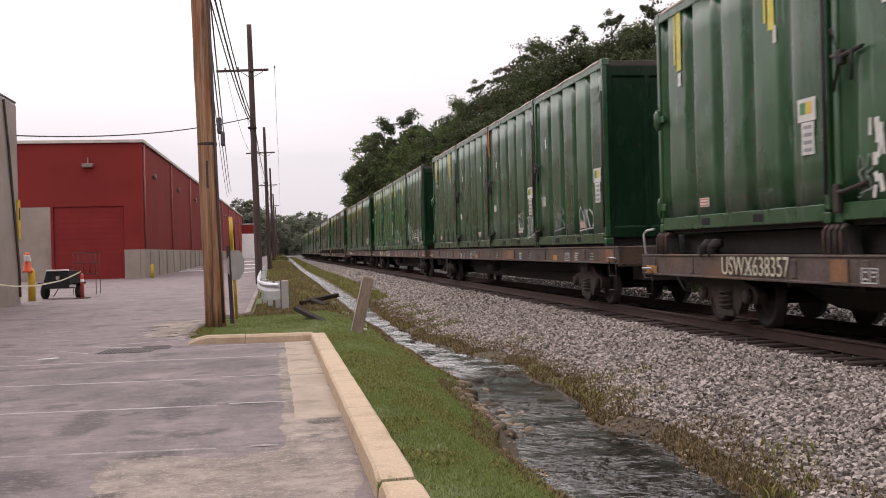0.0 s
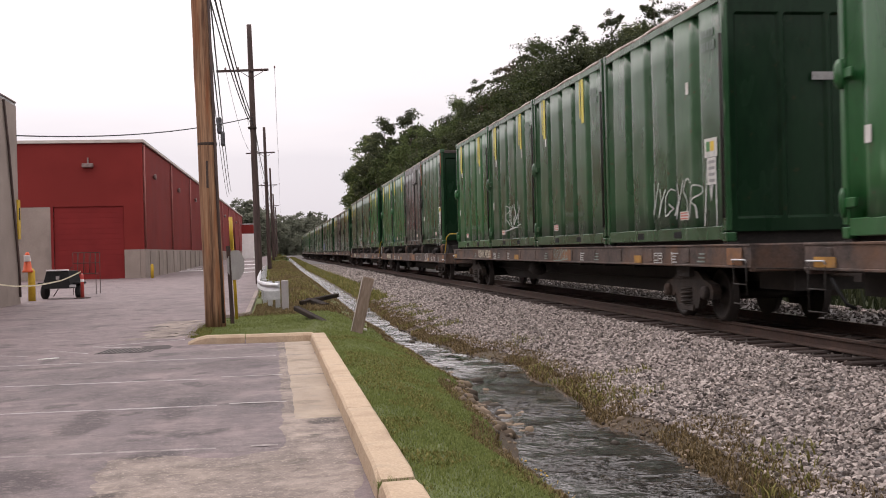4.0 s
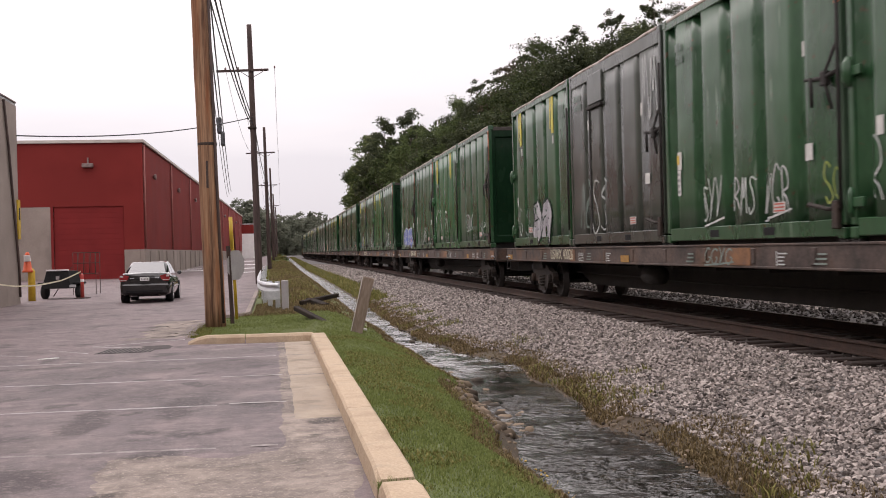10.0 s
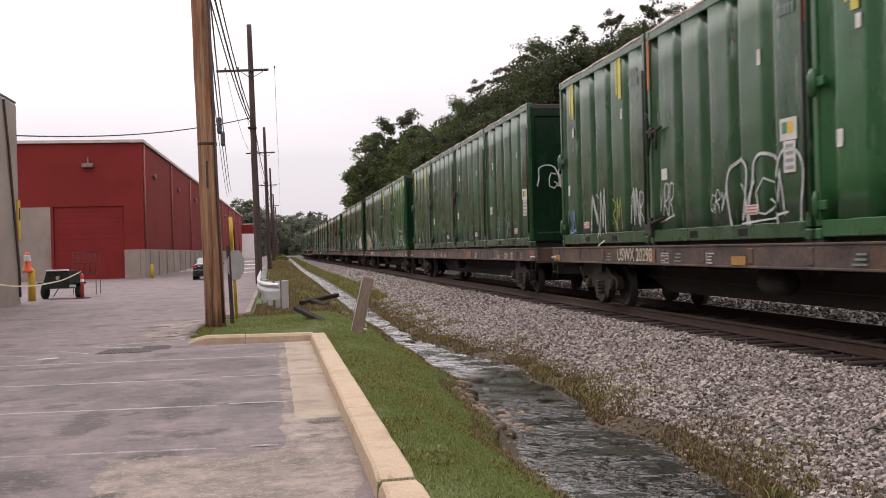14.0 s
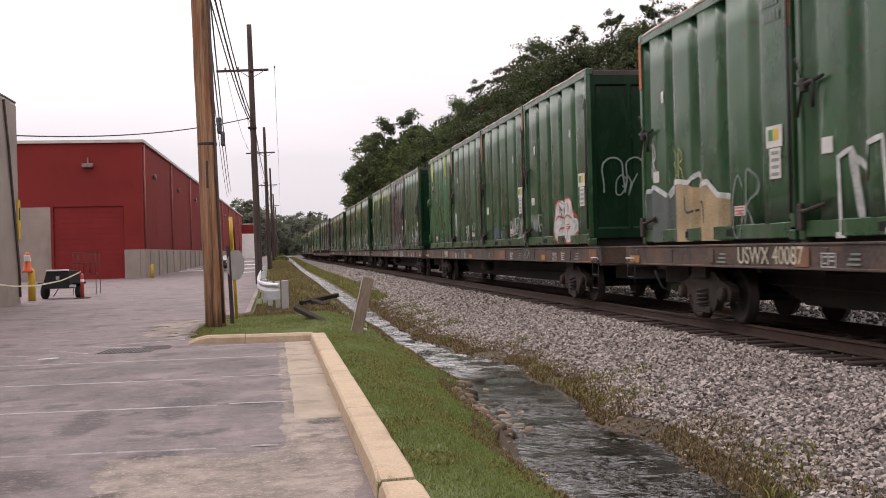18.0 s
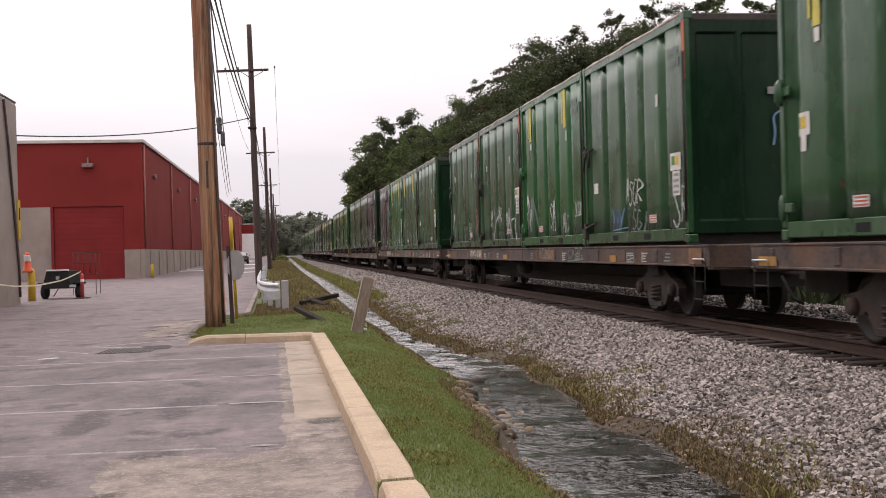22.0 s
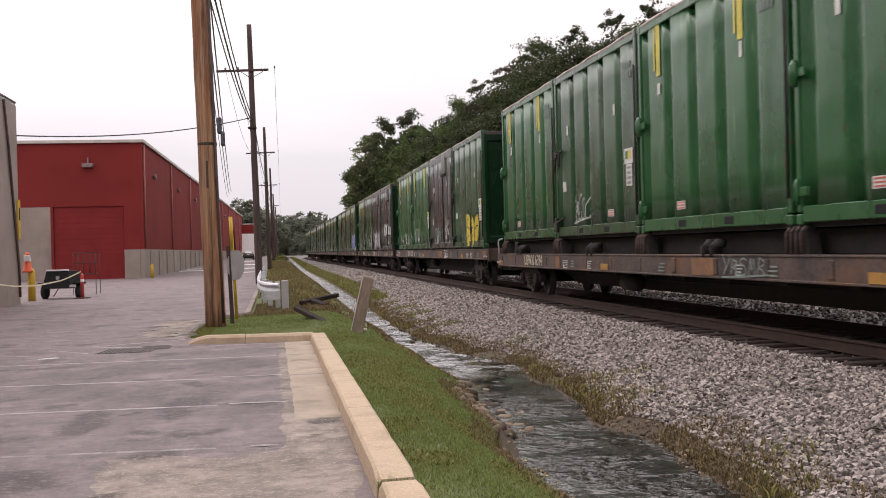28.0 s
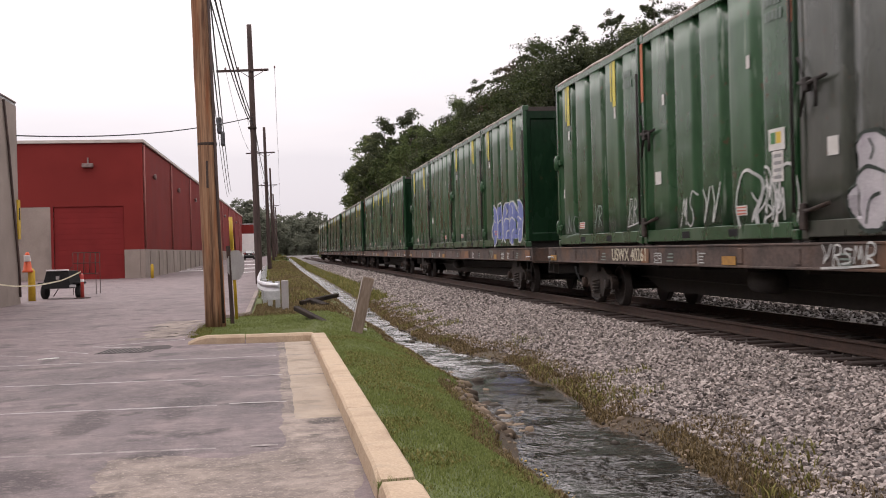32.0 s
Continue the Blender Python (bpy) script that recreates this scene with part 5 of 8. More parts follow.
def flatcar_lib(kind):
    P = []
    lo, hi = ((0.89, 1.235) if kind == "a" else (0.72, 1.085))
    for s in (-1, 1):
        b = MB()
        x0, x1 = sorted((s * 1.335, s * 1.23))
        b.box(x0, x1, -BODY_HALF, BODY_HALF, lo + 0.03, hi - 0.03)
        x0, x1 = sorted((s * 1.35, s * 1.2))
        b.box(x0, x1, -BODY_HALF, BODY_HALF, hi - 0.035, hi, 0.008)
        b.box(x0, x1, -BODY_HALF, BODY_HALF, lo, lo + 0.035, 0.008)
        P.append(("side_sill", b, M["sill_a"], "rust-stained brown side sill"))
        for i in range(15 if s < 0 else 0):
            y = -12.6 + i * 1.8
            P.append(("stake_pocket", MB().box(-1.352, -1.33, y - 0.08, y + 0.08, lo + 0.06, hi - 0.06, 0.01), M["sill_a"], ""))
    P.append(("deck", MB().box(-1.22, 1.22, -BODY_HALF + 0.02, BODY_HALF - 0.02, hi - 0.07, hi - 0.012), M["deck"], "dirty steel deck"))
    prof = [(-13.1, 0.66), (-8.9, 0.60), (-7.9, 0.33), (7.9, 0.33), (8.9, 0.60), (13.1, 0.66), (13.1, hi - 0.08), (-13.1, hi - 0.08)]
    if kind == "b":
        prof = [(-13.1, 0.58), (-9.0, 0.56), (-7.9, 0.33), (7.9, 0.33), (9.0, 0.56), (13.1, 0.58), (13.1, hi - 0.08), (-13.1, hi - 0.08)]
    P.append(("centre_sill", MB().prism(prof, "x", -0.36, 0.36), M["dark_iron"], "sooty deep centre sill"))
    for i in range(9):
        y = -7.6 + i * 1.9
        P.append(("crossbearer", MB().box(-1.22, 1.22, y - 0.06, y + 0.06, lo - 0.06, hi - 0.08), M["dark_iron"], ""))
    for e in (-1, 1):
        P.append(("body_bolster", MB().box(-1.15, 1.15, e * 10.05 - 0.3, e * 10.05 + 0.3, 0.71, hi - 0.08), M["dark_iron"], ""))
        P.append(("draft_gear", MB().box(-0.62, 0.62, min(e * 11.9, e * 13.1), max(e * 11.9, e * 13.1), 0.55, hi - 0.09), M["dark_iron"], ""))
    P.append(("brake_cylinder", MB().lathe([(-0.5, 0.06), (-0.45, 0.17), (0.25, 0.17), (0.3, 0.1)], "y", 14, (-0.8, 2.2, lo - 0.22)), M["dark_iron"], ""))
    P.append(("air_tank", MB().lathe([(-0.6, 0.08), (-0.52, 0.2), (0.52, 0.2), (0.6, 0.08)], "y", 14, (0.7, -1.4, lo - 0.25)), M["dark_iron"], ""))
    P.append(("brake_rod", MB().tube([(-0.55, -8.6, 0.62), (-0.55, 0, 0.56), (-0.55, 8.6, 0.62)], 0.02, 6), M["dark_iron"], ""))
    for e in (-1, 1):
        y0, y1 = sorted((e * BODY_HALF, e * (BODY_HALF - 0.12)))
        P.append(("end_sill", MB().box(-1.33, 1.33, y0, y1, lo - 0.05, hi, 0.02), M["sill_a"], ""))
        yy = e * (BODY_HALF - 0.35)
        q = MB()
        for z in (0.38, 0.66):
            q.tube([(-1.36, yy - 0.22, z), (-1.36, yy + 0.22, z)], 0.011, 6)
        for dy in (-0.22, 0.22):
            q.tube([(-1.36, yy + dy, 0.36), (-1.36, yy + dy, lo + 0.06)], 0.008, 6)
        P.append(("step_ladder", q, M["dark_iron"], "dark sill step"))
        P.append(("grab_iron", MB().tube([(-1.37, yy - 0.25, lo + 0.08), (-1.39, yy - 0.25, lo + 0.12), (-1.39, yy + 0.2, lo + 0.12), (-1.37, yy + 0.2, lo + 0.08)], 0.014, 6), M["zinc"], ""))
        P.append(("uncoupling_lever", MB().tube([(-1.3, e * (BODY_HALF + 0.08), lo), (-0.6, e * (BODY_HALF + 0.14), lo - 0.02), (-0.2, e * (BODY_HALF + 0.2), lo + 0.05)], 0.014, 6), M["iron"], ""))
    if kind == "a":
        q = MB()
        for yc in (-9.30, -3.10, 3.10, 9.30):
            for dy in (-2.95, 2.95):
                for s in (-1, 1):
                    q.box(s * 1.2 - 0.09, s * 1.2 + 0.09, yc + dy - 0.09, yc + dy + 0.09, hi - 0.013, hi + 0.035, 0.01)
        P.append(("container_shoes", q, M["dark_iron"], ""))
    else:
        for i, y in enumerate((-12.25, -6.20, 0.0, 6.20, 12.25)):
            for s in (-1, 1):
                q = MB()
                x0, x1 = sorted((s * 1.27, s * 1.10))
                w0, w1 = (0.33, 0.22)
                pts = [Vector((x, y + yy, z)) for x in (x0, x1) for z, w in ((hi, w0), (hi + 0.375, w1)) for yy in (-w, w)]
                q.hull(pts, [(0, 1, 3, 2), (4, 5, 7, 6), (0, 1, 5, 4), (2, 3, 7, 6), (0, 2, 6, 4), (1, 3, 7, 5)])
                P.append(("pedestal", q, M["dark_iron"], "dark steel container pedestal"))
            for dy in (-0.21, -0.07, 0.07, 0.21):
                q = MB().tube([(-1.315, y + dy, hi - 0.01), (-1.315, y + dy, hi + 0.28), (-1.27, y + dy, hi + 0.345), (-1.15, y + dy, hi + 0.355)], 0.03, 6)
                P.append(("support_bar", q, M["sill_a"], "bent brown support bar"))
        # added block, no real beam: keeps the gap below the raised boxes dark
        P.append(("spine_beam", MB().box(-0.95, 0.95, -12.6, 12.6, hi - 0.012, hi + 0.33, 0.02), M["dark_iron"], "added dark block filling the gap under the raised containers"))
        for y in (-10.2, -3.3, 3.3, 10.2):
            for k in (-0.16, 0.16):
                q = MB().tube([(-1.30, y + k, hi - 0.04), (-1.30, y + k, hi + 0.10), (-1.24, y + k * 1.05, hi + 0.16), (-1.12, y + k, hi + 0.17)], [0.07, 0.085, 0.085, 0.06], 8)
                P.append(("guide_roller", q, M["dark_iron"], "dark guide roller"))
            P.append(("cross_beam", MB().box(-1.2, 1.2, y + 0.4, y + 0.7, hi - 0.01, hi + 0.14), M["dark_iron"], ""))
        q = MB().tube([(-1.32, 13.10, hi), (-1.32, 13.20, hi + 0.36), (-1.28, 13.15, hi + 0.42), (-1.28, 12.75, hi + 0.44)], 0.022, 6)
        P.append(("end_handrail", q, M["zinc"], "bent grey handrail"))
        q = MB().tube([(-1.32, -12.95, hi), (-1.32, -13.15, hi + 0.1), (-1.30, -13.4, hi + 0.62), (-1.2, -13.5, hi + 0.75), (-0.6, -13.5, hi + 0.75)], 0.02, 6)
        P.append(("end_handrail", q, M["yellow"], "bent yellow handrail"))
    # reflective and rust-orange patches on the sill
    for i, y in enumerate((-12.7, -8.3, -3.1, 2.2, 6.0, 12.7)):
        w = (0.55, 0.42, 0.9, 0.5, 0.42, 0.55)[i]
        P.append(("sill_patch", MB().box(-1.356, -1.3525, y - w / 2, y + w / 2, lo + 0.04, lo + (0.17 if i % 2 else hi - lo - 0.055)), M["patch_yellow"] if i % 2 else M["patch_rust"], "faded orange patch"))
    for i, y in enumerate((-11.4, -5.6, -1.2, 4.7, 8.6)):
        q = MB()
        for k in range(3):
            q.box(-1.356, -1.3525, y - 0.16, y + 0.16 - 0.05 * k, lo + 0.07 + 0.06 * k, lo + 0.095 + 0.06 * k)
        P.append(("stencil", q, M["spray_grey"], "faded stencilled data"))
    for y, w in ((-9.4, 0.42), (5.3, 0.36)):
        q = MB()
        for a0, a1, b0, b1 in ((-w / 2, w / 2, 0.04, 0.055), (-w / 2, w / 2, 0.205, 0.22), (-w / 2, -w / 2 + 0.015, 0.04, 0.22), (w / 2 - 0.015, w / 2, 0.04, 0.22), (-0.008, 0.008, 0.04, 0.22),
                               (-w / 2 + 0.04, -0.04, 0.16, 0.18), (-w / 2 + 0.04, -0.05, 0.11, 0.13), (0.04, w / 2 - 0.05, 0.16, 0.18), (0.04, w / 2 - 0.04, 0.08, 0.10)):
            q.box(-1.356, -1.3525, y + a0, y + a1, lo + b0, lo + b1)
        P.append(("data_panel", q, M["spray_white"], "white outlined data stencil"))
    for y in (-10.1, -4.4, 3.4):
        q = MB().box(-1.356, -1.3525, y, y + 0.025, lo + 0.04, lo + 0.235)
        for k in range(4):
            q.box(-1.356, -1.3525, y - 0.03 - (0.20, 0.15, 0.18, 0.26)[k], y - 0.03, lo + 0.055 + 0.048 * k, lo + 0.075 + 0.048 * k)
        P.append(("stencil", q, M["spray_white"], "white stencilled lines"))
    return [(n, b.mesh(n, m), l) for n, b, m, l in P], lo, hi


FLAT = {k: flatcar_lib(k) for k in "ab"}


def make_flatcar(kind, number, seed, tags):
    rng = random.Random(seed)
    P, lo, hi = FLAT[kind]
    lab = "long brown flatcar, rust-stained, carrying waste containers" if kind == "a" else "long brown flatcar with raised container pedestals"
    w = thing("flatcar", pose(0, 0, 0), lab, "flatcar", "flatcars of the train")
    for name, me, l in P:
        o = part(name, me, None, w, l)
        if name in ("container_shoes", "stencil", "data_panel"):
            tagged(o, kind="stuff")
    for e in (-1, 1):
        part("coupler", SHARED["coupler"], None, w, at=pose(0, e * 13.60, 0.84, 0, 0, 0 if e > 0 else 180))
        part("air_hose", SHARED["air_hose"], None, w, at=pose(0, e * 13.45, 0.72, 0, 0, 0 if e > 0 else 180))
        tr = thing("truck", pose(0, e * 10.05, 0), "", "")
        tr.parent = w
        for s in (-1, 1):
            part("side_frame", SHARED["side_frame"], None, tr, at=pose(s * 1.0, 0, 0, 0, 0, 0 if s < 0 else 180))
            part("truck_spring", SHARED["truck_spring"], None, tr, at=pose(s * 1.0 - s * 0.02 + (-0.09 if s < 0 else 0.09), 0, 0))
            part("brake_beam", SHARED["brake_beam"], None, tr, at=pose(0, s * 0.36, 0.02))
        part("bolster", SHARED["bolster"], None, tr)
        for s in (-1, 1):
            WHEELSETS.append((part("wheelset", SHARED["wheelset"], None, tr, "worn steel wheelset", at=pose(0, s * 0.865, 0.42)), s * 0.865, e * 10.05, w))
    if number:
        me = text_mesh(number, 0.34 if kind == "a" else 0.38)
        wide = max(v.co.x for v in me.vertices)
        want = (2.05 if kind == "a" else 2.25) * len(number) / 10
        part("lettering", me, None, w, "white painted car number", at=Matrix.Translation((-1.3575, 8.0 if kind == "a" else 9.55, lo + (hi - lo) * 0.2)) @ TEXT_TURN @ Matrix.Diagonal((want / wide, 1, 1, 1)))
    spots = list(tags) or [(rng.uniform(-9, 5), rng.uniform(0.5, 1.6)) for _ in range(rng.choice((1, 2)))]
    for y0, wide in spots:
        b = MB()
        for st in tag_strokes(rng, y0, lo + 0.06, wide, (hi - lo) * 0.72, max(2, round(wide / 0.28))):
            ribbon(b, st, 0.028)
        b.v = [(-1.358, p[1], p[2]) for p in b.v]
        part("graffiti", b, M["spray_white" if tags else "spray_grey"], w, "illegible sprayed graffiti")
    return w


PITCH = 28.15
cars = []


def flat(kind, number, shift, *tags):
    """The next flatcar of the train; shift is what its couplers have run in or out."""
    cars.append((make_flatcar(kind, number, 50 + len(cars), tags), PITCH * len(cars) - 12.36 + shift, FLAT[kind][2] + (0.036 if kind == "a" else 0.376), []))


def box(code, *marks):
    """The next container on the last flatcar, from its leading end."""
    loads = cars[-1][3]
    loads.append((make_container(code, 900 + 4 * len(cars) + len(loads), marks), -9.30 + 6.20 * len(loads)))


flat("b", "USWX638357", 0.15)
box("gW")
box("gL")
box("gL", ("smear", 2.06, 0.67, 0.34, 0.98), ("faint", 2.45, 0.55, 0.59, 0.42))
box("gYW")
flat("a", "", -0.08)
box("gWL", ("faint", 0.71, 0.68, 0.85, 0.53), ("tag", -1.62, 0.59, 1.07, 0.44), ("faint", 2.29, 1.24, 0.69, 0.92))
box("gWLO", ("tag", -1.28, 0.69, 0.64, 0.47), ("tag", -2.42, 0.54, 0.87, 0.53), ("faint", 2.3, 0.65, 0.8, 0.48))
box("gLo")
box("gY")
flat("a", "USWX 40114", 0.04, (-1.37, 0.75), (3.16, 2.16))
box("gLo", ("tag", 1.86, 0.78, 1.04, 0.9), ("tag", 0.2, 0.72, 1.79, 0.35), ("tag", -1.36, 0.75, 0.54, 0.36), ("tag", -2.31, 0.58, 1.22, 0.58))
box("bY", ("rome", 0.72, 0.7, 3.92, 0.93))
box("bYW")
box("bY")
flat("a", "USWX 40260", 0.01)
box("gW", ("tag", -2.43, 0.85, 0.52, 1.25), ("tag", -0.72, 0.7, 2.17, 0.62))
box("gY")
box("gY", ("tag", -0.24, 0.9, 2.2, 0.7))
box("bY")
flat("b", "USWX638455", 0.4, (-7.72, 1.05))
box("gWLOo", ("tag", -2.46, 0.5, 0.79, 0.66), ("tag", -1.94, 0.01, 0.93, 0.14))
box("sHL")
box("bY", ("blue_tag", 2.49, 0.32, 0.63, 0.42))
box("bY")
flat("b", "USWX638421", -0.2, (-2.72, 3.28))
box("bYW", ("faint", -0.25, 0.81, 0.64, 0.39), ("faint", -1.27, 0.84, 0.91, 0.35), ("tag", 0.02, 0.8, 0.84, 0.5), ("red_tag", 2.11, 0.73, 0.93, 0.73))
box("gWLo", ("tag", 1.09, 1.53, 1.01, 0.54))
box("gWLo", ("tag", 0.68, 0.58, 1.52, 0.84), ("tag", -0.85, 0.6, 1.54, 0.84))
box("gYW", ("faint", -2.26, 0.51, 0.53, 0.56), ("faint", 0.18, 0.49, 0.48, 0.33), ("faint", -1.17, 0.61, 0.41, 0.42))
flat("a", "USWX 40026", -0.18)
box("gY", ("tag", -2.26, 0.6, 1.81, 0.61), ("tag", -0.53, 0.76, 0.57, 0.85), ("tag", 2.39, 0.72, 0.29, 0.71))
box("gWlo", ("tag", 1.15, 0.63, 1.05, 0.66), ("tag", -0.03, 0.68, 1.01, 0.6), ("tag", -1.11, 0.66, 1.02, 0.62), ("lime_tag", -2.77, 0.68, 0.49, 0.44))
box("sHl", ("tag", -2.39, 2.78, 0.9, 1.04), ("tag", 0.89, 0.79, 1.15, 1.07), ("faint", 2.0, 0.86, 0.72, 0.98))
box("gY", ("tag", 2.32, 0.69, 0.77, 0.78), ("faint", 1.32, 0.64, 1.02, 0.73), ("block", -0.25, 0.62, 1.95, 1.25))
flat("a", "USWX 40043", -0.23)
box("glo", ("tag", 0.84, 0.92, 1.0, 0.58), ("tag", -1.49, 0.61, 0.49, 0.46))
box("bY", ("tag", 2.19, 1.07, 0.66, 1.03), ("tag", 1.02, 1.06, 0.76, 0.8), ("outline", -0.17, 1.03, 0.53, 0.8))
box("gWlo", ("faint", 2.08, 0.54, 0.79, 0.59), ("tag", 0.57, 0.47, 0.29, 0.42), ("tag", -0.19, 0.71, 0.57, 0.51))
box("gWlo", ("blue_block", 0.12, 0.56, 3.49, 0.98))
flat("a", "USWX 20298", 0.11)
box("gLo", ("tag", 1.06, 0.64, 0.96, 0.77), ("tag", -0.05, 0.64, 0.74, 0.81))
box("bY", ("tag", -2.52, 0.51, 0.86, 0.46))
box("gWLOo", ("outline", -1.63, 0.61, 2.48, 1.18), ("tag", -0.07, 0.61, 0.62, 0.32), ("tag", 2.22, 0.7, 0.75, 0.56))
box("gY", ("blue_tag", 2.2, 0.59, 0.67, 0.59), ("tag", 0.13, 0.56, 1.21, 1.06), ("lime_tag", -1.22, 0.63, 0.66, 0.66), ("tag", -2.42, 0.65, 0.88, 0.77))
flat("a", "", 0.01)
box("gW", ("end_white", -0.5, 1.75, 1.15, 0.75), ("faint", 1.12, 0.57, 0.7, 0.73), ("faint", -0.01, 0.58, 0.76, 0.7))
box("gL")
box("gL")
box("gY")
flat("a", "USWX 40087", 0.04, (-11.31, 0.38))
box("bY", ("outline", 0.66, 0.58, 0.87, 1.13), ("outline", -0.82, 0.51, 1.76, 0.96))
box("gY", ("faint", -2.5, 0.45, 0.8, 0.37))
box("gL", ("em", 1.45, 0.55, 1.15, 1.05))
box("gWLOo", ("tan_block", 1.01, 0.52, 4.14, 1.0), ("lime_tag", 1.18, 1.28, 0.6, 0.56), ("tag", 2.4, 1.42, 0.48, 0.68), ("faint", -1.38, 0.53, 0.8, 1.01))
flat("a", "USWX", 0.07)
box("gWL", ("end_grey", -0.5, 1.35, 1.0, 1.0), ("red_block", -0.89, 0.57, 1.66, 1.05), ("tag", 2.1, 0.57, 1.16, 0.43))
box("gWLOo", ("tag", -1.5, 0.56, 0.72, 0.41), ("tag", -2.42, 0.51, 0.93, 0.48), ("blue_tag", 0.78, 0.41, 0.82, 0.34), ("faint", -0.13, 0.42, 0.29, 0.39))
box("gLO", ("tag", -0.21, 0.51, 0.58, 0.54), ("tag", -1.33, 0.59, 0.47, 0.43), ("tag", 2.22, 0.81, 0.54, 0.79))
box("bY")
flat("a", "", 0.07, (-2.15, 2.51), (-5.24, 1.23))
box("gWlo", ("faint", 0.74, 0.73, 1.13, 0.5), ("tag", -0.53, 0.74, 0.68, 0.76), ("tag", -1.46, 0.66, 0.54, 0.64), ("tag", -2.94, 0.65, 0.36, 0.34))
box("sHl", ("tag", 0.97, 0.56, 0.75, 0.48), ("faint", -0.27, 0.58, 0.66, 0.42))
box("gY", ("faint", -0.19, 0.65, 0.61, 0.36))
box("gY", ("tag", -2.4, 0.72, 0.68, 0.77), ("board", 2.4, 1.46, 0.45, 0.3))
flat("a", "USWX 40184", -0.02)
box("gWLo", ("end_blue", 0.55, 1.75, 0.75, 0.75), ("tag", -2.66, 0.64, 0.72, 0.71), ("tag", -0.17, 0.96, 0.81, 0.47), ("blue_tag", 0.68, 0.49, 0.79, 0.35), ("faint", -0.46, 0.44, 0.66, 0.38))
box("bY", ("tag", -0.23, 0.71, 0.45, 0.65), ("tag", -1.45, 0.51, 0.49, 0.42), ("tag", -2.6, 0.83, 0.56, 0.3), ("faint", 1.96, 0.89, 0.68, 0.82), ("tag", 2.24, 0.82, 0.71, 0.77))
box("gWLo", ("tag", 1.01, 0.73, 1.0, 0.91), ("tag", -0.02, 0.93, 0.6, 0.44), ("tag", -1.06, 0.74, 0.85, 0.65), ("outline", -1.94, 0.45, 0.83, 0.77))
box("gLo", ("tag", 2.27, 0.79, 0.64, 0.74), ("tag", -1.17, 0.62, 0.65, 0.56), ("red_tag", -2.47, 0.89, 0.43, 0.63), ("faint", 0.0, 1.05, 0.32, 0.39))
flat("a", "USWX 40213", 0.2)
box("gWLOo")
box("gY", ("tag", -2.7, 0.6, 0.58, 0.66), ("faint", -1.44, 0.72, 0.59, 0.47))
box("bYW", ("tag", -1.18, 0.66, 0.7, 0.57), ("faint", -2.29, 0.62, 0.8, 0.69), ("faint", 1.18, 0.56, 1.52, 1.05), ("faint", -0.02, 0.77, 0.7, 0.83), ("lime_tag", 0.17, 0.11, 1.16, 0.19), ("lime_tag", -1.82, 0.12, 1.07, 0.19), ("lime_tag", 2.3, 0.63, 0.65, 0.6))
box("sHL", ("tag", -2.19, 1.82, 1.08, 1.27))
flat("b", "", 0.06)
box("sHWL", ("tag", 0.72, 0.59, 0.85, 0.76), ("tag", -0.23, 0.53, 0.53, 0.5), ("tag", -1.42, 0.53, 0.65, 0.48), ("tag", -2.63, 0.45, 0.63, 0.31), ("faint", 2.04, 0.74, 0.53, 0.7))
box("dWL")
box("gY")
box("gL", ("tag", -1.59, 0.4, 2.39, 0.72))
flat("b", "USWX 6394", -0.1)
box("bY", ("end_grey", -0.75, 1.9, 0.5, 1.6), ("end_grey", 0.3, 2.2, 0.8, 0.5), ("tag", -0.31, 0.59, 0.83, 0.59), ("tag", -1.42, 0.54, 0.37, 0.36), ("tag", -2.72, 0.7, 0.92, 1.03))
box("bY")
box("gWL", ("tag", 1.1, 0.61, 1.29, 0.5))
box("bY")
flat("a", "USWX 40202", -0.3, (-4.56, 1.01), (12.13, 1.17))
box("gWL", ("yellow_block", -0.95, 0.6, 2.55, 1.18), ("faint", 0.65, 0.69, 0.64, 0.63))
box("sHL", ("tag", -1.59, 0.82, 0.82, 0.73), ("faint", 0.51, 0.59, 0.94, 0.43), ("outline", 1.01, 0.44, 1.2, 0.78), ("tag", -1.41, 1.01, 0.79, 0.28), ("tag", -1.38, 0.68, 0.66, 0.23))
box("bYW", ("tag", 2.1, 0.65, 0.67, 0.61), ("tag", 0.88, 0.64, 0.6, 0.6))
box("bY", ("tag", -0.91, 0.53, 1.71, 0.51), ("tag", -2.63, 0.6, 0.49, 0.38), ("am", 2.19, 0.54, 0.93, 0.49))
flat("a", "USWX 40261", -0.09, (-1.27, 1.28))
box("sHL", ("letter_block", 0.84, 1.17, 0.73, 0.85), ("letter_block", -0.3, 1.19, 0.73, 0.74), ("letter_block", -1.49, 1.13, 0.78, 0.65), ("letter_block", -2.65, 1.12, 0.61, 0.62))
box("sHL", ("block", -0.14, 0.67, 3.87, 1.2))
box("gWLOo", ("tag", -2.25, 0.63, 0.8, 0.62), ("outline", -2.12, 0.51, 1.94, 0.99), ("tag", 0.9, 0.5, 0.55, 0.52), ("tag", -0.12, 0.57, 0.7, 0.66))
box("gY", ("tag", -2.6, 0.63, 0.73, 0.49), ("faint", -0.23, 0.59, 0.5, 0.49), ("faint", 1.95, 0.47, 0.79, 0.46))
flat("a", "", -0.03)
box("gY", ("blue_block", -0.5, 0.68, 4.4, 1.3))
box("gY")
box("gL")
box("gY")
flat("a", "", 0)
box("gL")
box("gY")
box("gY")
box("gLO")
flat("a", "", 0)
box("gY")
box("gL")
box("gWL")
box("gY")
flat("a", "", 0)
box("gL")
box("gY")
box("gL")
box("gY")
flat("a", "", 0)
box("gY")
box("gL")
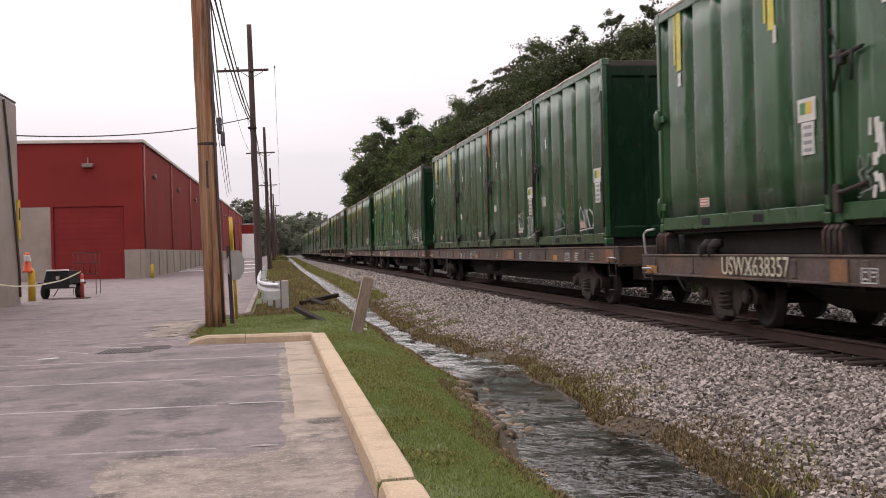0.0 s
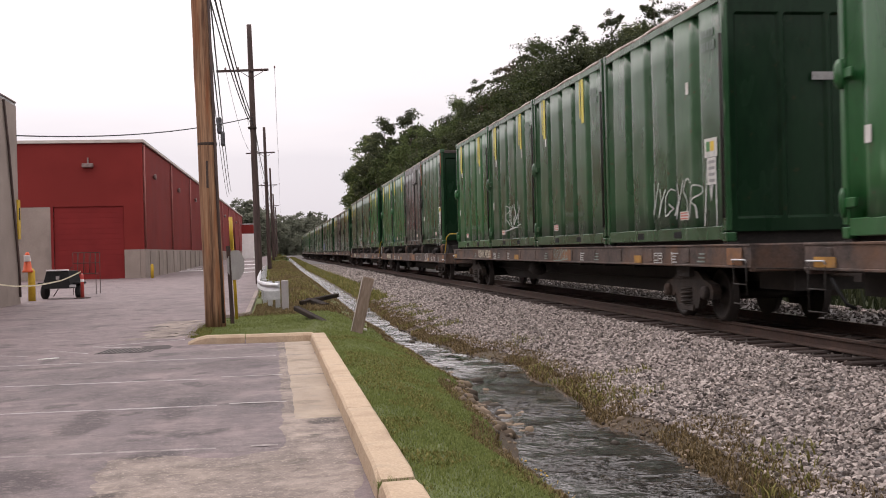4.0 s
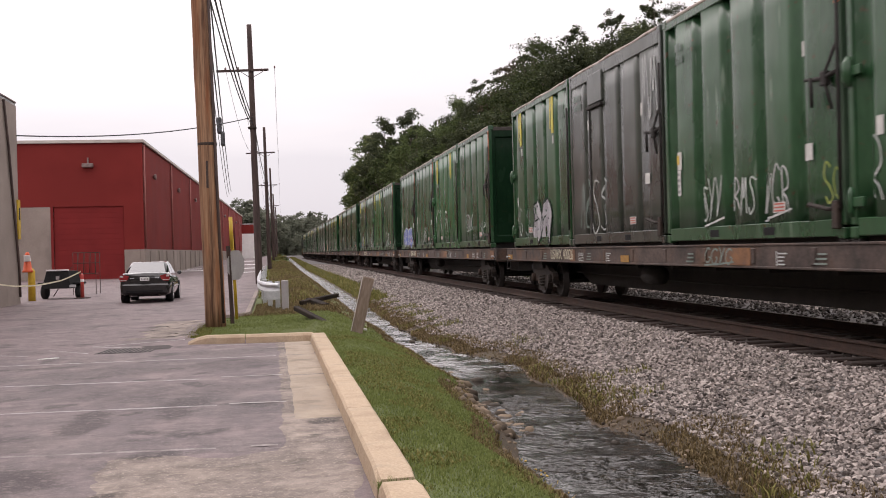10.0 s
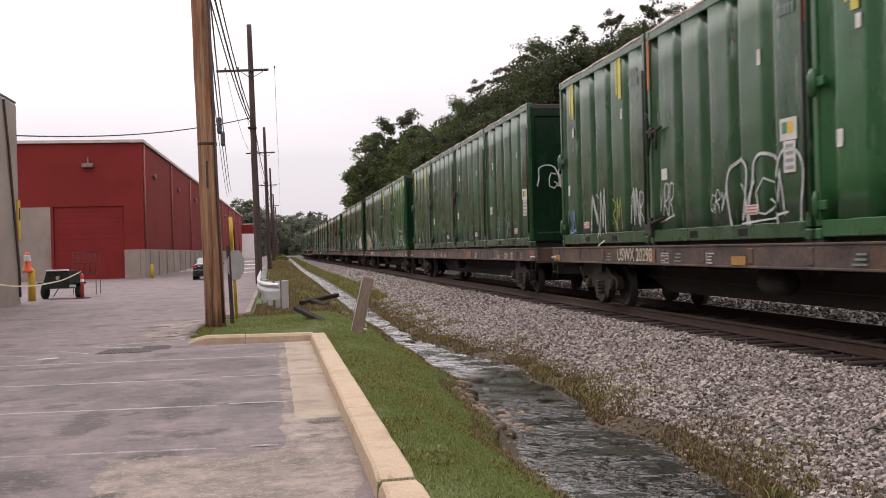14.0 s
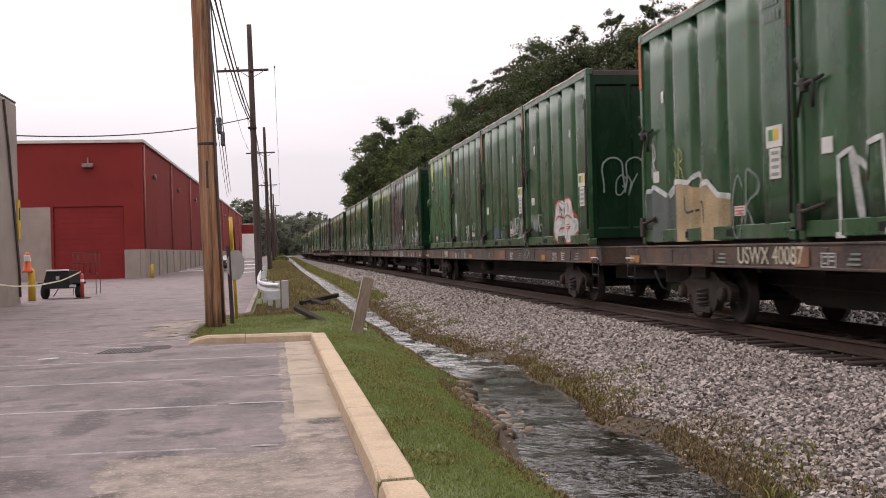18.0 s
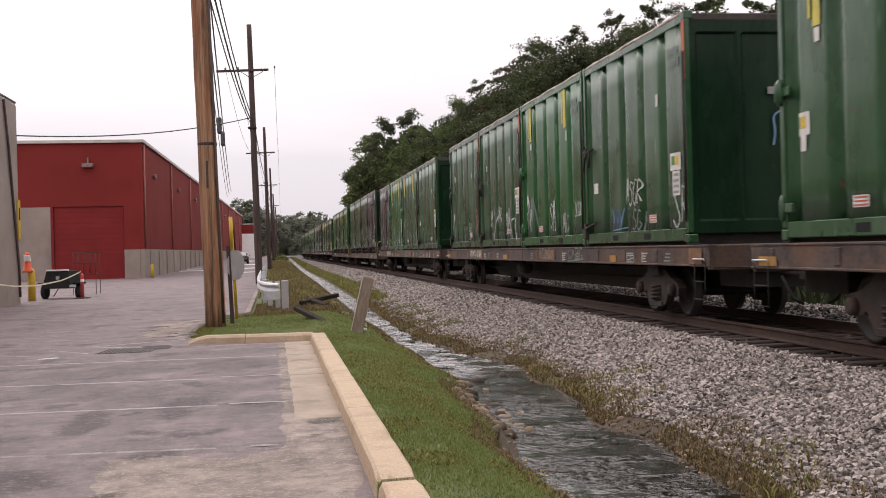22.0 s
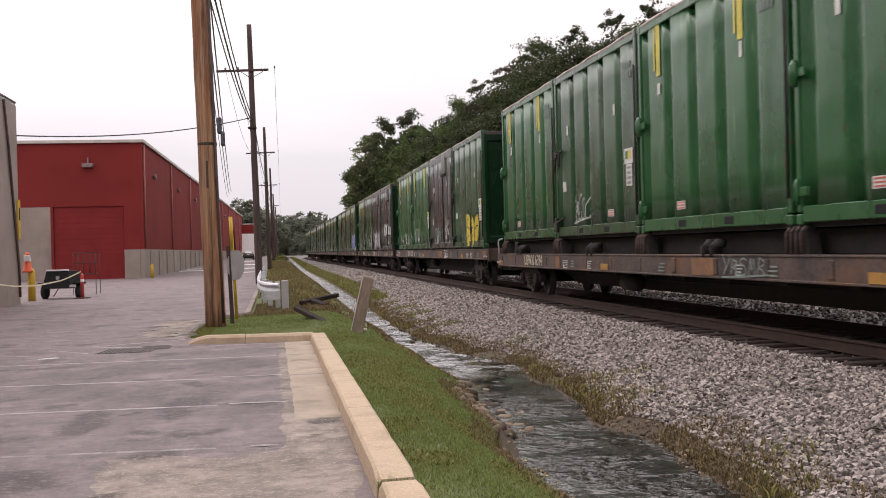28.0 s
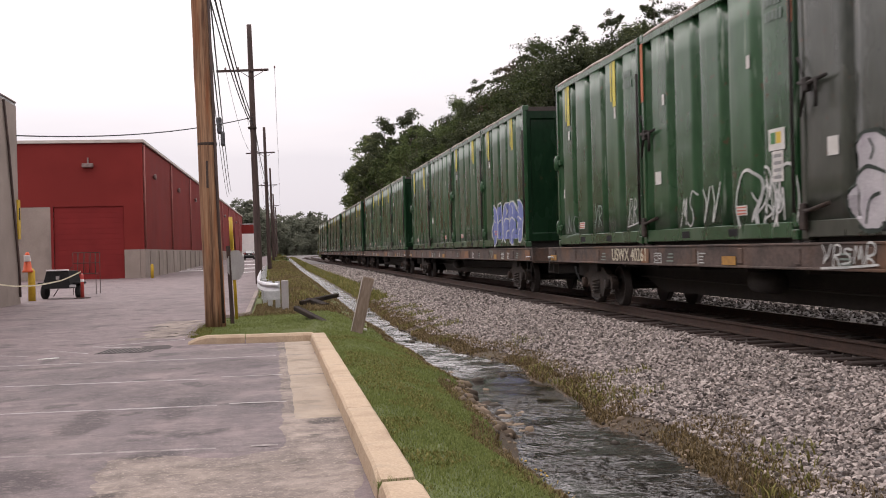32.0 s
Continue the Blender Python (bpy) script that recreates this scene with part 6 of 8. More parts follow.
box("g")
box("gY")

# distance run by the train: (seconds, metres); 0 where the rear boxes of the first flatcar pass the camera
RUN = [(0, -18.79), (1, -3.2), (2, 12.4), (3, 28.06), (6, 75.17), (7, 90.86), (8, 106.54), (9, 122.15), (10, 137.73), (11, 153.25), (12, 168.74), (13, 184.19), (14, 199.65),
       (17, 246.15), (19, 277.15), (21, 308.15), (22, 323.68), (23, 339.26), (24, 354.9), (25, 370.56), (27.5, 410.07), (29, 433.64), (30, 449.31), (31, 464.97), (32, 480.6)]


def run_at(t):
    for (a, sa), (b, sb) in zip(RUN, RUN[1:]):
        if t <= b:
            return sa + (sb - sa) * (t - a) / (b - a)
    return RUN[-1][1]


def train_rows(offset, dz):
    """Rows of a thing whose middle lies offset metres behind the datum of the train."""
    times = sorted({t for t, _ in RUN} | {k * 1.6 for k in range(21) if offset - run_at(k * 1.6) > CURVE_S - 30})
    rows = []
    for t in times:
        x, y, g = track_at(offset - run_at(t))
        rows.append((t, pose(x, y, RAIL_Z + dz, 0, 0, g)))
    return rows

# ---------------------------------------------------------------- buildings
def warehouse():
    w = thing("warehouse", pose(-9.6, 88, 0.05, 0, 0, -0.85), "long red metal warehouse on a grey concrete base, roll door shut", "warehouse")
    T, H, D, W = 0.3, 10.1, 180, 62
    # east wall: concrete base and red siding in bays
    part("base_wall", MB().box(-T, 0.06, 0.0, D, -1.0, 2.05), M["concrete"], w, "grey concrete base wall")
    for i in range(9):
        y0, y1 = i * 20.0, i * 20.0 + 19.97
        part("wall_panel", MB().box(-T, 0, y0, y1, 2.05, H), M["red_wall"], w, "dull red metal wall panel")
        part("downpipe", MB().tube([(0.09, y0 + 0.4, 2.1), (0.09, y0 + 0.4, H - 0.2)], 0.075, 8), M["downpipe"], w, "pale red downpipe")
        lamp = MB().lathe([(0.0, 0.10), (0.12, 0.22), (0.25, 0.24), (0.27, 0.1)], "x", 14, (0.02, y0 + 6.5, 7.9))
        part("wall_lamp", lamp, M["lamp_body"], w, "round metal wall lamp")
    for y in range(3, 170, 6):
        part("pilaster", MB().box(0.06, 0.14, y - 0.15, y + 0.15, -1.0, 1.95, 0.02), M["concrete"], w)
    # front wall
    part("front_pier", MB().box(-1.45, -T, 0, T, 2.05, 5.35), M["red_wall"], w)
    part("front_base", MB().box(-1.45, -T - 0.01, -0.06, T, -1.0, 2.05), M["concrete"], w, "grey concrete base wall")
    part("front_header", MB().box(-W, -T, 0, T, 5.35, H), M["red_wall"], w, "dull red metal wall panel")
    part("front_wall", MB().box(-9.6, -6.55, -0.02, T, -1.0, 5.345), M["concrete"], w, "bare grey concrete wall")
    part("front_wall", MB().box(-W, -9.64, -0.05, T, -1.0, 5.345), M["concrete"], w, "bare grey concrete wall")
    d = part("roll_door", MB().box(-6.55, -1.45, 0.14, 0.2, -0.6, 5.35), M["red_door"], w, "closed red roll-up door")
    for k in range(14):
        part("door_slat", MB().box(-6.52, -1.48, 0.115, 0.14, -0.3 + k * 0.4, 0.09 + k * 0.4, 0.006), M["red_door"], d)
    part("door_frame", MB().box(-6.75, -6.55, -0.06, T, -1.0, 5.345, 0.01), M["red_door"], w)
    part("fascia", MB().box(-W, 0.16, -0.20, -0.04, H - 0.02, H + 0.22, 0.02), M["fascia"], w, "cream roof edge trim")
    part("fascia", MB().box(0.02, 0.16, -0.03, D, H - 0.02, H + 0.22, 0.02), M["fascia"], w, "cream roof edge trim")
    part("roof", MB().box(-W, 0.02, 0.0, D, H, H + 0.15), M["roof"], w, "flat grey roof")
    part("back_wall", MB().box(-W, -T, D - T, D, -1, H), M["red_wall"], w)
    part("far_wall", MB().box(-W, -W + T, T, D - T, -1, H), M["red_wall"], w)
    lamp = MB().box(-4.35, -3.55, -0.45, -0.02, 8.25, 8.55, 0.04)
    lamp.box(-4.0, -3.9, -0.15, 0.0, 8.55, 9.0)
    part("wall_lamp", lamp, M["lamp_body"], w, "boxy wall floodlight")
    b = thing("bollard", pose(-8.9, 86.5, lot_z(-8.9, 86.5)), "short yellow steel bollard beside the warehouse corner", "bollard", "yellow bollards")
    part("post", MB().lathe([(0, 0.11), (0.95, 0.11), (1.03, 0.07), (1.06, 0.02)], "z", 12), M["yellow"], b)


warehouse()

lb = thing("concrete_building", pose(-9.20, 43.5, 0), "tall plain concrete building with a conduit on its wall", "building")
part("wall", MB().box(-0.4, 0, -80, 0, -0.5, 7.18), M["concrete"], lb)
part("wall", MB().box(-40, -0.41, -0.4, 0, -0.5, 7.18), M["concrete"], lb)
part("wall", MB().box(-40, -0.41, -80, -79.6, -0.5, 7.18), M["concrete"], lb)
part("roof", MB().box(-40, -0.02, -80, -0.02, 7.18, 7.29), M["roof"], lb)
part("coping", MB().box(-0.42, 0.02, -80, 0.02, 7.29, 7.34, 0.01), M["lamp_body"], lb, "thin reddish metal coping")
part("conduit", MB().tube([(0.06, -2.2, 7.15), (0.06, -1.6, 5.5), (0.06, -0.9, 3.0), (0.06, -0.35, 1.2), (0.06, -0.3, 0.2)], 0.045, 8), M["pole_dark"], lb, "slanting brown conduit")
part("corner_guard", MB().box(0.0, 0.06, -0.30, 0.06, 2.3, 3.75, 0.01), M["yellow"], lb, "yellow corner guard")
part("corner_guard_hole", MB().box(0.06, 0.068, -0.2, -0.04, 3.0, 3.45), M["black"], lb)

# clutter by the wall
gz = lot_z(-9, 46)
bo = thing("bollard", pose(-9.30, 46.0, gz), "yellow steel bollard with an orange cone set over it", "bollard", "yellow bollards")
part("post", MB().lathe([(0, 0.14), (1.15, 0.14), (1.25, 0.09), (1.28, 0.02)], "z", 14), M["yellow"], bo)
co = thing("traffic_cone", pose(-9.42, 45.9, gz + 1.12), "orange traffic cone with a white band on a bollard", "traffic cone")
part("cone", MB().lathe([(0, 0.20), (0.06, 0.21), (0.10, 0.17), (0.70, 0.09), (0.78, 0.05)], "z", 14), M["orange"], co)
part("band", MB().lathe([(0.42, 0.128), (0.43, 0.135), (0.64, 0.105), (0.65, 0.09)], "z", 14), M["white"], co, "white reflective band")
part("flap", MB().box(-0.1, 0.14, -0.19, -0.15, 0.44, 0.66, 0.01), M["white"], co, "small white patch on the cone")
de = thing("delineator", pose(-7.62, 47.3, gz - 0.02), "red plastic delineator post on a dark base", "delineator post")
part("base", MB().box(-0.3, 0.3, -0.18, 0.18, 0, 0.06, 0.015), M["iron"], de, "dark rubber base")
part("post", MB().lathe([(0.05, 0.075), (0.95, 0.06), (1.02, 0.03)], "z", 12), M["red_plastic"], de)
part("band", MB().lathe([(0.68, 0.067), (0.69, 0.07), (0.78, 0.068), (0.79, 0.06)], "z", 12), M["white"], de, "white reflective band")
ta = thing("caution_tape", pose(0, 0, 0), "sagging yellow and white caution tape strung to a post", "caution tape")
tp = [(-9.16, 38.53, 0.85), (-8.79, 40.8, 0.65), (-8.56, 43.4, 0.61), (-8.05, 45.4, 0.73), (-7.65, 47.22, 1.02)]
for (a, b) in zip(tp, tp[1:]):
    q = MB()
    n = 6
    for i in range(n + 1):
        t = i / n
        p = Vector(a).lerp(Vector(b), t)
        p.z -= 0.012 * math.sin(math.pi * t)
        tw = 0.25 * math.sin(p.x * 5)
        for s in (-1, 1):
            q.v.append((p.x, p.y + s * 0.03 * tw, p.z + s * 0.026))
    for i in range(n):
        q.face((2 * i, 2 * i + 2, 2 * i + 3, 2 * i + 1))
    part("tape_length", q, M["tape"], ta)
ca = thing("utility_cart", pose(-8.5, 47.9, gz, 0, 0, -10), "small black utility trailer with a white rail", "utility cart")
body = MB()
body.hull([Vector(p) for p in ((-0.58, -0.7, 0.42), (0.58, -0.7, 0.42), (0.58, 0.7, 0.42), (-0.58, 0.7, 0.42), (-0.44, -0.5, 1.12), (0.44, -0.5, 1.12), (0.44, 0.6, 1.12), (-0.44, 0.6, 1.12))],
          [(0, 1, 2, 3), (4, 5, 6, 7), (0, 1, 5, 4), (1, 2, 6, 5), (2, 3, 7, 6), (3, 0, 4, 7)])
part("body", body, M["black"], ca)
part("top_rail", MB().box(-0.46, 0.46, -0.54, -0.46, 1.12, 1.18, 0.015), M["white"], ca, "white painted rail")
part("mudguard", MB().box(-0.86, -0.56, -0.4, 0.4, 0.58, 0.66, 0.02), M["black"], ca)
part("mudguard", MB().box(0.56, 0.86, -0.4, 0.4, 0.58, 0.66, 0.02), M["black"], ca)
part("lamp", MB().box(0.55, 0.80, -0.72, -0.66, 0.46, 0.56, 0.01), M["zinc"], ca)
for s in (-1, 1):
    part("wheel", MB().lathe([(s * 0.60, 0.10), (s * 0.60, 0.26), (s * 0.63, 0.29), (s * 0.78, 0.29), (s * 0.80, 0.26), (s * 0.80, 0.10)], "x", 18, (0, 0, 0.29)), M["tyre"], ca)
part("drawbar", MB().tube([(0, 0.7, 0.45), (0.3, 1.6, 0.42)], 0.04, 6), M["iron"], ca)
part("sticker", MB().box(-0.02, 0.12, -0.64, -0.625, 0.78, 0.92), M["sign_back"], ca)
cg = thing("wire_cage", pose(-8.05, 50.5, lot_z(-8, 50.5), 0, 0, -4), "rusty red wire mesh cage trolley", "wire trolley")
for z in (0.95, 1.4, 1.85):
    for y in (0, 0.8):
        part("bar", MB().tube([(-0.45, y, z), (0.5, y, z)], 0.018, 6), M["rail_side"], cg)
for x in (-0.45, -0.2, 0.05, 0.3, 0.5):
    for y in (0, 0.8):
        part("bar", MB().tube([(x, y, 0.06 if x in (-0.45, 0.5) else 0.95), (x, y, 1.85)], 0.014, 6), M["rail_side"], cg)
part("cage_floor", MB().box(-0.46, 0.51, -0.01, 0.81, 0.88, 0.95), M["red_door"], cg)
part("tilted_bar", MB().tube([(-1.3, 0, 0.0), (-0.5, 0, 1.25)], 0.02, 6), M["rail_side"], cg)

# white shed at the end of the drive
sh = thing("white_shed", pose(-3.3, 222, 1.1), "white sheet-metal shed with a red upper band", "shed")
part("wall", MB().box(-2.6, 0.9, 0, 9, -0.5, 4.3), M["shed_white"], sh)
part("red_band", MB().box(-2.63, 0.93, -0.03, 9.03, 4.3, 6.0, 0.03), M["red_wall"], sh, "dull red upper band")
part("roof", MB().box(-2.5, 0.8, 0.1, 8.9, 6.0, 6.25, 0.08), M["roof"], sh)
part("sign", MB().box(0.0, 0.9, -0.06, -0.035, 4.7, 5.5), M["paper"], sh, "faded pale sign panel")

# ---------------------------------------------------------------- poles and wires
def tapered_pole(points, r0, r1, material, name, label, at):
    p = thing(name, at, label, "utility pole", "utility poles along the drive")
    n = 16
    a, b = Vector(points[0]), Vector(points[1])
    pts = [a.lerp(b, i / n) + Vector((0.02 * noise.noise(Vector((i * 0.7, r0 * 9, 0))), 0, 0)) for i in range(n + 1)]
    part("shaft", MB().tube(pts, [r0 + (r1 - r0) * i / n for i in range(n + 1)], 14), material, p)
    return p


np_ = tapered_pole(((0, 0, -0.3), (-0.30, 0, 11.5)), 0.228, 0.175, M["pole_wood"], "utility_pole", "weathered brown wooden utility pole standing in grass", pose(-1.294, 25.8, 0.05))
part("conduit", MB().tube([(0.17, -0.16, 0.0), (0.11, -0.16, 2.4), (0.0, -0.15, 7.5)], 0.03, 8), M["pole_dark"], np_, "thin dark conduit")
part("splinter", MB().box(-0.13, -0.08, -0.232, -0.205, 3.0, 3.6, 0.008), M["pole_dark"], np_)
part("steel_band", MB().lathe([(3.95, 0.205), (3.96, 0.217), (4.01, 0.217), (4.02, 0.205)], "z", 14, (-0.1, 0, 0)), M["iron"], np_)

POLES = [(-0.74, 60, 13.5, 11.1), (-0.35, 108, 13.4, 11.0), (0.05, 163, 13.6, 11.2), (0.45, 215, 12.6, 10.4), (1.0, 270, 12.4, 10.2)]
for x, y, top, arm in POLES:
    g = ground_z(x, y)
    p = tapered_pole(((0, 0, -0.5), (-0.22, 0, top - g)), 0.20, 0.125, M["pole_dark"], "utility_pole", "tall dark creosoted utility pole with one crossarm", pose(x, y, g))
    az = arm - g
    ax = -0.22 * az / (top - g)
    part("crossarm", MB().box(ax - 1.38, ax + 1.30, -0.20, -0.09, az - 0.06, az + 0.06, 0.015, Matrix.Rotation(radians(-2), 4, 'Y')), M["pole_dark"], p, "wooden crossarm")
    for k in (-1, 1):
        part("brace", MB().tube([(ax + k * 0.62, -0.2, az - 0.05 + k * -0.02), (ax, -0.17, az - 0.42)], 0.018, 5), M["iron"], p)
    for k in (-1.30, -0.66, 1.22):
        part("insulator", MB().lathe([(0, 0.02), (0.02, 0.045), (0.10, 0.05), (0.14, 0.025)], "z", 10, (ax + k, -0.145, az + 0.055 + k * 0.035)), M["lamp_body"], p, "brown pin insulator")
    part("cable_clamp", MB().box(ax - 0.22, ax + 0.22, -0.2, 0.2, 8.1, 8.2, 0.02), M["iron"], p)


def wire(a, b, sag, r=0.012, label="thin sagging overhead wire"):
    a, b = Vector(a), Vector(b)
    n = 14
    pts = []
    for i in range(n + 1):
        t = i / n
        p = a.lerp(b, t)
        p.z -= 4 * sag * t * (1 - t)
        pts.append(p)
    return single("overhead_wire", MB().tube(pts, r, 5), M["wire"], pose(0, 0, 0), label, "overhead wire", "overhead wires")


for (x0, y0, t0, a0), (x1, y1, t1, a1) in zip(POLES, POLES[1:]):
    for k in (-1.30, -0.66, 1.22):
        wire((x0 - 0.18 + k, y0 - 0.14, a0 + 0.12 + k * 0.035), (x1 - 0.18 + k, y1 - 0.14, a1 + 0.12 + k * 0.035), 0.9, 0.011)
    wire((x0 - 0.1, y0, 8.55), (x1 - 0.1, y1, 8.5), 0.7, 0.025, "sagging black telephone cable")
for z0, z1, r in ((9.6, 8.65, 0.022), (8.9, 8.35, 0.028), (8.3, 8.2, 0.02)):
    wire((-1.50, 25.9, z0), (-0.9, 59.9, z1), 0.55, r, "sagging black telephone cable")
wire((-1.5, 25.9, 9.0), (-6.9, 190, 11.4), 1.1, 0.03, "long service cable beside the drive")
wire((-1.45, 25.9, 9.9), (-6.6, 190, 11.8), 1.2, 0.03, "long service cable beside the drive")
wire((-1.55, 25.9, 8.4), (-7.2, 190, 11.0), 1.0, 0.02, "long service cable beside the drive")
for y, dz in ((62, 0.0), (70, 0.4)):
    t = (y - 25.9) / (190 - 25.9)
    x, z = -1.5 - 5.4 * t, 9.0 + 2.4 * t - 4.4 * t * (1 - t) + dz * 0.2
    single("cable_box", MB().box(-0.12, 0.12, -0.35, 0.35, -0.42, 0.42, 0.05), M["wire"], pose(x + 0.25 * dz, y, z - 0.3), "dark splice box hung on a cable", "cable box", "cable boxes")
wire((-9.2, 43.4, 6.1), (-0.95, 59.9, 8.65), 0.35, 0.026, "service cable from the building to a pole")

# ---------------------------------------------------------------- roadside things
sp = thing("stop_sign", pose(-0.97, 26.7, 0.05), "back of a grey octagonal road sign on a dark leaning post", "road sign")
part("post", MB().box(-0.045, 0.045, -0.03, 0.03, -0.3, 1.72, 0.01, pose(0, 0, 0, 0, -2, 0)), M["pole_dark"], sp, "dark steel post")
oct_ = [(0.37 * math.cos(radians(22.5 + 45 * k)), 0.37 * math.sin(radians(22.5 + 45 * k))) for k in range(8)]
part("plate", MB().prism(oct_, "y", -0.004, 0.004), M["sign_back"], sp, at=pose(0.10, 0.19, 1.27, 0, 0, 57))
part("bolt", MB().lathe([(0.03, 0.012), (0.045, 0.012)], "y", 8, (0.0, 0, 1.42)), M["iron"], sp)
yp = thing("yellow_marker_pole", pose(-0.92, 28.4, 0.05), "thin yellow marker pole beside the drive", "marker pole")
part("shaft", MB().tube([(0, 0, -0.3), (-0.05, 0, 1.3), (-0.10, 0, 2.42)], 0.040, 8), M["yellow"], yp)
part("sleeve", MB().tube([(-0.08, 0, 1.65), (-0.10, 0, 2.44)], 0.046, 10), M["yellow"], yp, "bright yellow sleeve")

eb = MB()
ey = [28.9 + 0.3 * i for i in range(8)] + [31.5 + 1.5 * i for i in range(12)]
for y in ey:
    x = island_edge(y)
    for dx, dz in ((-0.08, -0.05), (-0.07, 0.05), (0.06, 0.06), (0.08, -0.05)):
        eb.v.append((x + dx, y, lot_z(x, y) + dz))
for j in range(len(ey) - 1):
    for k in range(3):
        eb.face((4 * j + k, 4 * j + k + 1, 4 * j + k + 5, 4 * j + k + 4))
single("drive_edging", eb, M["concrete"], pose(0, 0, 0), "low pale concrete edging of the drive", "edging", kind="structure")

gr = thing("guard_rail", pose(0, 0, 0), "galvanised W-beam guard rail with a battered flared end", "guard rail")
WB = [(0.0, 0.155), (0.05, 0.13), (0.08, 0.09), (0.05, 0.045), (0.0, 0.0), (0.05, -0.045), (0.08, -0.09), (0.05, -0.13), (0.0, -0.155)]
path = [(0.17, 32.3), (-0.03, 32.9), (-0.25, 34.0), (-0.42, 36.2), (-0.50, 40), (-0.56, 46), (-0.60, 53), (-0.62, 62), (-0.64, 75)]
for q in range(len(path) - 1):
    b = MB()
    (xa, ya), (xb, yb) = path[q], path[q + 1]
    for (x, y) in ((xa, ya), (xb, yb)):
        d = Vector((xb - xa, yb - ya)).normalized()
        zc = ground_z(x, y) + 0.60
        for off in (0.0, 0.006):
            for o, z in WB:
                b.v.append((x - d.y * (o + off), y + d.x * (o + off), zc + z))
    n = len(WB)
    for k in range(n - 1):
        b.face((k, k + 1, 2 * n + k + 1, 2 * n + k))
        b.face((n + k, n + k + 1, 3 * n + k + 1, 3 * n + k))
    part("beam", b, M["zinc"], gr)
for x, y in path[1:]:
    z = ground_z(x + 0.2, y)
    part("post", MB().box(x + 0.06, x + 0.20, y - 0.08, y + 0.08, z - 0.3, z + 0.78, 0.01), M["zinc"], gr, "grey steel post")
part("end_block", MB().box(0.20, 0.40, 32.1, 32.35, -0.2, 0.80, 0.02), M["sign_back"], gr, "dull grey steel end post")
part("end_wing", MB().box(-0.30, 0.17, 32.15, 32.2, 0.26, 0.52, 0.01), M["zinc"], gr, "bent steel end wing")

bs = thing("leaning_board", pose(1.52, 21.6, -0.02, 0, 14, 8), "grey weathered plank leaning out of the bank", "wooden post")
part("plank", MB().box(-0.11, 0.11, -0.025, 0.025, -0.35, 1.12, 0.012), M["old_board"], bs)
part("pale_edge", MB().box(-0.118, -0.111, -0.022, 0.022, -0.3, 1.10), M["fascia"], bs, "pale strip along one edge")
for a, c, r in (((0.52, 27.5, 0.24), (1.22, 23.6, 0.0), 0.075), ((0.73, 31.0, 0.21), (1.79, 33.0, 0.31), 0.08), ((0.97, 31.8, 0.23), (1.34, 30.4, 0.12), 0.11)):
    a, c = Vector(a), Vector(c)
    mid = (a + c) / 2
    b = MB().box(-r, r, -(c - a).length / 2, (c - a).length / 2, -r * 0.7, r * 0.7, 0.015)
    single("fallen_timber", b, M["dark_board"], Matrix.Translation(mid) @ (c - a).to_track_quat('Y', 'Z').to_matrix().to_4x4(), "dark rotting timber lying on the bank", "timber", "fallen timbers")
single("litter", MB().box(-0.10, 0.10, -0.07, 0.07, 0, 0.05, 0.02), M["paper"], pose(1.75, 23.2, ground_z(1.75, 23.2), 0, 12, 30), "crumpled pale litter on the bank", "litter")
for x, y in ((-3.68, 19.0), (-3.55, 19.05)):
    single("litter", MB().box(-0.09, 0.09, -0.05, 0.05, 0, 0.012, 0.004), M["paper"], pose(x, y, lot_z(x, y) + 0.010, 0, 0, 35 * x), "scrap of white litter on asphalt", "litter", "scraps of litter")


# ---------------------------------------------------------------- loose stones, grass and weeds
def scatter_stones(name, pts, sizes, material, label, category):
    """One joined mesh of angular stones."""
    n = len(pts)
    base = np.array([(1, 0, 0), (-1, 0, 0), (0, 1, 0), (0, -1, 0), (0, 0, 1), (0, 0, -1)], np.float32)
    faces = np.array([(0, 2, 4), (2, 1, 4), (1, 3, 4), (3, 0, 4), (2, 0, 5), (1, 2, 5), (3, 1, 5), (0, 3, 5)], np.int32)
    v = base[None] * np.random.uniform(0.55, 1.15, (n, 6, 3)) + np.random.uniform(-0.35, 0.35, (n, 6, 3))
    ang = np.random.uniform(0, 2 * np.pi, (n, 3))
    for ax in range(3):
        c, s = np.cos(ang[:, ax])[:, None], np.sin(ang[:, ax])[:, None]
        i, j = (ax + 1) % 3, (ax + 2) % 3
        a, b = v[:, :, i].copy(), v[:, :, j].copy()
        v[:, :, i], v[:, :, j] = a * c - b * s, a * s + b * c
    v[:, :, 2] *= 0.8
    v = v * np.asarray(sizes)[:, None, None] + np.asarray(pts)[:, None, :]
    f = faces[None] + (np.arange(n) * 6)[:, None, None]
    return tagged(new(name, fast_mesh(name, v.reshape(-1, 3), f.reshape(-1, 3), material)), label, category, kind="stuff")


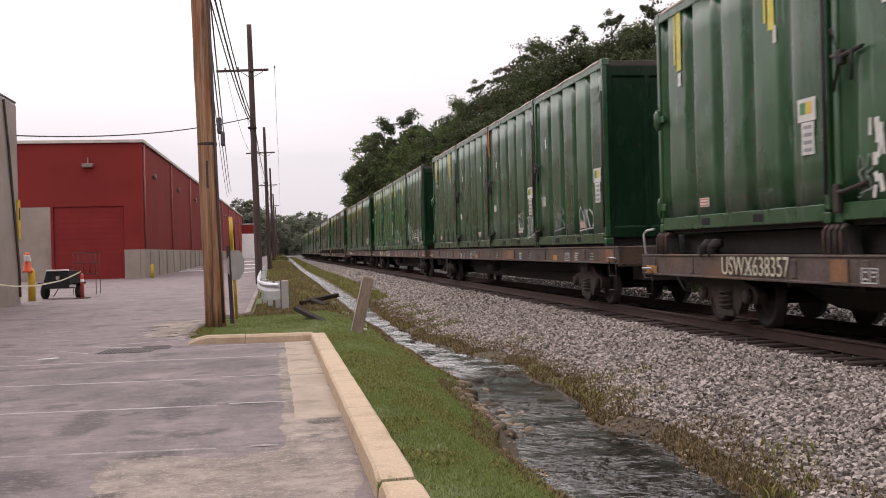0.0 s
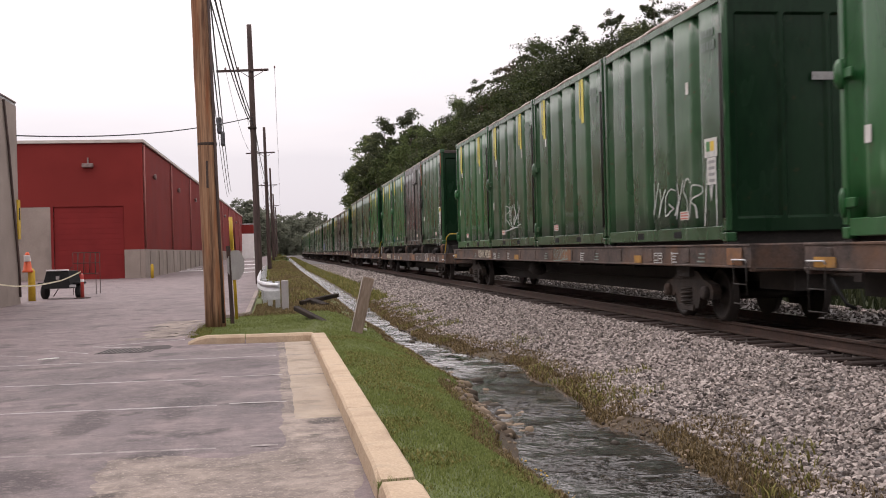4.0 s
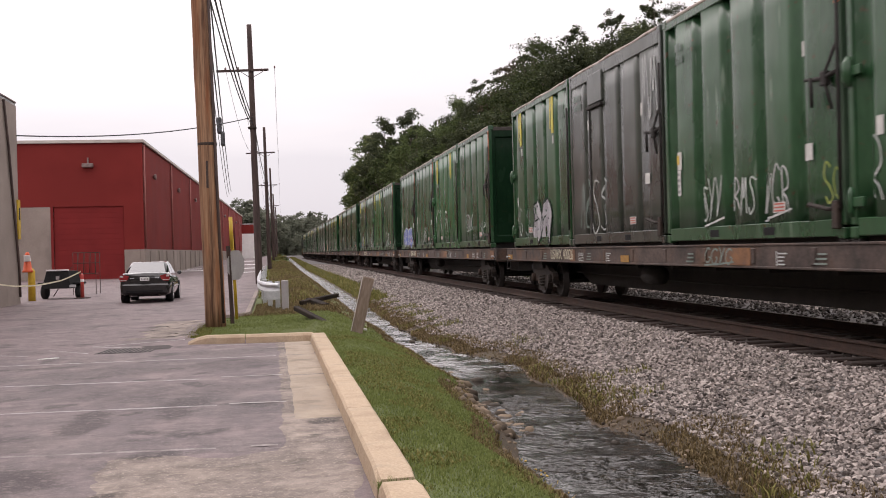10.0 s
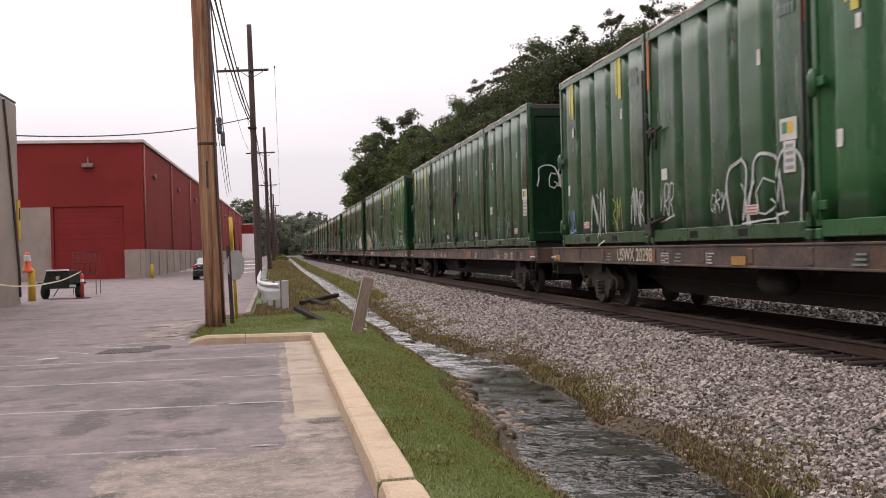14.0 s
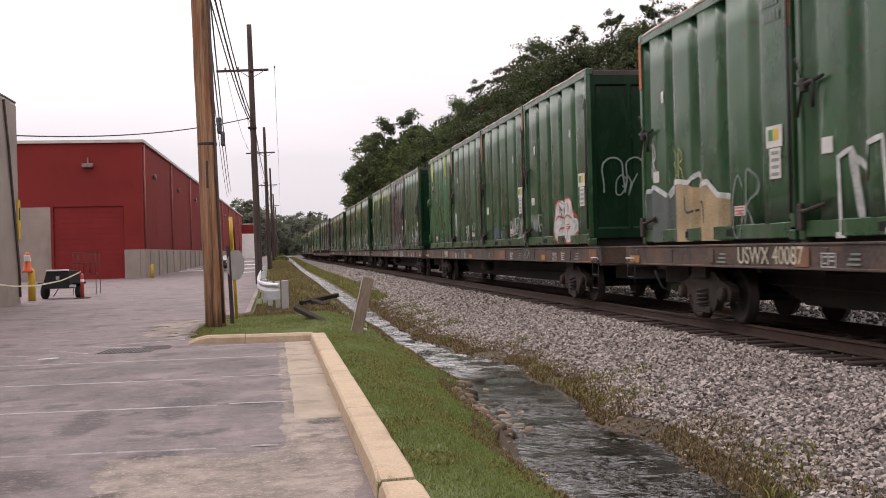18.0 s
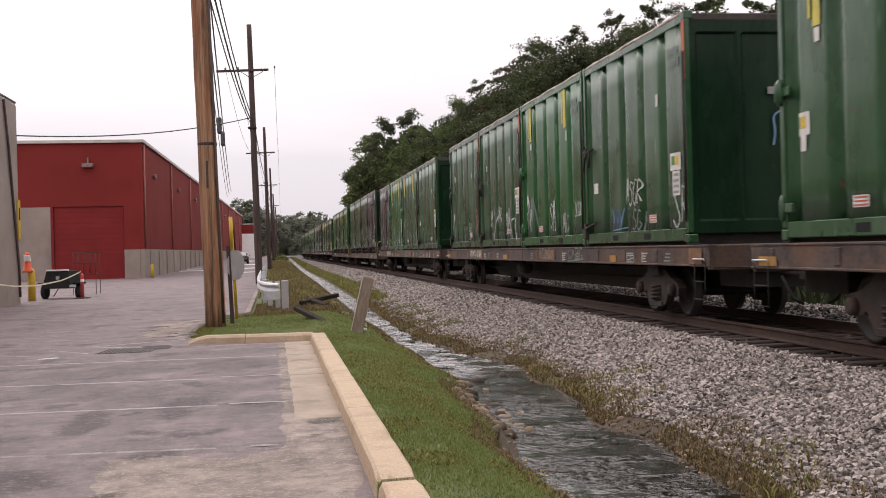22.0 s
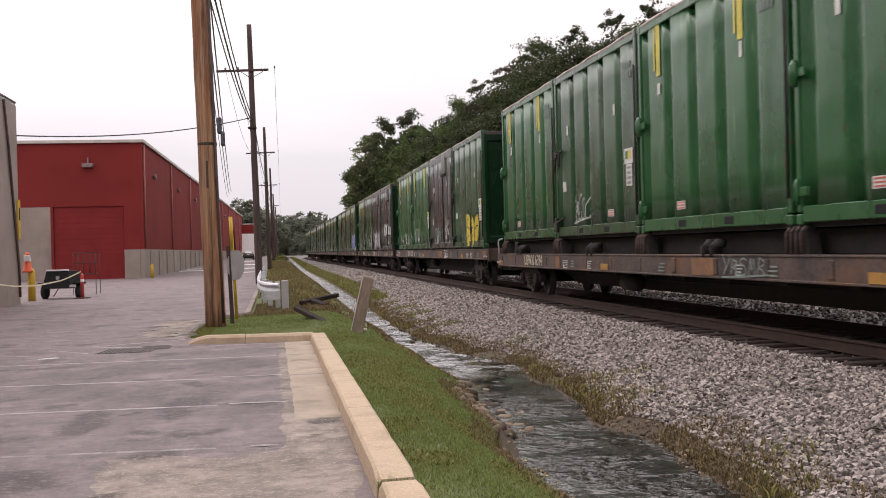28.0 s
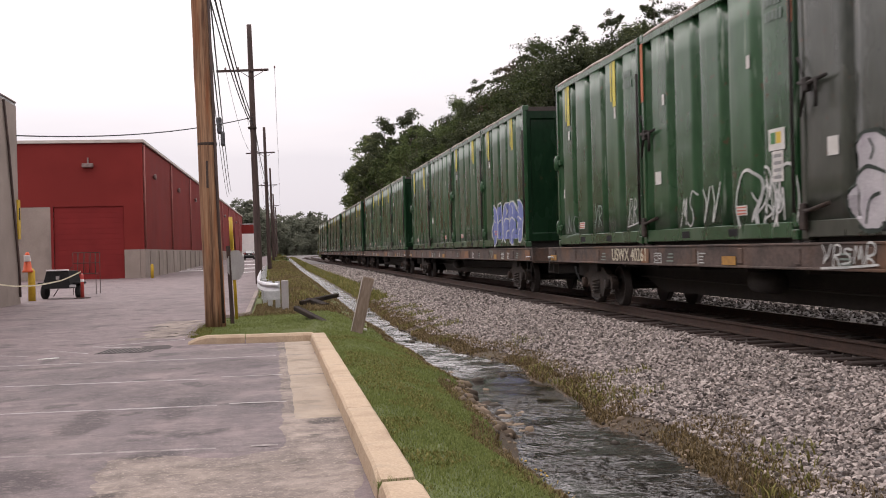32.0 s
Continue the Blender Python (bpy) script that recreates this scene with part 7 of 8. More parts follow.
def scatter_pebbles(name, pts, sizes, material, label, category):
    """One joined mesh of water-worn stones."""
    n, g = len(pts), (1 + 5 ** 0.5) / 2
    base = np.array([(-1, g, 0), (1, g, 0), (-1, -g, 0), (1, -g, 0), (0, -1, g), (0, 1, g), (0, -1, -g), (0, 1, -g), (g, 0, -1), (g, 0, 1), (-g, 0, -1), (-g, 0, 1)], np.float32) / 1.9
    faces = np.array([(0, 11, 5), (0, 5, 1), (0, 1, 7), (0, 7, 10), (0, 10, 11), (1, 5, 9), (5, 11, 4), (11, 10, 2), (10, 7, 6), (7, 1, 8),
                      (3, 9, 4), (3, 4, 2), (3, 2, 6), (3, 6, 8), (3, 8, 9), (4, 9, 5), (2, 4, 11), (6, 2, 10), (8, 6, 7), (9, 8, 1)], np.int32)
    v = base[None] * np.random.uniform(0.82, 1.15, (n, 12, 1)) * np.random.uniform(0.7, 1.35, (n, 1, 3))
    v[:, :, 2] *= 0.7
    a = np.random.uniform(0, 2 * np.pi, n)[:, None]
    x, y = v[:, :, 0].copy(), v[:, :, 1].copy()
    v[:, :, 0], v[:, :, 1] = x * np.cos(a) - y * np.sin(a), x * np.sin(a) + y * np.cos(a)
    v = v * np.asarray(sizes)[:, None, None] + np.asarray(pts)[:, None, :]
    f = faces[None] + (np.arange(n) * 12)[:, None, None]
    return tagged(new(name, fast_mesh(name, v.reshape(-1, 3), f.reshape(-1, 3), material, True)), label, category, kind="stuff")


def slope_points(n, y0, y1, left, right):
    out = []
    while len(out) < n:
        y = random.uniform(y0, y1)
        a, b = left(y), right(y)
        x = random.uniform(a, b)
        out.append((x, y, ground_z(x, y)))
    return out


pts, sizes = [], []
for n, y0, y1, s0, s1 in ((27000, 4.5, 15, 0.016, 0.042), (27000, 15, 30, 0.020, 0.044), (16000, 30, 60, 0.03, 0.06), (9000, 60, 130, 0.05, 0.10)):
    q = slope_points(n, y0, y1, lambda y: creek_x(y) + creek_w(y) + 0.30 + 0.25 * noise.noise(Vector((y * 0.8, 3, 0))), lambda y: 6.72)
    pts += [(x, y, z + random.uniform(-0.01, 0.025)) for x, y, z in q]
    sizes += [random.uniform(s0, s1) for _ in q]
scatter_stones("ballast", pts, sizes, M["stone"], "crushed pale grey ballast stones on the track bed", "ballast")
pts = [(x, y, z + random.uniform(-0.02, 0.03)) for x, y, z in slope_points(5000, 4, 50, lambda y: 6.6, lambda y: 9.3)]
pts += [(x, y, z + random.uniform(0, 0.05)) for x, y, z in slope_points(3500, 4, 60, lambda y: 9.3, lambda y: 10.2)]
far_pts = [(x, y, z + random.uniform(0, 0.05)) for x, y, z in slope_points(4500, 6, 70, lambda y: 10.0, lambda y: 11.6)]
scatter_stones("ballast", far_pts, [random.uniform(0.03, 0.06) for _ in far_pts], M["stone"], "pale ballast stones on the far shoulder", "ballast")
scatter_stones("ballast", pts, [random.uniform(0.03, 0.06) for _ in pts], M["stone_dark"], "ballast stones between and beyond the ties, darkened for the train's shade", "ballast")
pts = slope_points(420, 5, 24, lambda y: creek_x(y) - creek_w(y) - 0.25, lambda y: creek_x(y) - creek_w(y) + 0.12)
pts += slope_points(2600, 5, 30, lambda y: creek_x(y) + creek_w(y) - 0.08, lambda y: creek_x(y) + creek_w(y) + 0.55)
pts += slope_points(30, 5, 26, lambda y: creek_x(y) - 0.4, lambda y: creek_x(y) + 0.4)
heap = [(2.50 + random.gauss(0, 0.17), random.gauss(13.1, 0.85)) for _ in range(150)] + [(2.66 + random.gauss(0, 0.14), random.gauss(15.8, 1.1)) for _ in range(60)]
heap = [(x, y, max(ground_z(x, y), creek_z(y) - 0.04) + 0.005) for x, y in heap]
scatter_pebbles("bank_stones", heap, [0.022 + 0.075 * random.random() ** 1.8 for _ in heap], M["bank_stone"], "heap of pale brown stones on the creek's bank", "stones")
wet = [(3.0, 16.9, 0.10), (2.9, 24.2, 0.07), (3.05, 24.9, 0.08), (3.5, 17.4, 0.09), (2.75, 14.3, 0.07), (2.7, 12.0, 0.06), (3.4, 11.2, 0.05)]
scatter_pebbles("wet_stones", [(x, y, creek_z(y)) for x, y, _ in wet], [k for _, _, k in wet], M["bed"], "dark wet stones standing in the creek", "stones")
scatter_pebbles("creek_stones", pts, [0.008 + 0.034 * random.random() ** 2.5 for _ in pts], M["bank_stone"], "brown rounded stones along the creek's edge", "stones")


def scatter_blades(name, pts, h0, h1, w, material, label, category, spread=0.5):
    """One joined mesh of grass blades: two triangles to a blade, bent over."""
    p = np.asarray(pts, np.float32)
    n = len(p)
    a = np.random.uniform(0, 2 * np.pi, n)
    h = np.random.uniform(h0, h1, n)
    lean = np.random.uniform(0.1, spread, n) * h
    dx, dy = np.cos(a), np.sin(a)
    ww = w * np.random.uniform(0.6, 1.3, n)
    b0 = p + np.stack([-dy * ww, dx * ww, 0 * h - 0.01], 1)
    b1 = p + np.stack([dy * ww, -dx * ww, 0 * h - 0.01], 1)
    m = p + np.stack([dx * lean * 0.35, dy * lean * 0.35, h * 0.6], 1)
    m0 = m + np.stack([-dy * ww * 0.7, dx * ww * 0.7, 0 * h], 1)
    m1 = m + np.stack([dy * ww * 0.7, -dx * ww * 0.7, 0 * h], 1)
    t = p + np.stack([dx * lean, dy * lean, h * 0.95], 1)
    v = np.stack([b0, b1, m1, m0, t], 1)
    k = (np.arange(n) * 5)[:, None]
    f = np.concatenate([k + np.array([[0, 1, 2]]), k + np.array([[0, 2, 3]]), k + np.array([[3, 2, 4]])])
    return tagged(new(name, fast_mesh(name, v.reshape(-1, 3), f, material)), label, category, kind="stuff")


def bank_l(y):
    return creek_x(y) - creek_w(y)


def bank_r(y):
    return creek_x(y) + creek_w(y)


def keep(pts, sx, sy, k, limit):
    return [q for q in pts if noise.noise(Vector((q[0] * sx, q[1] * sy, k))) > limit]


lawn = slope_points(50000, 4.5, 16, lambda y: 0.89, lambda y: bank_l(y) - 0.22)
lawn += slope_points(70000, 16, 31.5, lambda y: 0.89 if y < 20.5 else island_edge(y) + 0.12, lambda y: bank_l(y) - 0.4 if y < 25 else 1.75)
scatter_blades("lawn_grass", keep(lawn, 1.5, 1.5, 0, -1.0), 0.010, 0.032, 0.005, M["blade"], "short green mown grass beside the kerb", "grass", 0.8)
scatter_blades("verge_weeds", keep(slope_points(26000, 4.5, 20, lambda y: 0.88, lambda y: bank_l(y) - 0.15), 1.1, 0.9, 5, 0.05), 0.012, 0.04, 0.010, M["weed"], "low broad-leaved weeds on the bank", "weeds", 1.3)
scatter_blades("bank_weeds", keep(slope_points(12000, 4.5, 30, lambda y: bank_l(y) - 0.45, lambda y: bank_l(y) - 0.05), 1, 1.3, 9, -0.1), 0.02, 0.07, 0.007, M["dry_blade"], "dry brown weeds along the creek's bank", "weeds", 1.2)
scatter_blades("bank_weeds", keep(slope_points(46000, 4.5, 45, lambda y: bank_r(y), lambda y: bank_r(y) + 0.55 + 0.6 * max(0, noise.noise(Vector((y * 0.6, 1, 2))))), 0.9, 0.8, 13, -0.28), 0.015, 0.075, 0.007, M["dry_blade"], "dry tan weeds between the creek and the ballast", "weeds", 1.4)
scatter_blades("bank_weeds", keep(slope_points(15000, 6, 60, lambda y: bank_r(y), lambda y: bank_r(y) + 1.2), 0.9, 0.7, 21, 0.15), 0.03, 0.12, 0.010, M["weed"], "green weeds at the foot of the ballast", "weeds", 1.4)
scatter_blades("verge_weeds", slope_points(30000, 28.5, 150, lambda y: -0.3 if y > 33 else 0.8, lambda y: bank_l(y) - 0.75), 0.04, 0.15, 0.014, M["dry_blade"], "dry brown grass on the verge beyond the rail", "weeds", 1.0)
scatter_blades("verge_weeds", slope_points(9000, 29.5, 36, lambda y: island_edge(y) + 0.15, lambda y: 1.5), 0.02, 0.09, 0.008, M["dry_blade"], "brown weeds at the rail's foot", "weeds", 1.1)
scatter_blades("verge_weeds", slope_points(14000, 24, 150, lambda y: bank_l(y) - 0.8, lambda y: bank_l(y) - 0.08), 0.02, 0.06, 0.012, M["dry_blade"], "low brown grass at the water's edge", "weeds", 1.2)
scatter_blades("verge_weeds", keep(slope_points(26000, 34, 230, lambda y: max(-0.55, island_edge(y) + 0.1), lambda y: bank_l(y) - 0.7), 0.6, 0.2, 3, -0.1), 0.04, 0.16, 0.018, M["weed"], "green weeds on the verge", "weeds", 1.0)
scatter_blades("bank_weeds", slope_points(24000, 40, 240, lambda y: bank_r(y) + 0.05, lambda y: bank_r(y) + 0.9), 0.06, 0.25, 0.018, M["weed"], "weeds along the far creek bank", "weeds", 1.0)
scatter_blades("bank_weeds", slope_points(5000, 5, 24, bank_r, lambda y: bank_r(y) + 0.75), 0.012, 0.04, 0.007, M["dry_blade"], "thin dry weeds among the bank's stones", "weeds", 1.5)
scatter_blades("grass_tufts", slope_points(2600, 20.9, 27.0, lambda y: island_edge(y) - 0.10, lambda y: island_edge(y) + 0.35), 0.015, 0.05, 0.006, M["weed"], "ragged dry grass at the island's tip", "grass")
# leaf_dark here paints the shade beneath the wood into the undergrowth
scatter_blades("wood_edge_weeds", slope_points(12000, 10, 120, lambda y: 11.6, lambda y: 15.5), 0.2, 0.9, 0.04, M["leaf_dark"], "undergrowth at the edge of the wood, darkened for the shade below the trees", "undergrowth", 0.8)
scatter_blades("grass_tufts", [(random.uniform(0.62, 0.90), random.gauss(7.145, 0.025), 0.05) for _ in range(260)], 0.03, 0.11, 0.004, M["blade"], "grass growing in the broken kerb joint", "grass", 0.9)
flowers = slope_points(26, 6, 9.5, lambda y: bank_l(y) - 0.35, lambda y: bank_l(y) - 0.05)
scatter_stones("yellow_flowers", [(x, y, z + 0.09) for x, y, z in flowers], [random.uniform(0.008, 0.015) for _ in flowers], M["yellow"], "tiny yellow flowers on the bank", "flowers")


# ---------------------------------------------------------------- trees
def leaf_quads(r, p, up, size, slim=0.7):
    """Leaves at the points p, turned every way but more often upwards."""
    e1 = r.normal(size=p.shape)
    e1[:, 2] *= 0.6
    e1 /= np.linalg.norm(e1, axis=1)[:, None]
    e2 = np.cross(e1, up + 0.5 * r.normal(size=p.shape))
    e2 /= np.linalg.norm(e2, axis=1)[:, None] + 1e-6
    s = size * r.uniform(0.55, 1.3, len(p))[:, None]
    v = np.stack([p - e1 * s, p - e2 * s * slim, p + e1 * s, p + e2 * s * slim], 1)
    return v.reshape(-1, 3), np.arange(len(p) * 4).reshape(-1, 4)


def crown_mesh(name, seed, height, radius, base, leaves, size, material, clusters=30, narrow=0.0, lump=(0.15, 0.38)):
    """Boughs in a rough ball, each a heap of leafy clumps with gaps between them."""
    r = np.random.RandomState(seed)
    c = []
    while len(c) < clusters:
        u = r.uniform(-1, 1, 3)
        q = np.linalg.norm(u)
        if 0.35 < q < 1:
            taper = 1 - narrow * max(0, u[2])
            c.append((u[0] * radius * taper, u[1] * radius * taper, base + (height - base) * (0.5 + 0.5 * u[2]) * 0.93))
    c = np.array(c)
    c[0] = (0, 0, height - 0.6)
    subs = 9
    cr = radius * r.uniform(lump[0], lump[1], clusters)
    d = r.normal(size=(clusters, subs, 3))
    d[:, :, 2] = np.abs(d[:, :, 2]) * 0.8 - 0.25
    d /= np.linalg.norm(d, axis=2)[:, :, None]
    clump = (c[:, None] + d * cr[:, None, None] * r.uniform(0.55, 1.0, (clusters, subs, 1))).reshape(-1, 3)
    per = max(3, leaves // len(clump))
    spread = np.repeat(np.repeat(cr, subs) * r.uniform(0.34, 0.62, len(clump)), per)
    g = r.normal(size=(len(spread), 3))
    g /= np.linalg.norm(g, axis=1)[:, None]
    p = np.repeat(clump, per, 0) + g * (spread * r.uniform(0.35, 1.12, len(spread)))[:, None] * np.array([1, 1, 0.75])
    v, f = leaf_quads(r, p, g + np.array([0, 0, 0.5]), size)
    return fast_mesh(name, v, f, material), c


def pine_mesh(name, seed, height, base, reach, material):
    """A pine's crown: level boughs round the stem, each ending in flat sprays of needles."""
    r = np.random.RandomState(seed)
    tips, pts = [], []
    z = base
    while z < height:
        k = (z - base) / (height - base)
        for _ in range(3):
            a = r.uniform(0, 2 * np.pi)
            ln = reach * (1.05 - 0.8 * k ** 1.6) * r.uniform(0.45, 1.15)
            lift = r.uniform(0.15, 0.5)
            tips.append(np.array([np.cos(a) * ln, np.sin(a) * ln, z + lift * ln]))
            for q in np.arange(0.45, 1.01, 0.09):
                m = np.array([np.cos(a) * ln * q, np.sin(a) * ln * q, z + lift * ln * q]) + r.normal(size=3) * (0.2, 0.2, 0.12)
                pts.append(m + r.normal(size=(44, 3)) * np.array([0.25, 0.25, 0.07]))
        z += r.uniform(0.7, 1.05)
    p = np.concatenate(pts)
    v, f = leaf_quads(r, p, np.tile(np.array([0, 0, 1.0]), (len(p), 1)), 0.085, 0.28)
    return fast_mesh(name, v, f, material), np.array(tips)


def trunk_mesh(seed, height, c):
    rng = random.Random(seed)
    b = MB()
    pts = [(0.12 * rng.uniform(-1, 1) * i, 0.12 * rng.uniform(-1, 1) * i, height * 0.85 * i / 6 - 0.3) for i in range(7)]
    b.tube(pts, [0.022 * height * (1 - 0.13 * i) for i in range(7)], 8)
    for q in c[::2]:
        k = min(5, max(1, int(q[2] / height * 6) - 1))
        a = Vector(pts[k])
        m = a.lerp(Vector(q), 0.55) + Vector((0, 0, -0.3))
        b.tube([a, m, Vector(q)], [0.008 * height, 0.005 * height, 0.02], 5)
    return b.mesh("trunk", M["bark"])


KINDS = []
for k, (h, r, base, mat, cl, nar, lv) in enumerate(((15, 3.6, 2.0, "leaf", 34, 0.3, 7000), (17, 3.3, 3.0, "leaf_light", 30, 0.2, 6500), (14, 3.2, 1.5, "leaf", 30, 0.45, 6500),
                                                    (16, 4.0, 2.5, "leaf", 38, 0.15, 7500), (15, 3.4, 2.0, "leaf_dark", 32, 0.5, 6500), (13, 2.2, 6.0, "leaf_rust", 16, 0.2, 4200))):
    me, c = crown_mesh("crown", 40 + k, h, r, base, int(lv * 2.8), 0.125 if mat != "leaf_rust" else 0.075, M[mat], cl + 22, nar)
    KINDS.append((h, me, trunk_mesh(70 + k, h, c)))
NEAR = []
for k, (h, r, base, mat, nar) in enumerate(((15, 3.5, 1.5, "leaf", 0.3), (15, 3.3, 2.0, "leaf_dark", 0.45), (15, 3.6, 1.5, "leaf_light", 0.25))):
    me, c = crown_mesh("crown", 140 + k, h, r, base, 42000, 0.085, M[mat], 70, nar)
    NEAR.append((h, me, trunk_mesh(150 + k, h, c)))
PINE = []
for k in range(2):
    me, c = pine_mesh("crown", 170 + k, 16, 5.0, 3.9, M["leaf_dark"])
    PINE.append((16, me, trunk_mesh(175 + k, 17.5, c)))
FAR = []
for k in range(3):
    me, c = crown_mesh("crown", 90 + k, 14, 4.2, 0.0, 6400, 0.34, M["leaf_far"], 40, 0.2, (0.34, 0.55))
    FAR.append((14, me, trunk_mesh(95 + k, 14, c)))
SHRUB = []
for k in range(2):
    me, c = crown_mesh("foliage", 110 + k, 2.6, 1.5, 0.0, 1700, 0.13, M["leaf_light" if k else "weed"], 16, 0.2)
    SHRUB.append((2.6, me, trunk_mesh(115 + k, 2.6, c)))


def plant_tree(kind, x, y, h, label, name="tree", category="tree", group="trees beside the track"):
    base_h, crown, trunk = kind
    k = h / base_h
    t = thing(name, Matrix.LocRotScale((x, y, ground_z(x, y) - 0.1), Euler((0, 0, random.uniform(0, 6.28))), (k * random.uniform(0.9, 1.15), k * random.uniform(0.9, 1.15), k)), label, category, group)
    part("trunk", trunk, None, t)
    part("crown", crown, None, t)
    return t


def row_height(y):
    for (a, ha), (b, hb) in (((0, 9.4), (44, 11.4)), ((44, 11.4), (60, 12.9)), ((60, 12.9), (80, 13.8)), ((80, 13.8), (130, 15.2)), ((130, 15.2), (142, 18.0)), ((142, 18.0), (164, 20.2)), ((164, 20.2), (172, 13)), ((172, 13), (190, 9)), ((190, 9), (600, 8.5))):
        if y <= b:
            return ha + (hb - ha) * (y - a) / (b - a)
    return 12


LEAFY = "leafy green deciduous tree behind the railway track"
y = 14.0
while y < 262:
    x = 17.2 - 3.4 * smooth01(60, 180, y) + random.uniform(-0.6, 0.8) + track_shift(y)
    h = row_height(y) * random.uniform(0.80, 1.02)
    near = 44 < y < 105
    if near:
        h = row_height(y) * random.uniform(0.95, 1.06)
    kinds = NEAR if near else (KINDS[:5] if y < 150 else KINDS[:2])
    plant_tree(kinds[random.randrange(len(kinds))], x, y, h, LEAFY)
    if y > 44:
        plant_tree(kinds[random.randrange(len(kinds))], x + random.uniform(3.5, 6), y + random.uniform(-2, 2), h * random.uniform(0.98, 1.06), LEAFY)
    if random.random() < 0.6:
        plant_tree(SHRUB[random.randrange(2)], x - random.uniform(2.0, 3.2), y + random.uniform(-2, 2), random.uniform(1.8, 3.4), "low green shrub at the wood's edge", "shrub", "shrub", "shrubs beside the track")
    y += random.uniform(4.2, 6.2)
plant_tree(PINE[0], 18.0, 74.2, 15.3, "tall dark pine with level boughs above the wood")
plant_tree(PINE[1], 18.6, 51.0, 12.0, "tall dark pine with level boughs above the wood")
plant_tree(PINE[1], 19.0, 33.5, 11.6, "tall dark pine with level boughs above the wood")
plant_tree(KINDS[5], 18.0, 81.5, 15.0, "thin tree with rusty reddish leaves above the wood")
plant_tree(KINDS[5], 15.6, 150.0, 14.0, "thin tree with rusty reddish leaves above the wood")
FARL = "distant tree with haze put into its pale leaf colour"
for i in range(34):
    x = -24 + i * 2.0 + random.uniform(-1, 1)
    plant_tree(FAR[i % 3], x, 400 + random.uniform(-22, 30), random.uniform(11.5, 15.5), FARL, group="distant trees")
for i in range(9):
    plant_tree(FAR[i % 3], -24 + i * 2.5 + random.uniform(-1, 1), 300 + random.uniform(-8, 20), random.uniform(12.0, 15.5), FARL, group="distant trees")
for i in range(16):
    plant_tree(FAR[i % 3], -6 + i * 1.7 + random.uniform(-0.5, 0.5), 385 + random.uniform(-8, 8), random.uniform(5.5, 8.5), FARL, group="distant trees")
for i in range(26):
    yy = random.uniform(150, 330)
    plant_tree(SHRUB[i % 2], random.uniform(0.2, 2.0), yy, random.uniform(0.3, 0.7), "scrubby bush beside the creek", "shrub", "shrub", "bushes along the creek")
# woods round the rest of the place, behind the camera
for i in range(16):
    plant_tree(FAR[i % 3], -60 + i * 8, -90 + random.uniform(-8, 8), random.uniform(11, 14), FARL, group="distant trees")


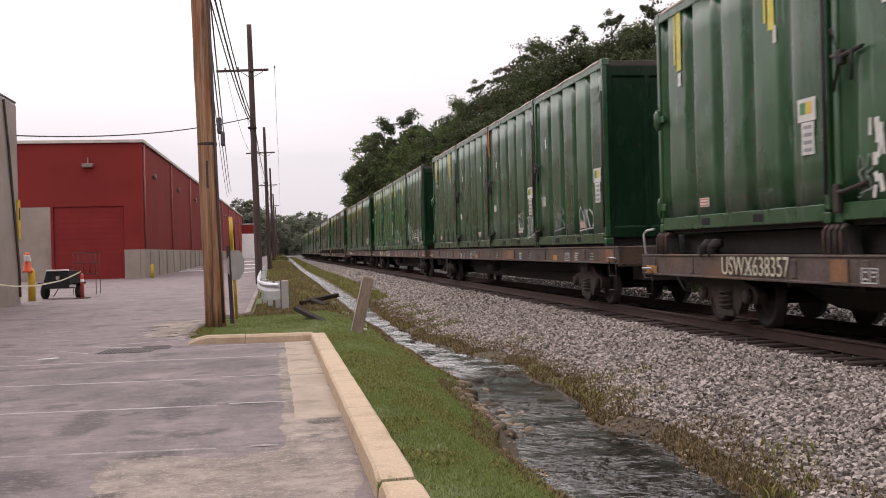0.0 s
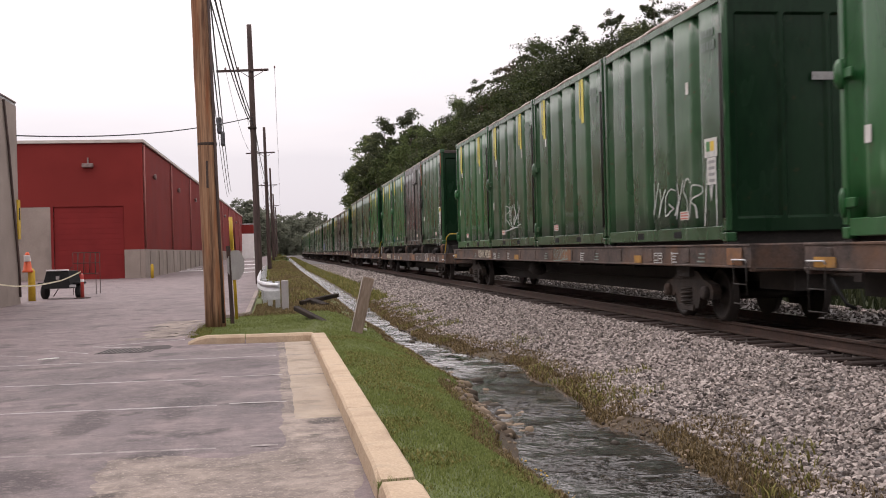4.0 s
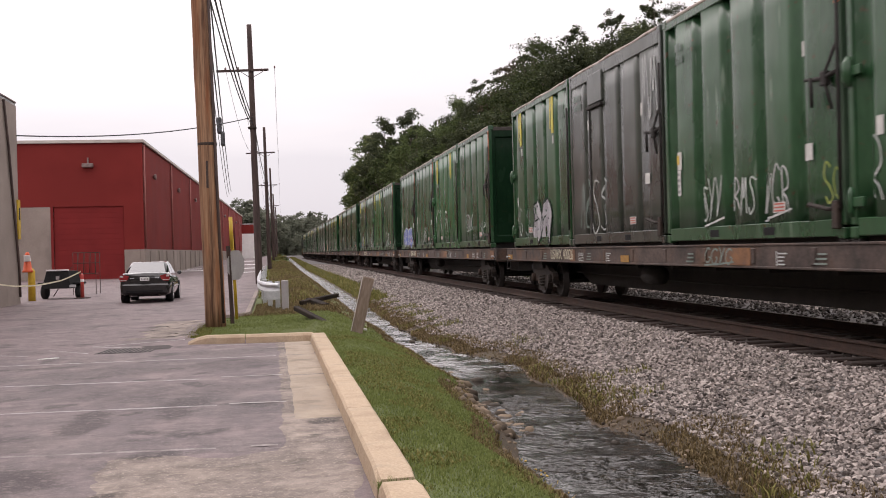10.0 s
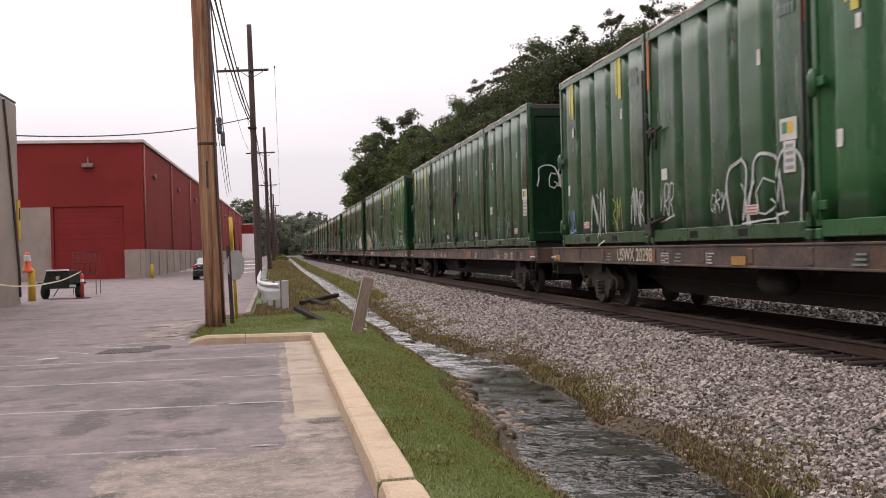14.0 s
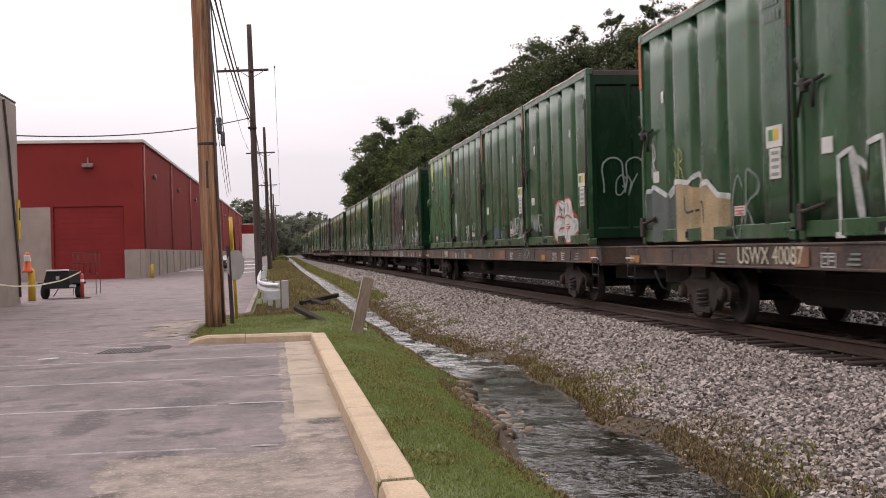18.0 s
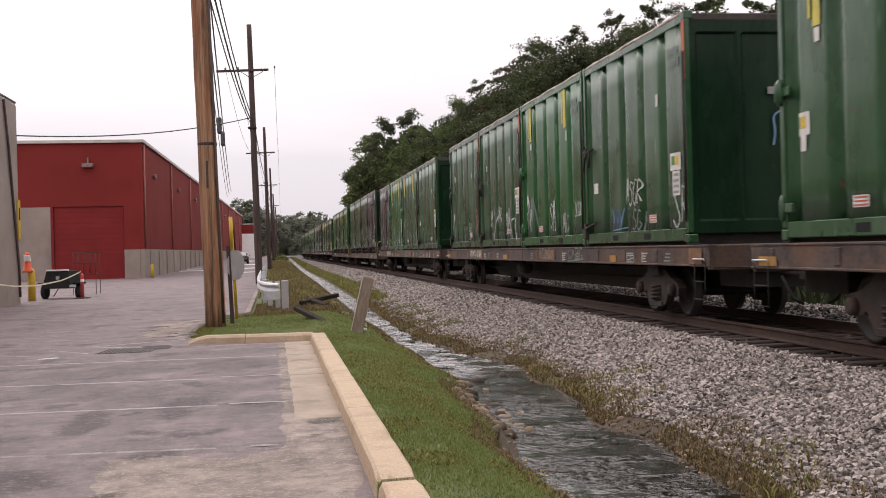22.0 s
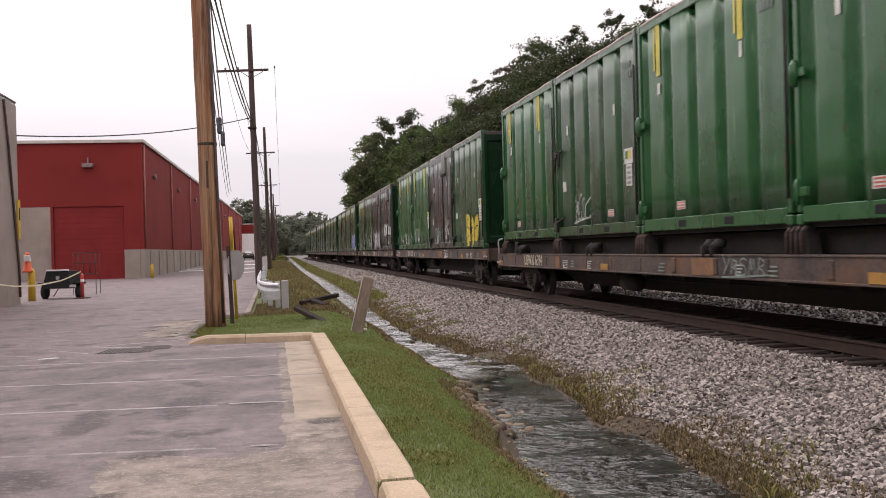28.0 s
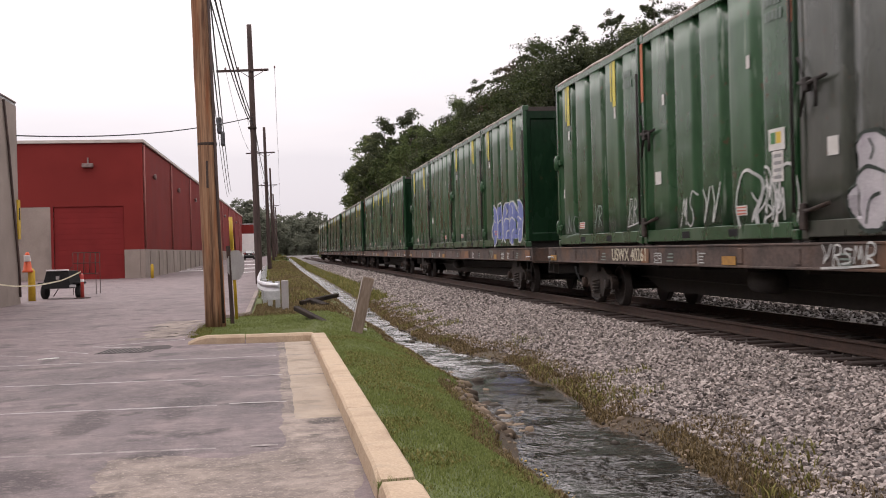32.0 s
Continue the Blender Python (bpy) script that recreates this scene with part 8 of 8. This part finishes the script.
# ---------------------------------------------------------------- black saloon car
def sedan():
    c = thing("sedan_car", pose(0, 0, 0), "black four-door saloon car driving along the drive", "car")
    # y, floor, belt, deck, half width
    st = [(-2.33, 0.42, 0.72, 0.86, 0.74), (-2.30, 0.30, 0.74, 1.00, 0.82), (-2.1, 0.24, 0.84, 1.04, 0.86), (-1.5, 0.20, 0.88, 1.05, 0.875), (-0.6, 0.19, 0.86, 0.98, 0.88),
          (0.5, 0.19, 0.84, 0.95, 0.88), (1.1, 0.20, 0.80, 0.92, 0.875), (1.8, 0.22, 0.74, 0.82, 0.86), (2.2, 0.26, 0.64, 0.72, 0.80), (2.36, 0.38, 0.54, 0.60, 0.66)]
    b = MB()
    for y, f, bl, dk, hw in st:
        ring = [(hw * 0.8, f), (hw * 0.97, f + 0.08), (hw, (f + bl) / 2), (hw * 0.985, bl), (hw * 0.86, dk), (0, dk + 0.025)]
        for x, z in ring + [(-x, z) for x, z in ring[-2::-1]]:
            b.v.append((x, y, z))
    n = 11
    for i in range(len(st) - 1):
        for k in range(n - 1):
            b.face((i * n + k, i * n + k + 1, (i + 1) * n + k + 1, (i + 1) * n + k), True)
        b.face((i * n, (i + 1) * n, (i + 1) * n + n - 1, i * n + n - 1))
    b.face(range(n))
    b.face(range((len(st) - 1) * n, len(st) * n))
    part("body", b, M["car_paint"], c, "glossy black body")
    base = [(-0.79, -1.78, 0.96), (0.79, -1.78, 0.96), (0.79, 1.30, 0.90), (-0.79, 1.30, 0.90)]
    top = [(-0.60, -0.92, 1.425), (0.60, -0.92, 1.425), (0.60, 0.36, 1.43), (-0.60, 0.36, 1.43)]
    hb = bmesh.new()
    vs = [hb.verts.new(q) for q in base + top]
    for f in ((0, 1, 5, 4), (1, 2, 6, 5), (2, 3, 7, 6), (3, 0, 4, 7), (4, 5, 6, 7), (3, 2, 1, 0)):
        hb.faces.new([vs[k] for k in f])
    bmesh.ops.recalc_face_normals(hb, faces=hb.faces)
    bmesh.ops.bevel(hb, geom=[e for e in hb.edges if max(v.co.z for v in e.verts) > 1.2], offset=0.11, segments=4, affect='EDGES', profile=0.6)
    for f in hb.faces:
        f.smooth = True
    me = bpy.data.meshes.new("roof")
    hb.to_mesh(me)
    hb.free()
    me.materials.append(M["car_paint"])
    part("roof", me, None, c, "glossy black roof and pillars")

    def pane(name, a, b_, c_, d, u0, u1, v0, v1, label):
        """A window lying on the cabin face a b c d, between the fractions u and v."""
        q = [Vector(k) for k in (a, b_, c_, d)]
        nrm = (q[1] - q[0]).cross(q[3] - q[0]).normalized()
        mid = sum(q, Vector()) / 4
        if nrm.dot(mid - Vector((0, -0.2, 1.1))) < 0:
            nrm = -nrm
        w = MB()
        w.poly([(q[0].lerp(q[1], u)).lerp(q[3].lerp(q[2], u), v) + nrm * 0.006 for u, v in ((u0, v0), (u1, v0), (u1, v1), (u0, v1))])
        part(name, w, M["glass"], c, label)

    pane("rear_window", base[0], base[1], top[1], top[0], 0.07, 0.93, 0.10, 0.90, "reflecting rear window")
    pane("windscreen", base[3], base[2], top[2], top[3], 0.07, 0.93, 0.10, 0.92, "windscreen")
    for s, (a, d, e, f) in ((1, (base[1], base[2], top[2], top[1])), (-1, (base[0], base[3], top[3], top[0]))):
        pane("side_window", a, d, e, f, 0.16, 0.49, 0.13, 0.86, "dark side window")
        pane("side_window", a, d, e, f, 0.53, 0.90, 0.13, 0.86, "dark side window")
        part("wing_mirror", MB().box(min(s * 0.86, s * 1.02), max(s * 0.86, s * 1.02), 0.66, 0.78, 0.93, 1.06, 0.035), M["car_paint"], c)
        lamp = [(s * 0.52, 0.94), (s * 0.70, 0.985), (s * 0.845, 0.97), (s * 0.855, 0.86), (s * 0.83, 0.76), (s * 0.60, 0.775)]
        part("tail_lamp", MB().prism(lamp, "y", -2.345, -2.05), M["tail_red"], c, "red tail lamp")
        part("indicator", MB().box(min(s * 0.72, s * 0.84), max(s * 0.72, s * 0.84), -2.352, -2.20, 0.90, 0.965, 0.012), M["lamp_clear"], c, "clear indicator lens")
        part("badge", MB().box(min(s * 0.36, s * 0.49), max(s * 0.36, s * 0.49), -2.352, -2.335, 0.855, 0.875, 0.003), M["alloy"], c, "bright badge")
        part("reverse_lamp", MB().box(min(s * 0.62, s * 0.82), max(s * 0.62, s * 0.82), -2.352, -2.30, 0.785, 0.81, 0.006), M["lamp_clear"], c, "clear lamp strip")
        part("reflector", MB().box(min(s * 0.62, s * 0.72), max(s * 0.62, s * 0.72), -2.392, -2.34, 0.52, 0.55, 0.005), M["tail_red"], c, "red reflector")
        part("exhaust", MB().lathe([(-2.36, 0.035), (-2.20, 0.035)], "y", 10, (s * 0.50, 0, 0.27)), M["iron"], c, "dull exhaust tip")
        part("door_trim", MB().box(min(s * 0.872, s * 0.888), max(s * 0.872, s * 0.888), -0.9, 1.0, 0.52, 0.55, 0.004), M["alloy"], c, "bright side trim")
        part("door_handle", MB().box(min(s * 0.865, s * 0.89), max(s * 0.865, s * 0.89), -0.95, -0.75, 0.76, 0.80, 0.008), M["car_paint"], c)
    part("bumper", MB().box(-0.82, 0.82, -2.395, -2.12, 0.30, 0.69, 0.075), M["car_paint"], c)
    part("bumper_vent", MB().box(-0.62, 0.62, -2.40, -2.37, 0.38, 0.44, 0.005), M["black"], c)
    part("boot_trim", MB().box(-0.34, 0.34, -2.35, -2.31, 0.925, 0.945, 0.006), M["iron"], c, "chrome trim")
    pl = part("number_plate", MB().box(-0.16, 0.16, -2.365, -2.335, 0.77, 0.90, 0.008), M["white"], c, "white number plate with plain bars")
    for k in range(5):
        part("plate_bar", MB().box(-0.115 + k * 0.05, -0.085 + k * 0.05, -2.369, -2.365, 0.80, 0.86), M["print_grey"], pl)
    tyre = MB().lathe([(-0.11, 0.20), (-0.115, 0.28), (-0.09, 0.325), (0.09, 0.325), (0.115, 0.28), (0.11, 0.20)], "x", 24).mesh("tyre", M["tyre"])
    rim = MB()
    rim.lathe([(-0.10, 0.05), (-0.102, 0.19), (-0.10, 0.225), (-0.05, 0.225)], "x", 24)
    for k in range(7):
        rim.box(-0.118, -0.10, -0.022, 0.022, 0.05, 0.215, 0.006, Matrix.Rotation(2 * math.pi * k / 7, 4, 'X'))
    rim_me = rim.mesh("rim", M["alloy"])
    wheels = []
    for y in (-1.38, 1.30):
        for s in (-1, 1):
            wh = thing("wheel", pose(s * 0.775, y, 0.325, 0, 0, 0), "", "")
            wh.parent = c
            part("tyre", tyre, None, wh)
            part("rim", rim_me, None, wh, "silver alloy rim", at=pose(0, 0, 0, 0, 0, 0 if s < 0 else 180))
            wheels.append((wh, s, y))
            part("wheel_arch", MB().lathe([(-0.13, 0.36), (0.12, 0.36)], "x", 20, (s * 0.765, y, 0.335)), M["black"], c, "dark wheel arch")
    return c, wheels


saloon, saloon_wheels = sedan()
# seconds, x, y of the car's middle
DRIVE = [(0, -4.5, -31.0), (7.0, -4.5, 17.0), (7.5, -4.48, 21.0), (8.0, -4.46, 25.1), (8.5, -4.45, 29.5), (9.0, -4.45, 34.0), (10.0, -4.45, 43.0), (11.0, -4.45, 52.0), (12.0, -4.42, 60.5), (13.0, -4.38, 69.0),
         (14.5, -4.32, 82.0), (16.5, -4.25, 99.0), (19.0, -4.15, 119), (21.0, -4.05, 138), (23.0, -3.92, 156), (25.0, -3.85, 170), (28.0, -3.85, 182), (30.0, -3.85, 186), (32.0, -3.85, 188)]


# ---------------------------------------------------------------- ripples that drift down the creek
def ripple_mesh(seed):
    rng = random.Random(seed)
    v, f = [], []
    nx, ny = 9, 5
    for j in range(ny):
        for i in range(nx):
            u, w = i / (nx - 1) * 2 - 1, j / (ny - 1) * 2 - 1
            edge = max(0, 1 - u * u) * max(0, 1 - w * w)
            v.append((u * 0.085, w * 0.014 + 0.03 * u * u, 0.007 * edge + 0.002 * rng.uniform(-1, 1) * edge - 0.003))
    for j in range(ny - 1):
        for i in range(nx - 1):
            a = j * nx + i
            f.append((a, a + 1, a + nx + 1, a + nx))
    return fast_mesh("ripple", v, f, M["water"], True)


RIPPLE = [ripple_mesh(k) for k in range(4)]
ripples = []
for i in range(90):
    o = tagged(new("ripple", RIPPLE[i % 4]), "small glinting ripple drifting down the creek", "ripple", "ripples on the creek")
    ripples.append((o, 9 + i * 0.55 + random.uniform(-0.3, 0.3), random.uniform(-0.6, 0.6), random.uniform(0.42, 0.62)))


def motions():
    for w, mid, top, loads in cars:
        walk(w, train_rows(mid, 0))
        for c, dy in loads:
            walk(c, train_rows(mid + dy, top))
    # wheelsets turn while they roll past
    for k, (ob, dy, bogie, w) in enumerate(WHEELSETS):
        s0 = cars[k // 4][1] + bogie + dy
        near = [j / FPS for j in range(int(32 * FPS) + 1) if 2 < s0 - run_at(j / FPS) < 42]
        if len(near) > 4:
            g0 = run_at(near[0])
            spin = [(q, pose(0, dy, 0.42, math.degrees((run_at(q) - g0) / 0.43))) for q in near]
            if near[0] > 0:
                spin.insert(0, (0, spin[0][1]))
            if near[-1] < 32:
                spin.append((32, spin[-1][1]))
            walk(ob, spin)
    for o, y0, side, speed in ripples:
        rows = []
        for k in range(17):
            y = y0 - speed * 2 * k
            rows.append((2 * k, pose(creek_x(y) + side * creek_w(y), y, creek_z(y) + 0.006, 0, 0, 14 * math.sin(y * 1.1))))
        walk(o, rows)
    rows = []
    for i, (t, x, y) in enumerate(DRIVE):
        (_, xa, ya), (_, xb, yb) = DRIVE[max(i - 1, 0)], DRIVE[min(i + 1, len(DRIVE) - 1)]
        g = math.degrees(math.atan2(xb - xa, yb - ya))
        rows.append((t, pose(x, y, lot_z(x, y) + 0.006, 0, 0, -g)))
    walk(saloon, rows)
    # the wheels roll as far as the car goes
    for wh, s, y0 in saloon_wheels:
        spin, done = [], 0.0
        for (ta, xa, ya), (tb, xb, yb) in zip(DRIVE, DRIVE[1:]):
            n = max(1, int((yb - ya) / 0.325 / radians(80)) + 1)
            for k in range(n):
                g = math.degrees((ya - DRIVE[0][2] + (yb - ya) * k / n) / 0.325)
                spin.append((ta + (tb - ta) * k / n, pose(s * 0.775, y0, 0.325, -g)))
        spin.append((DRIVE[-1][0], pose(s * 0.775, y0, 0.325, -math.degrees((DRIVE[-1][2] - DRIVE[0][2]) / 0.325))))
        walk(wh, spin)


motions()
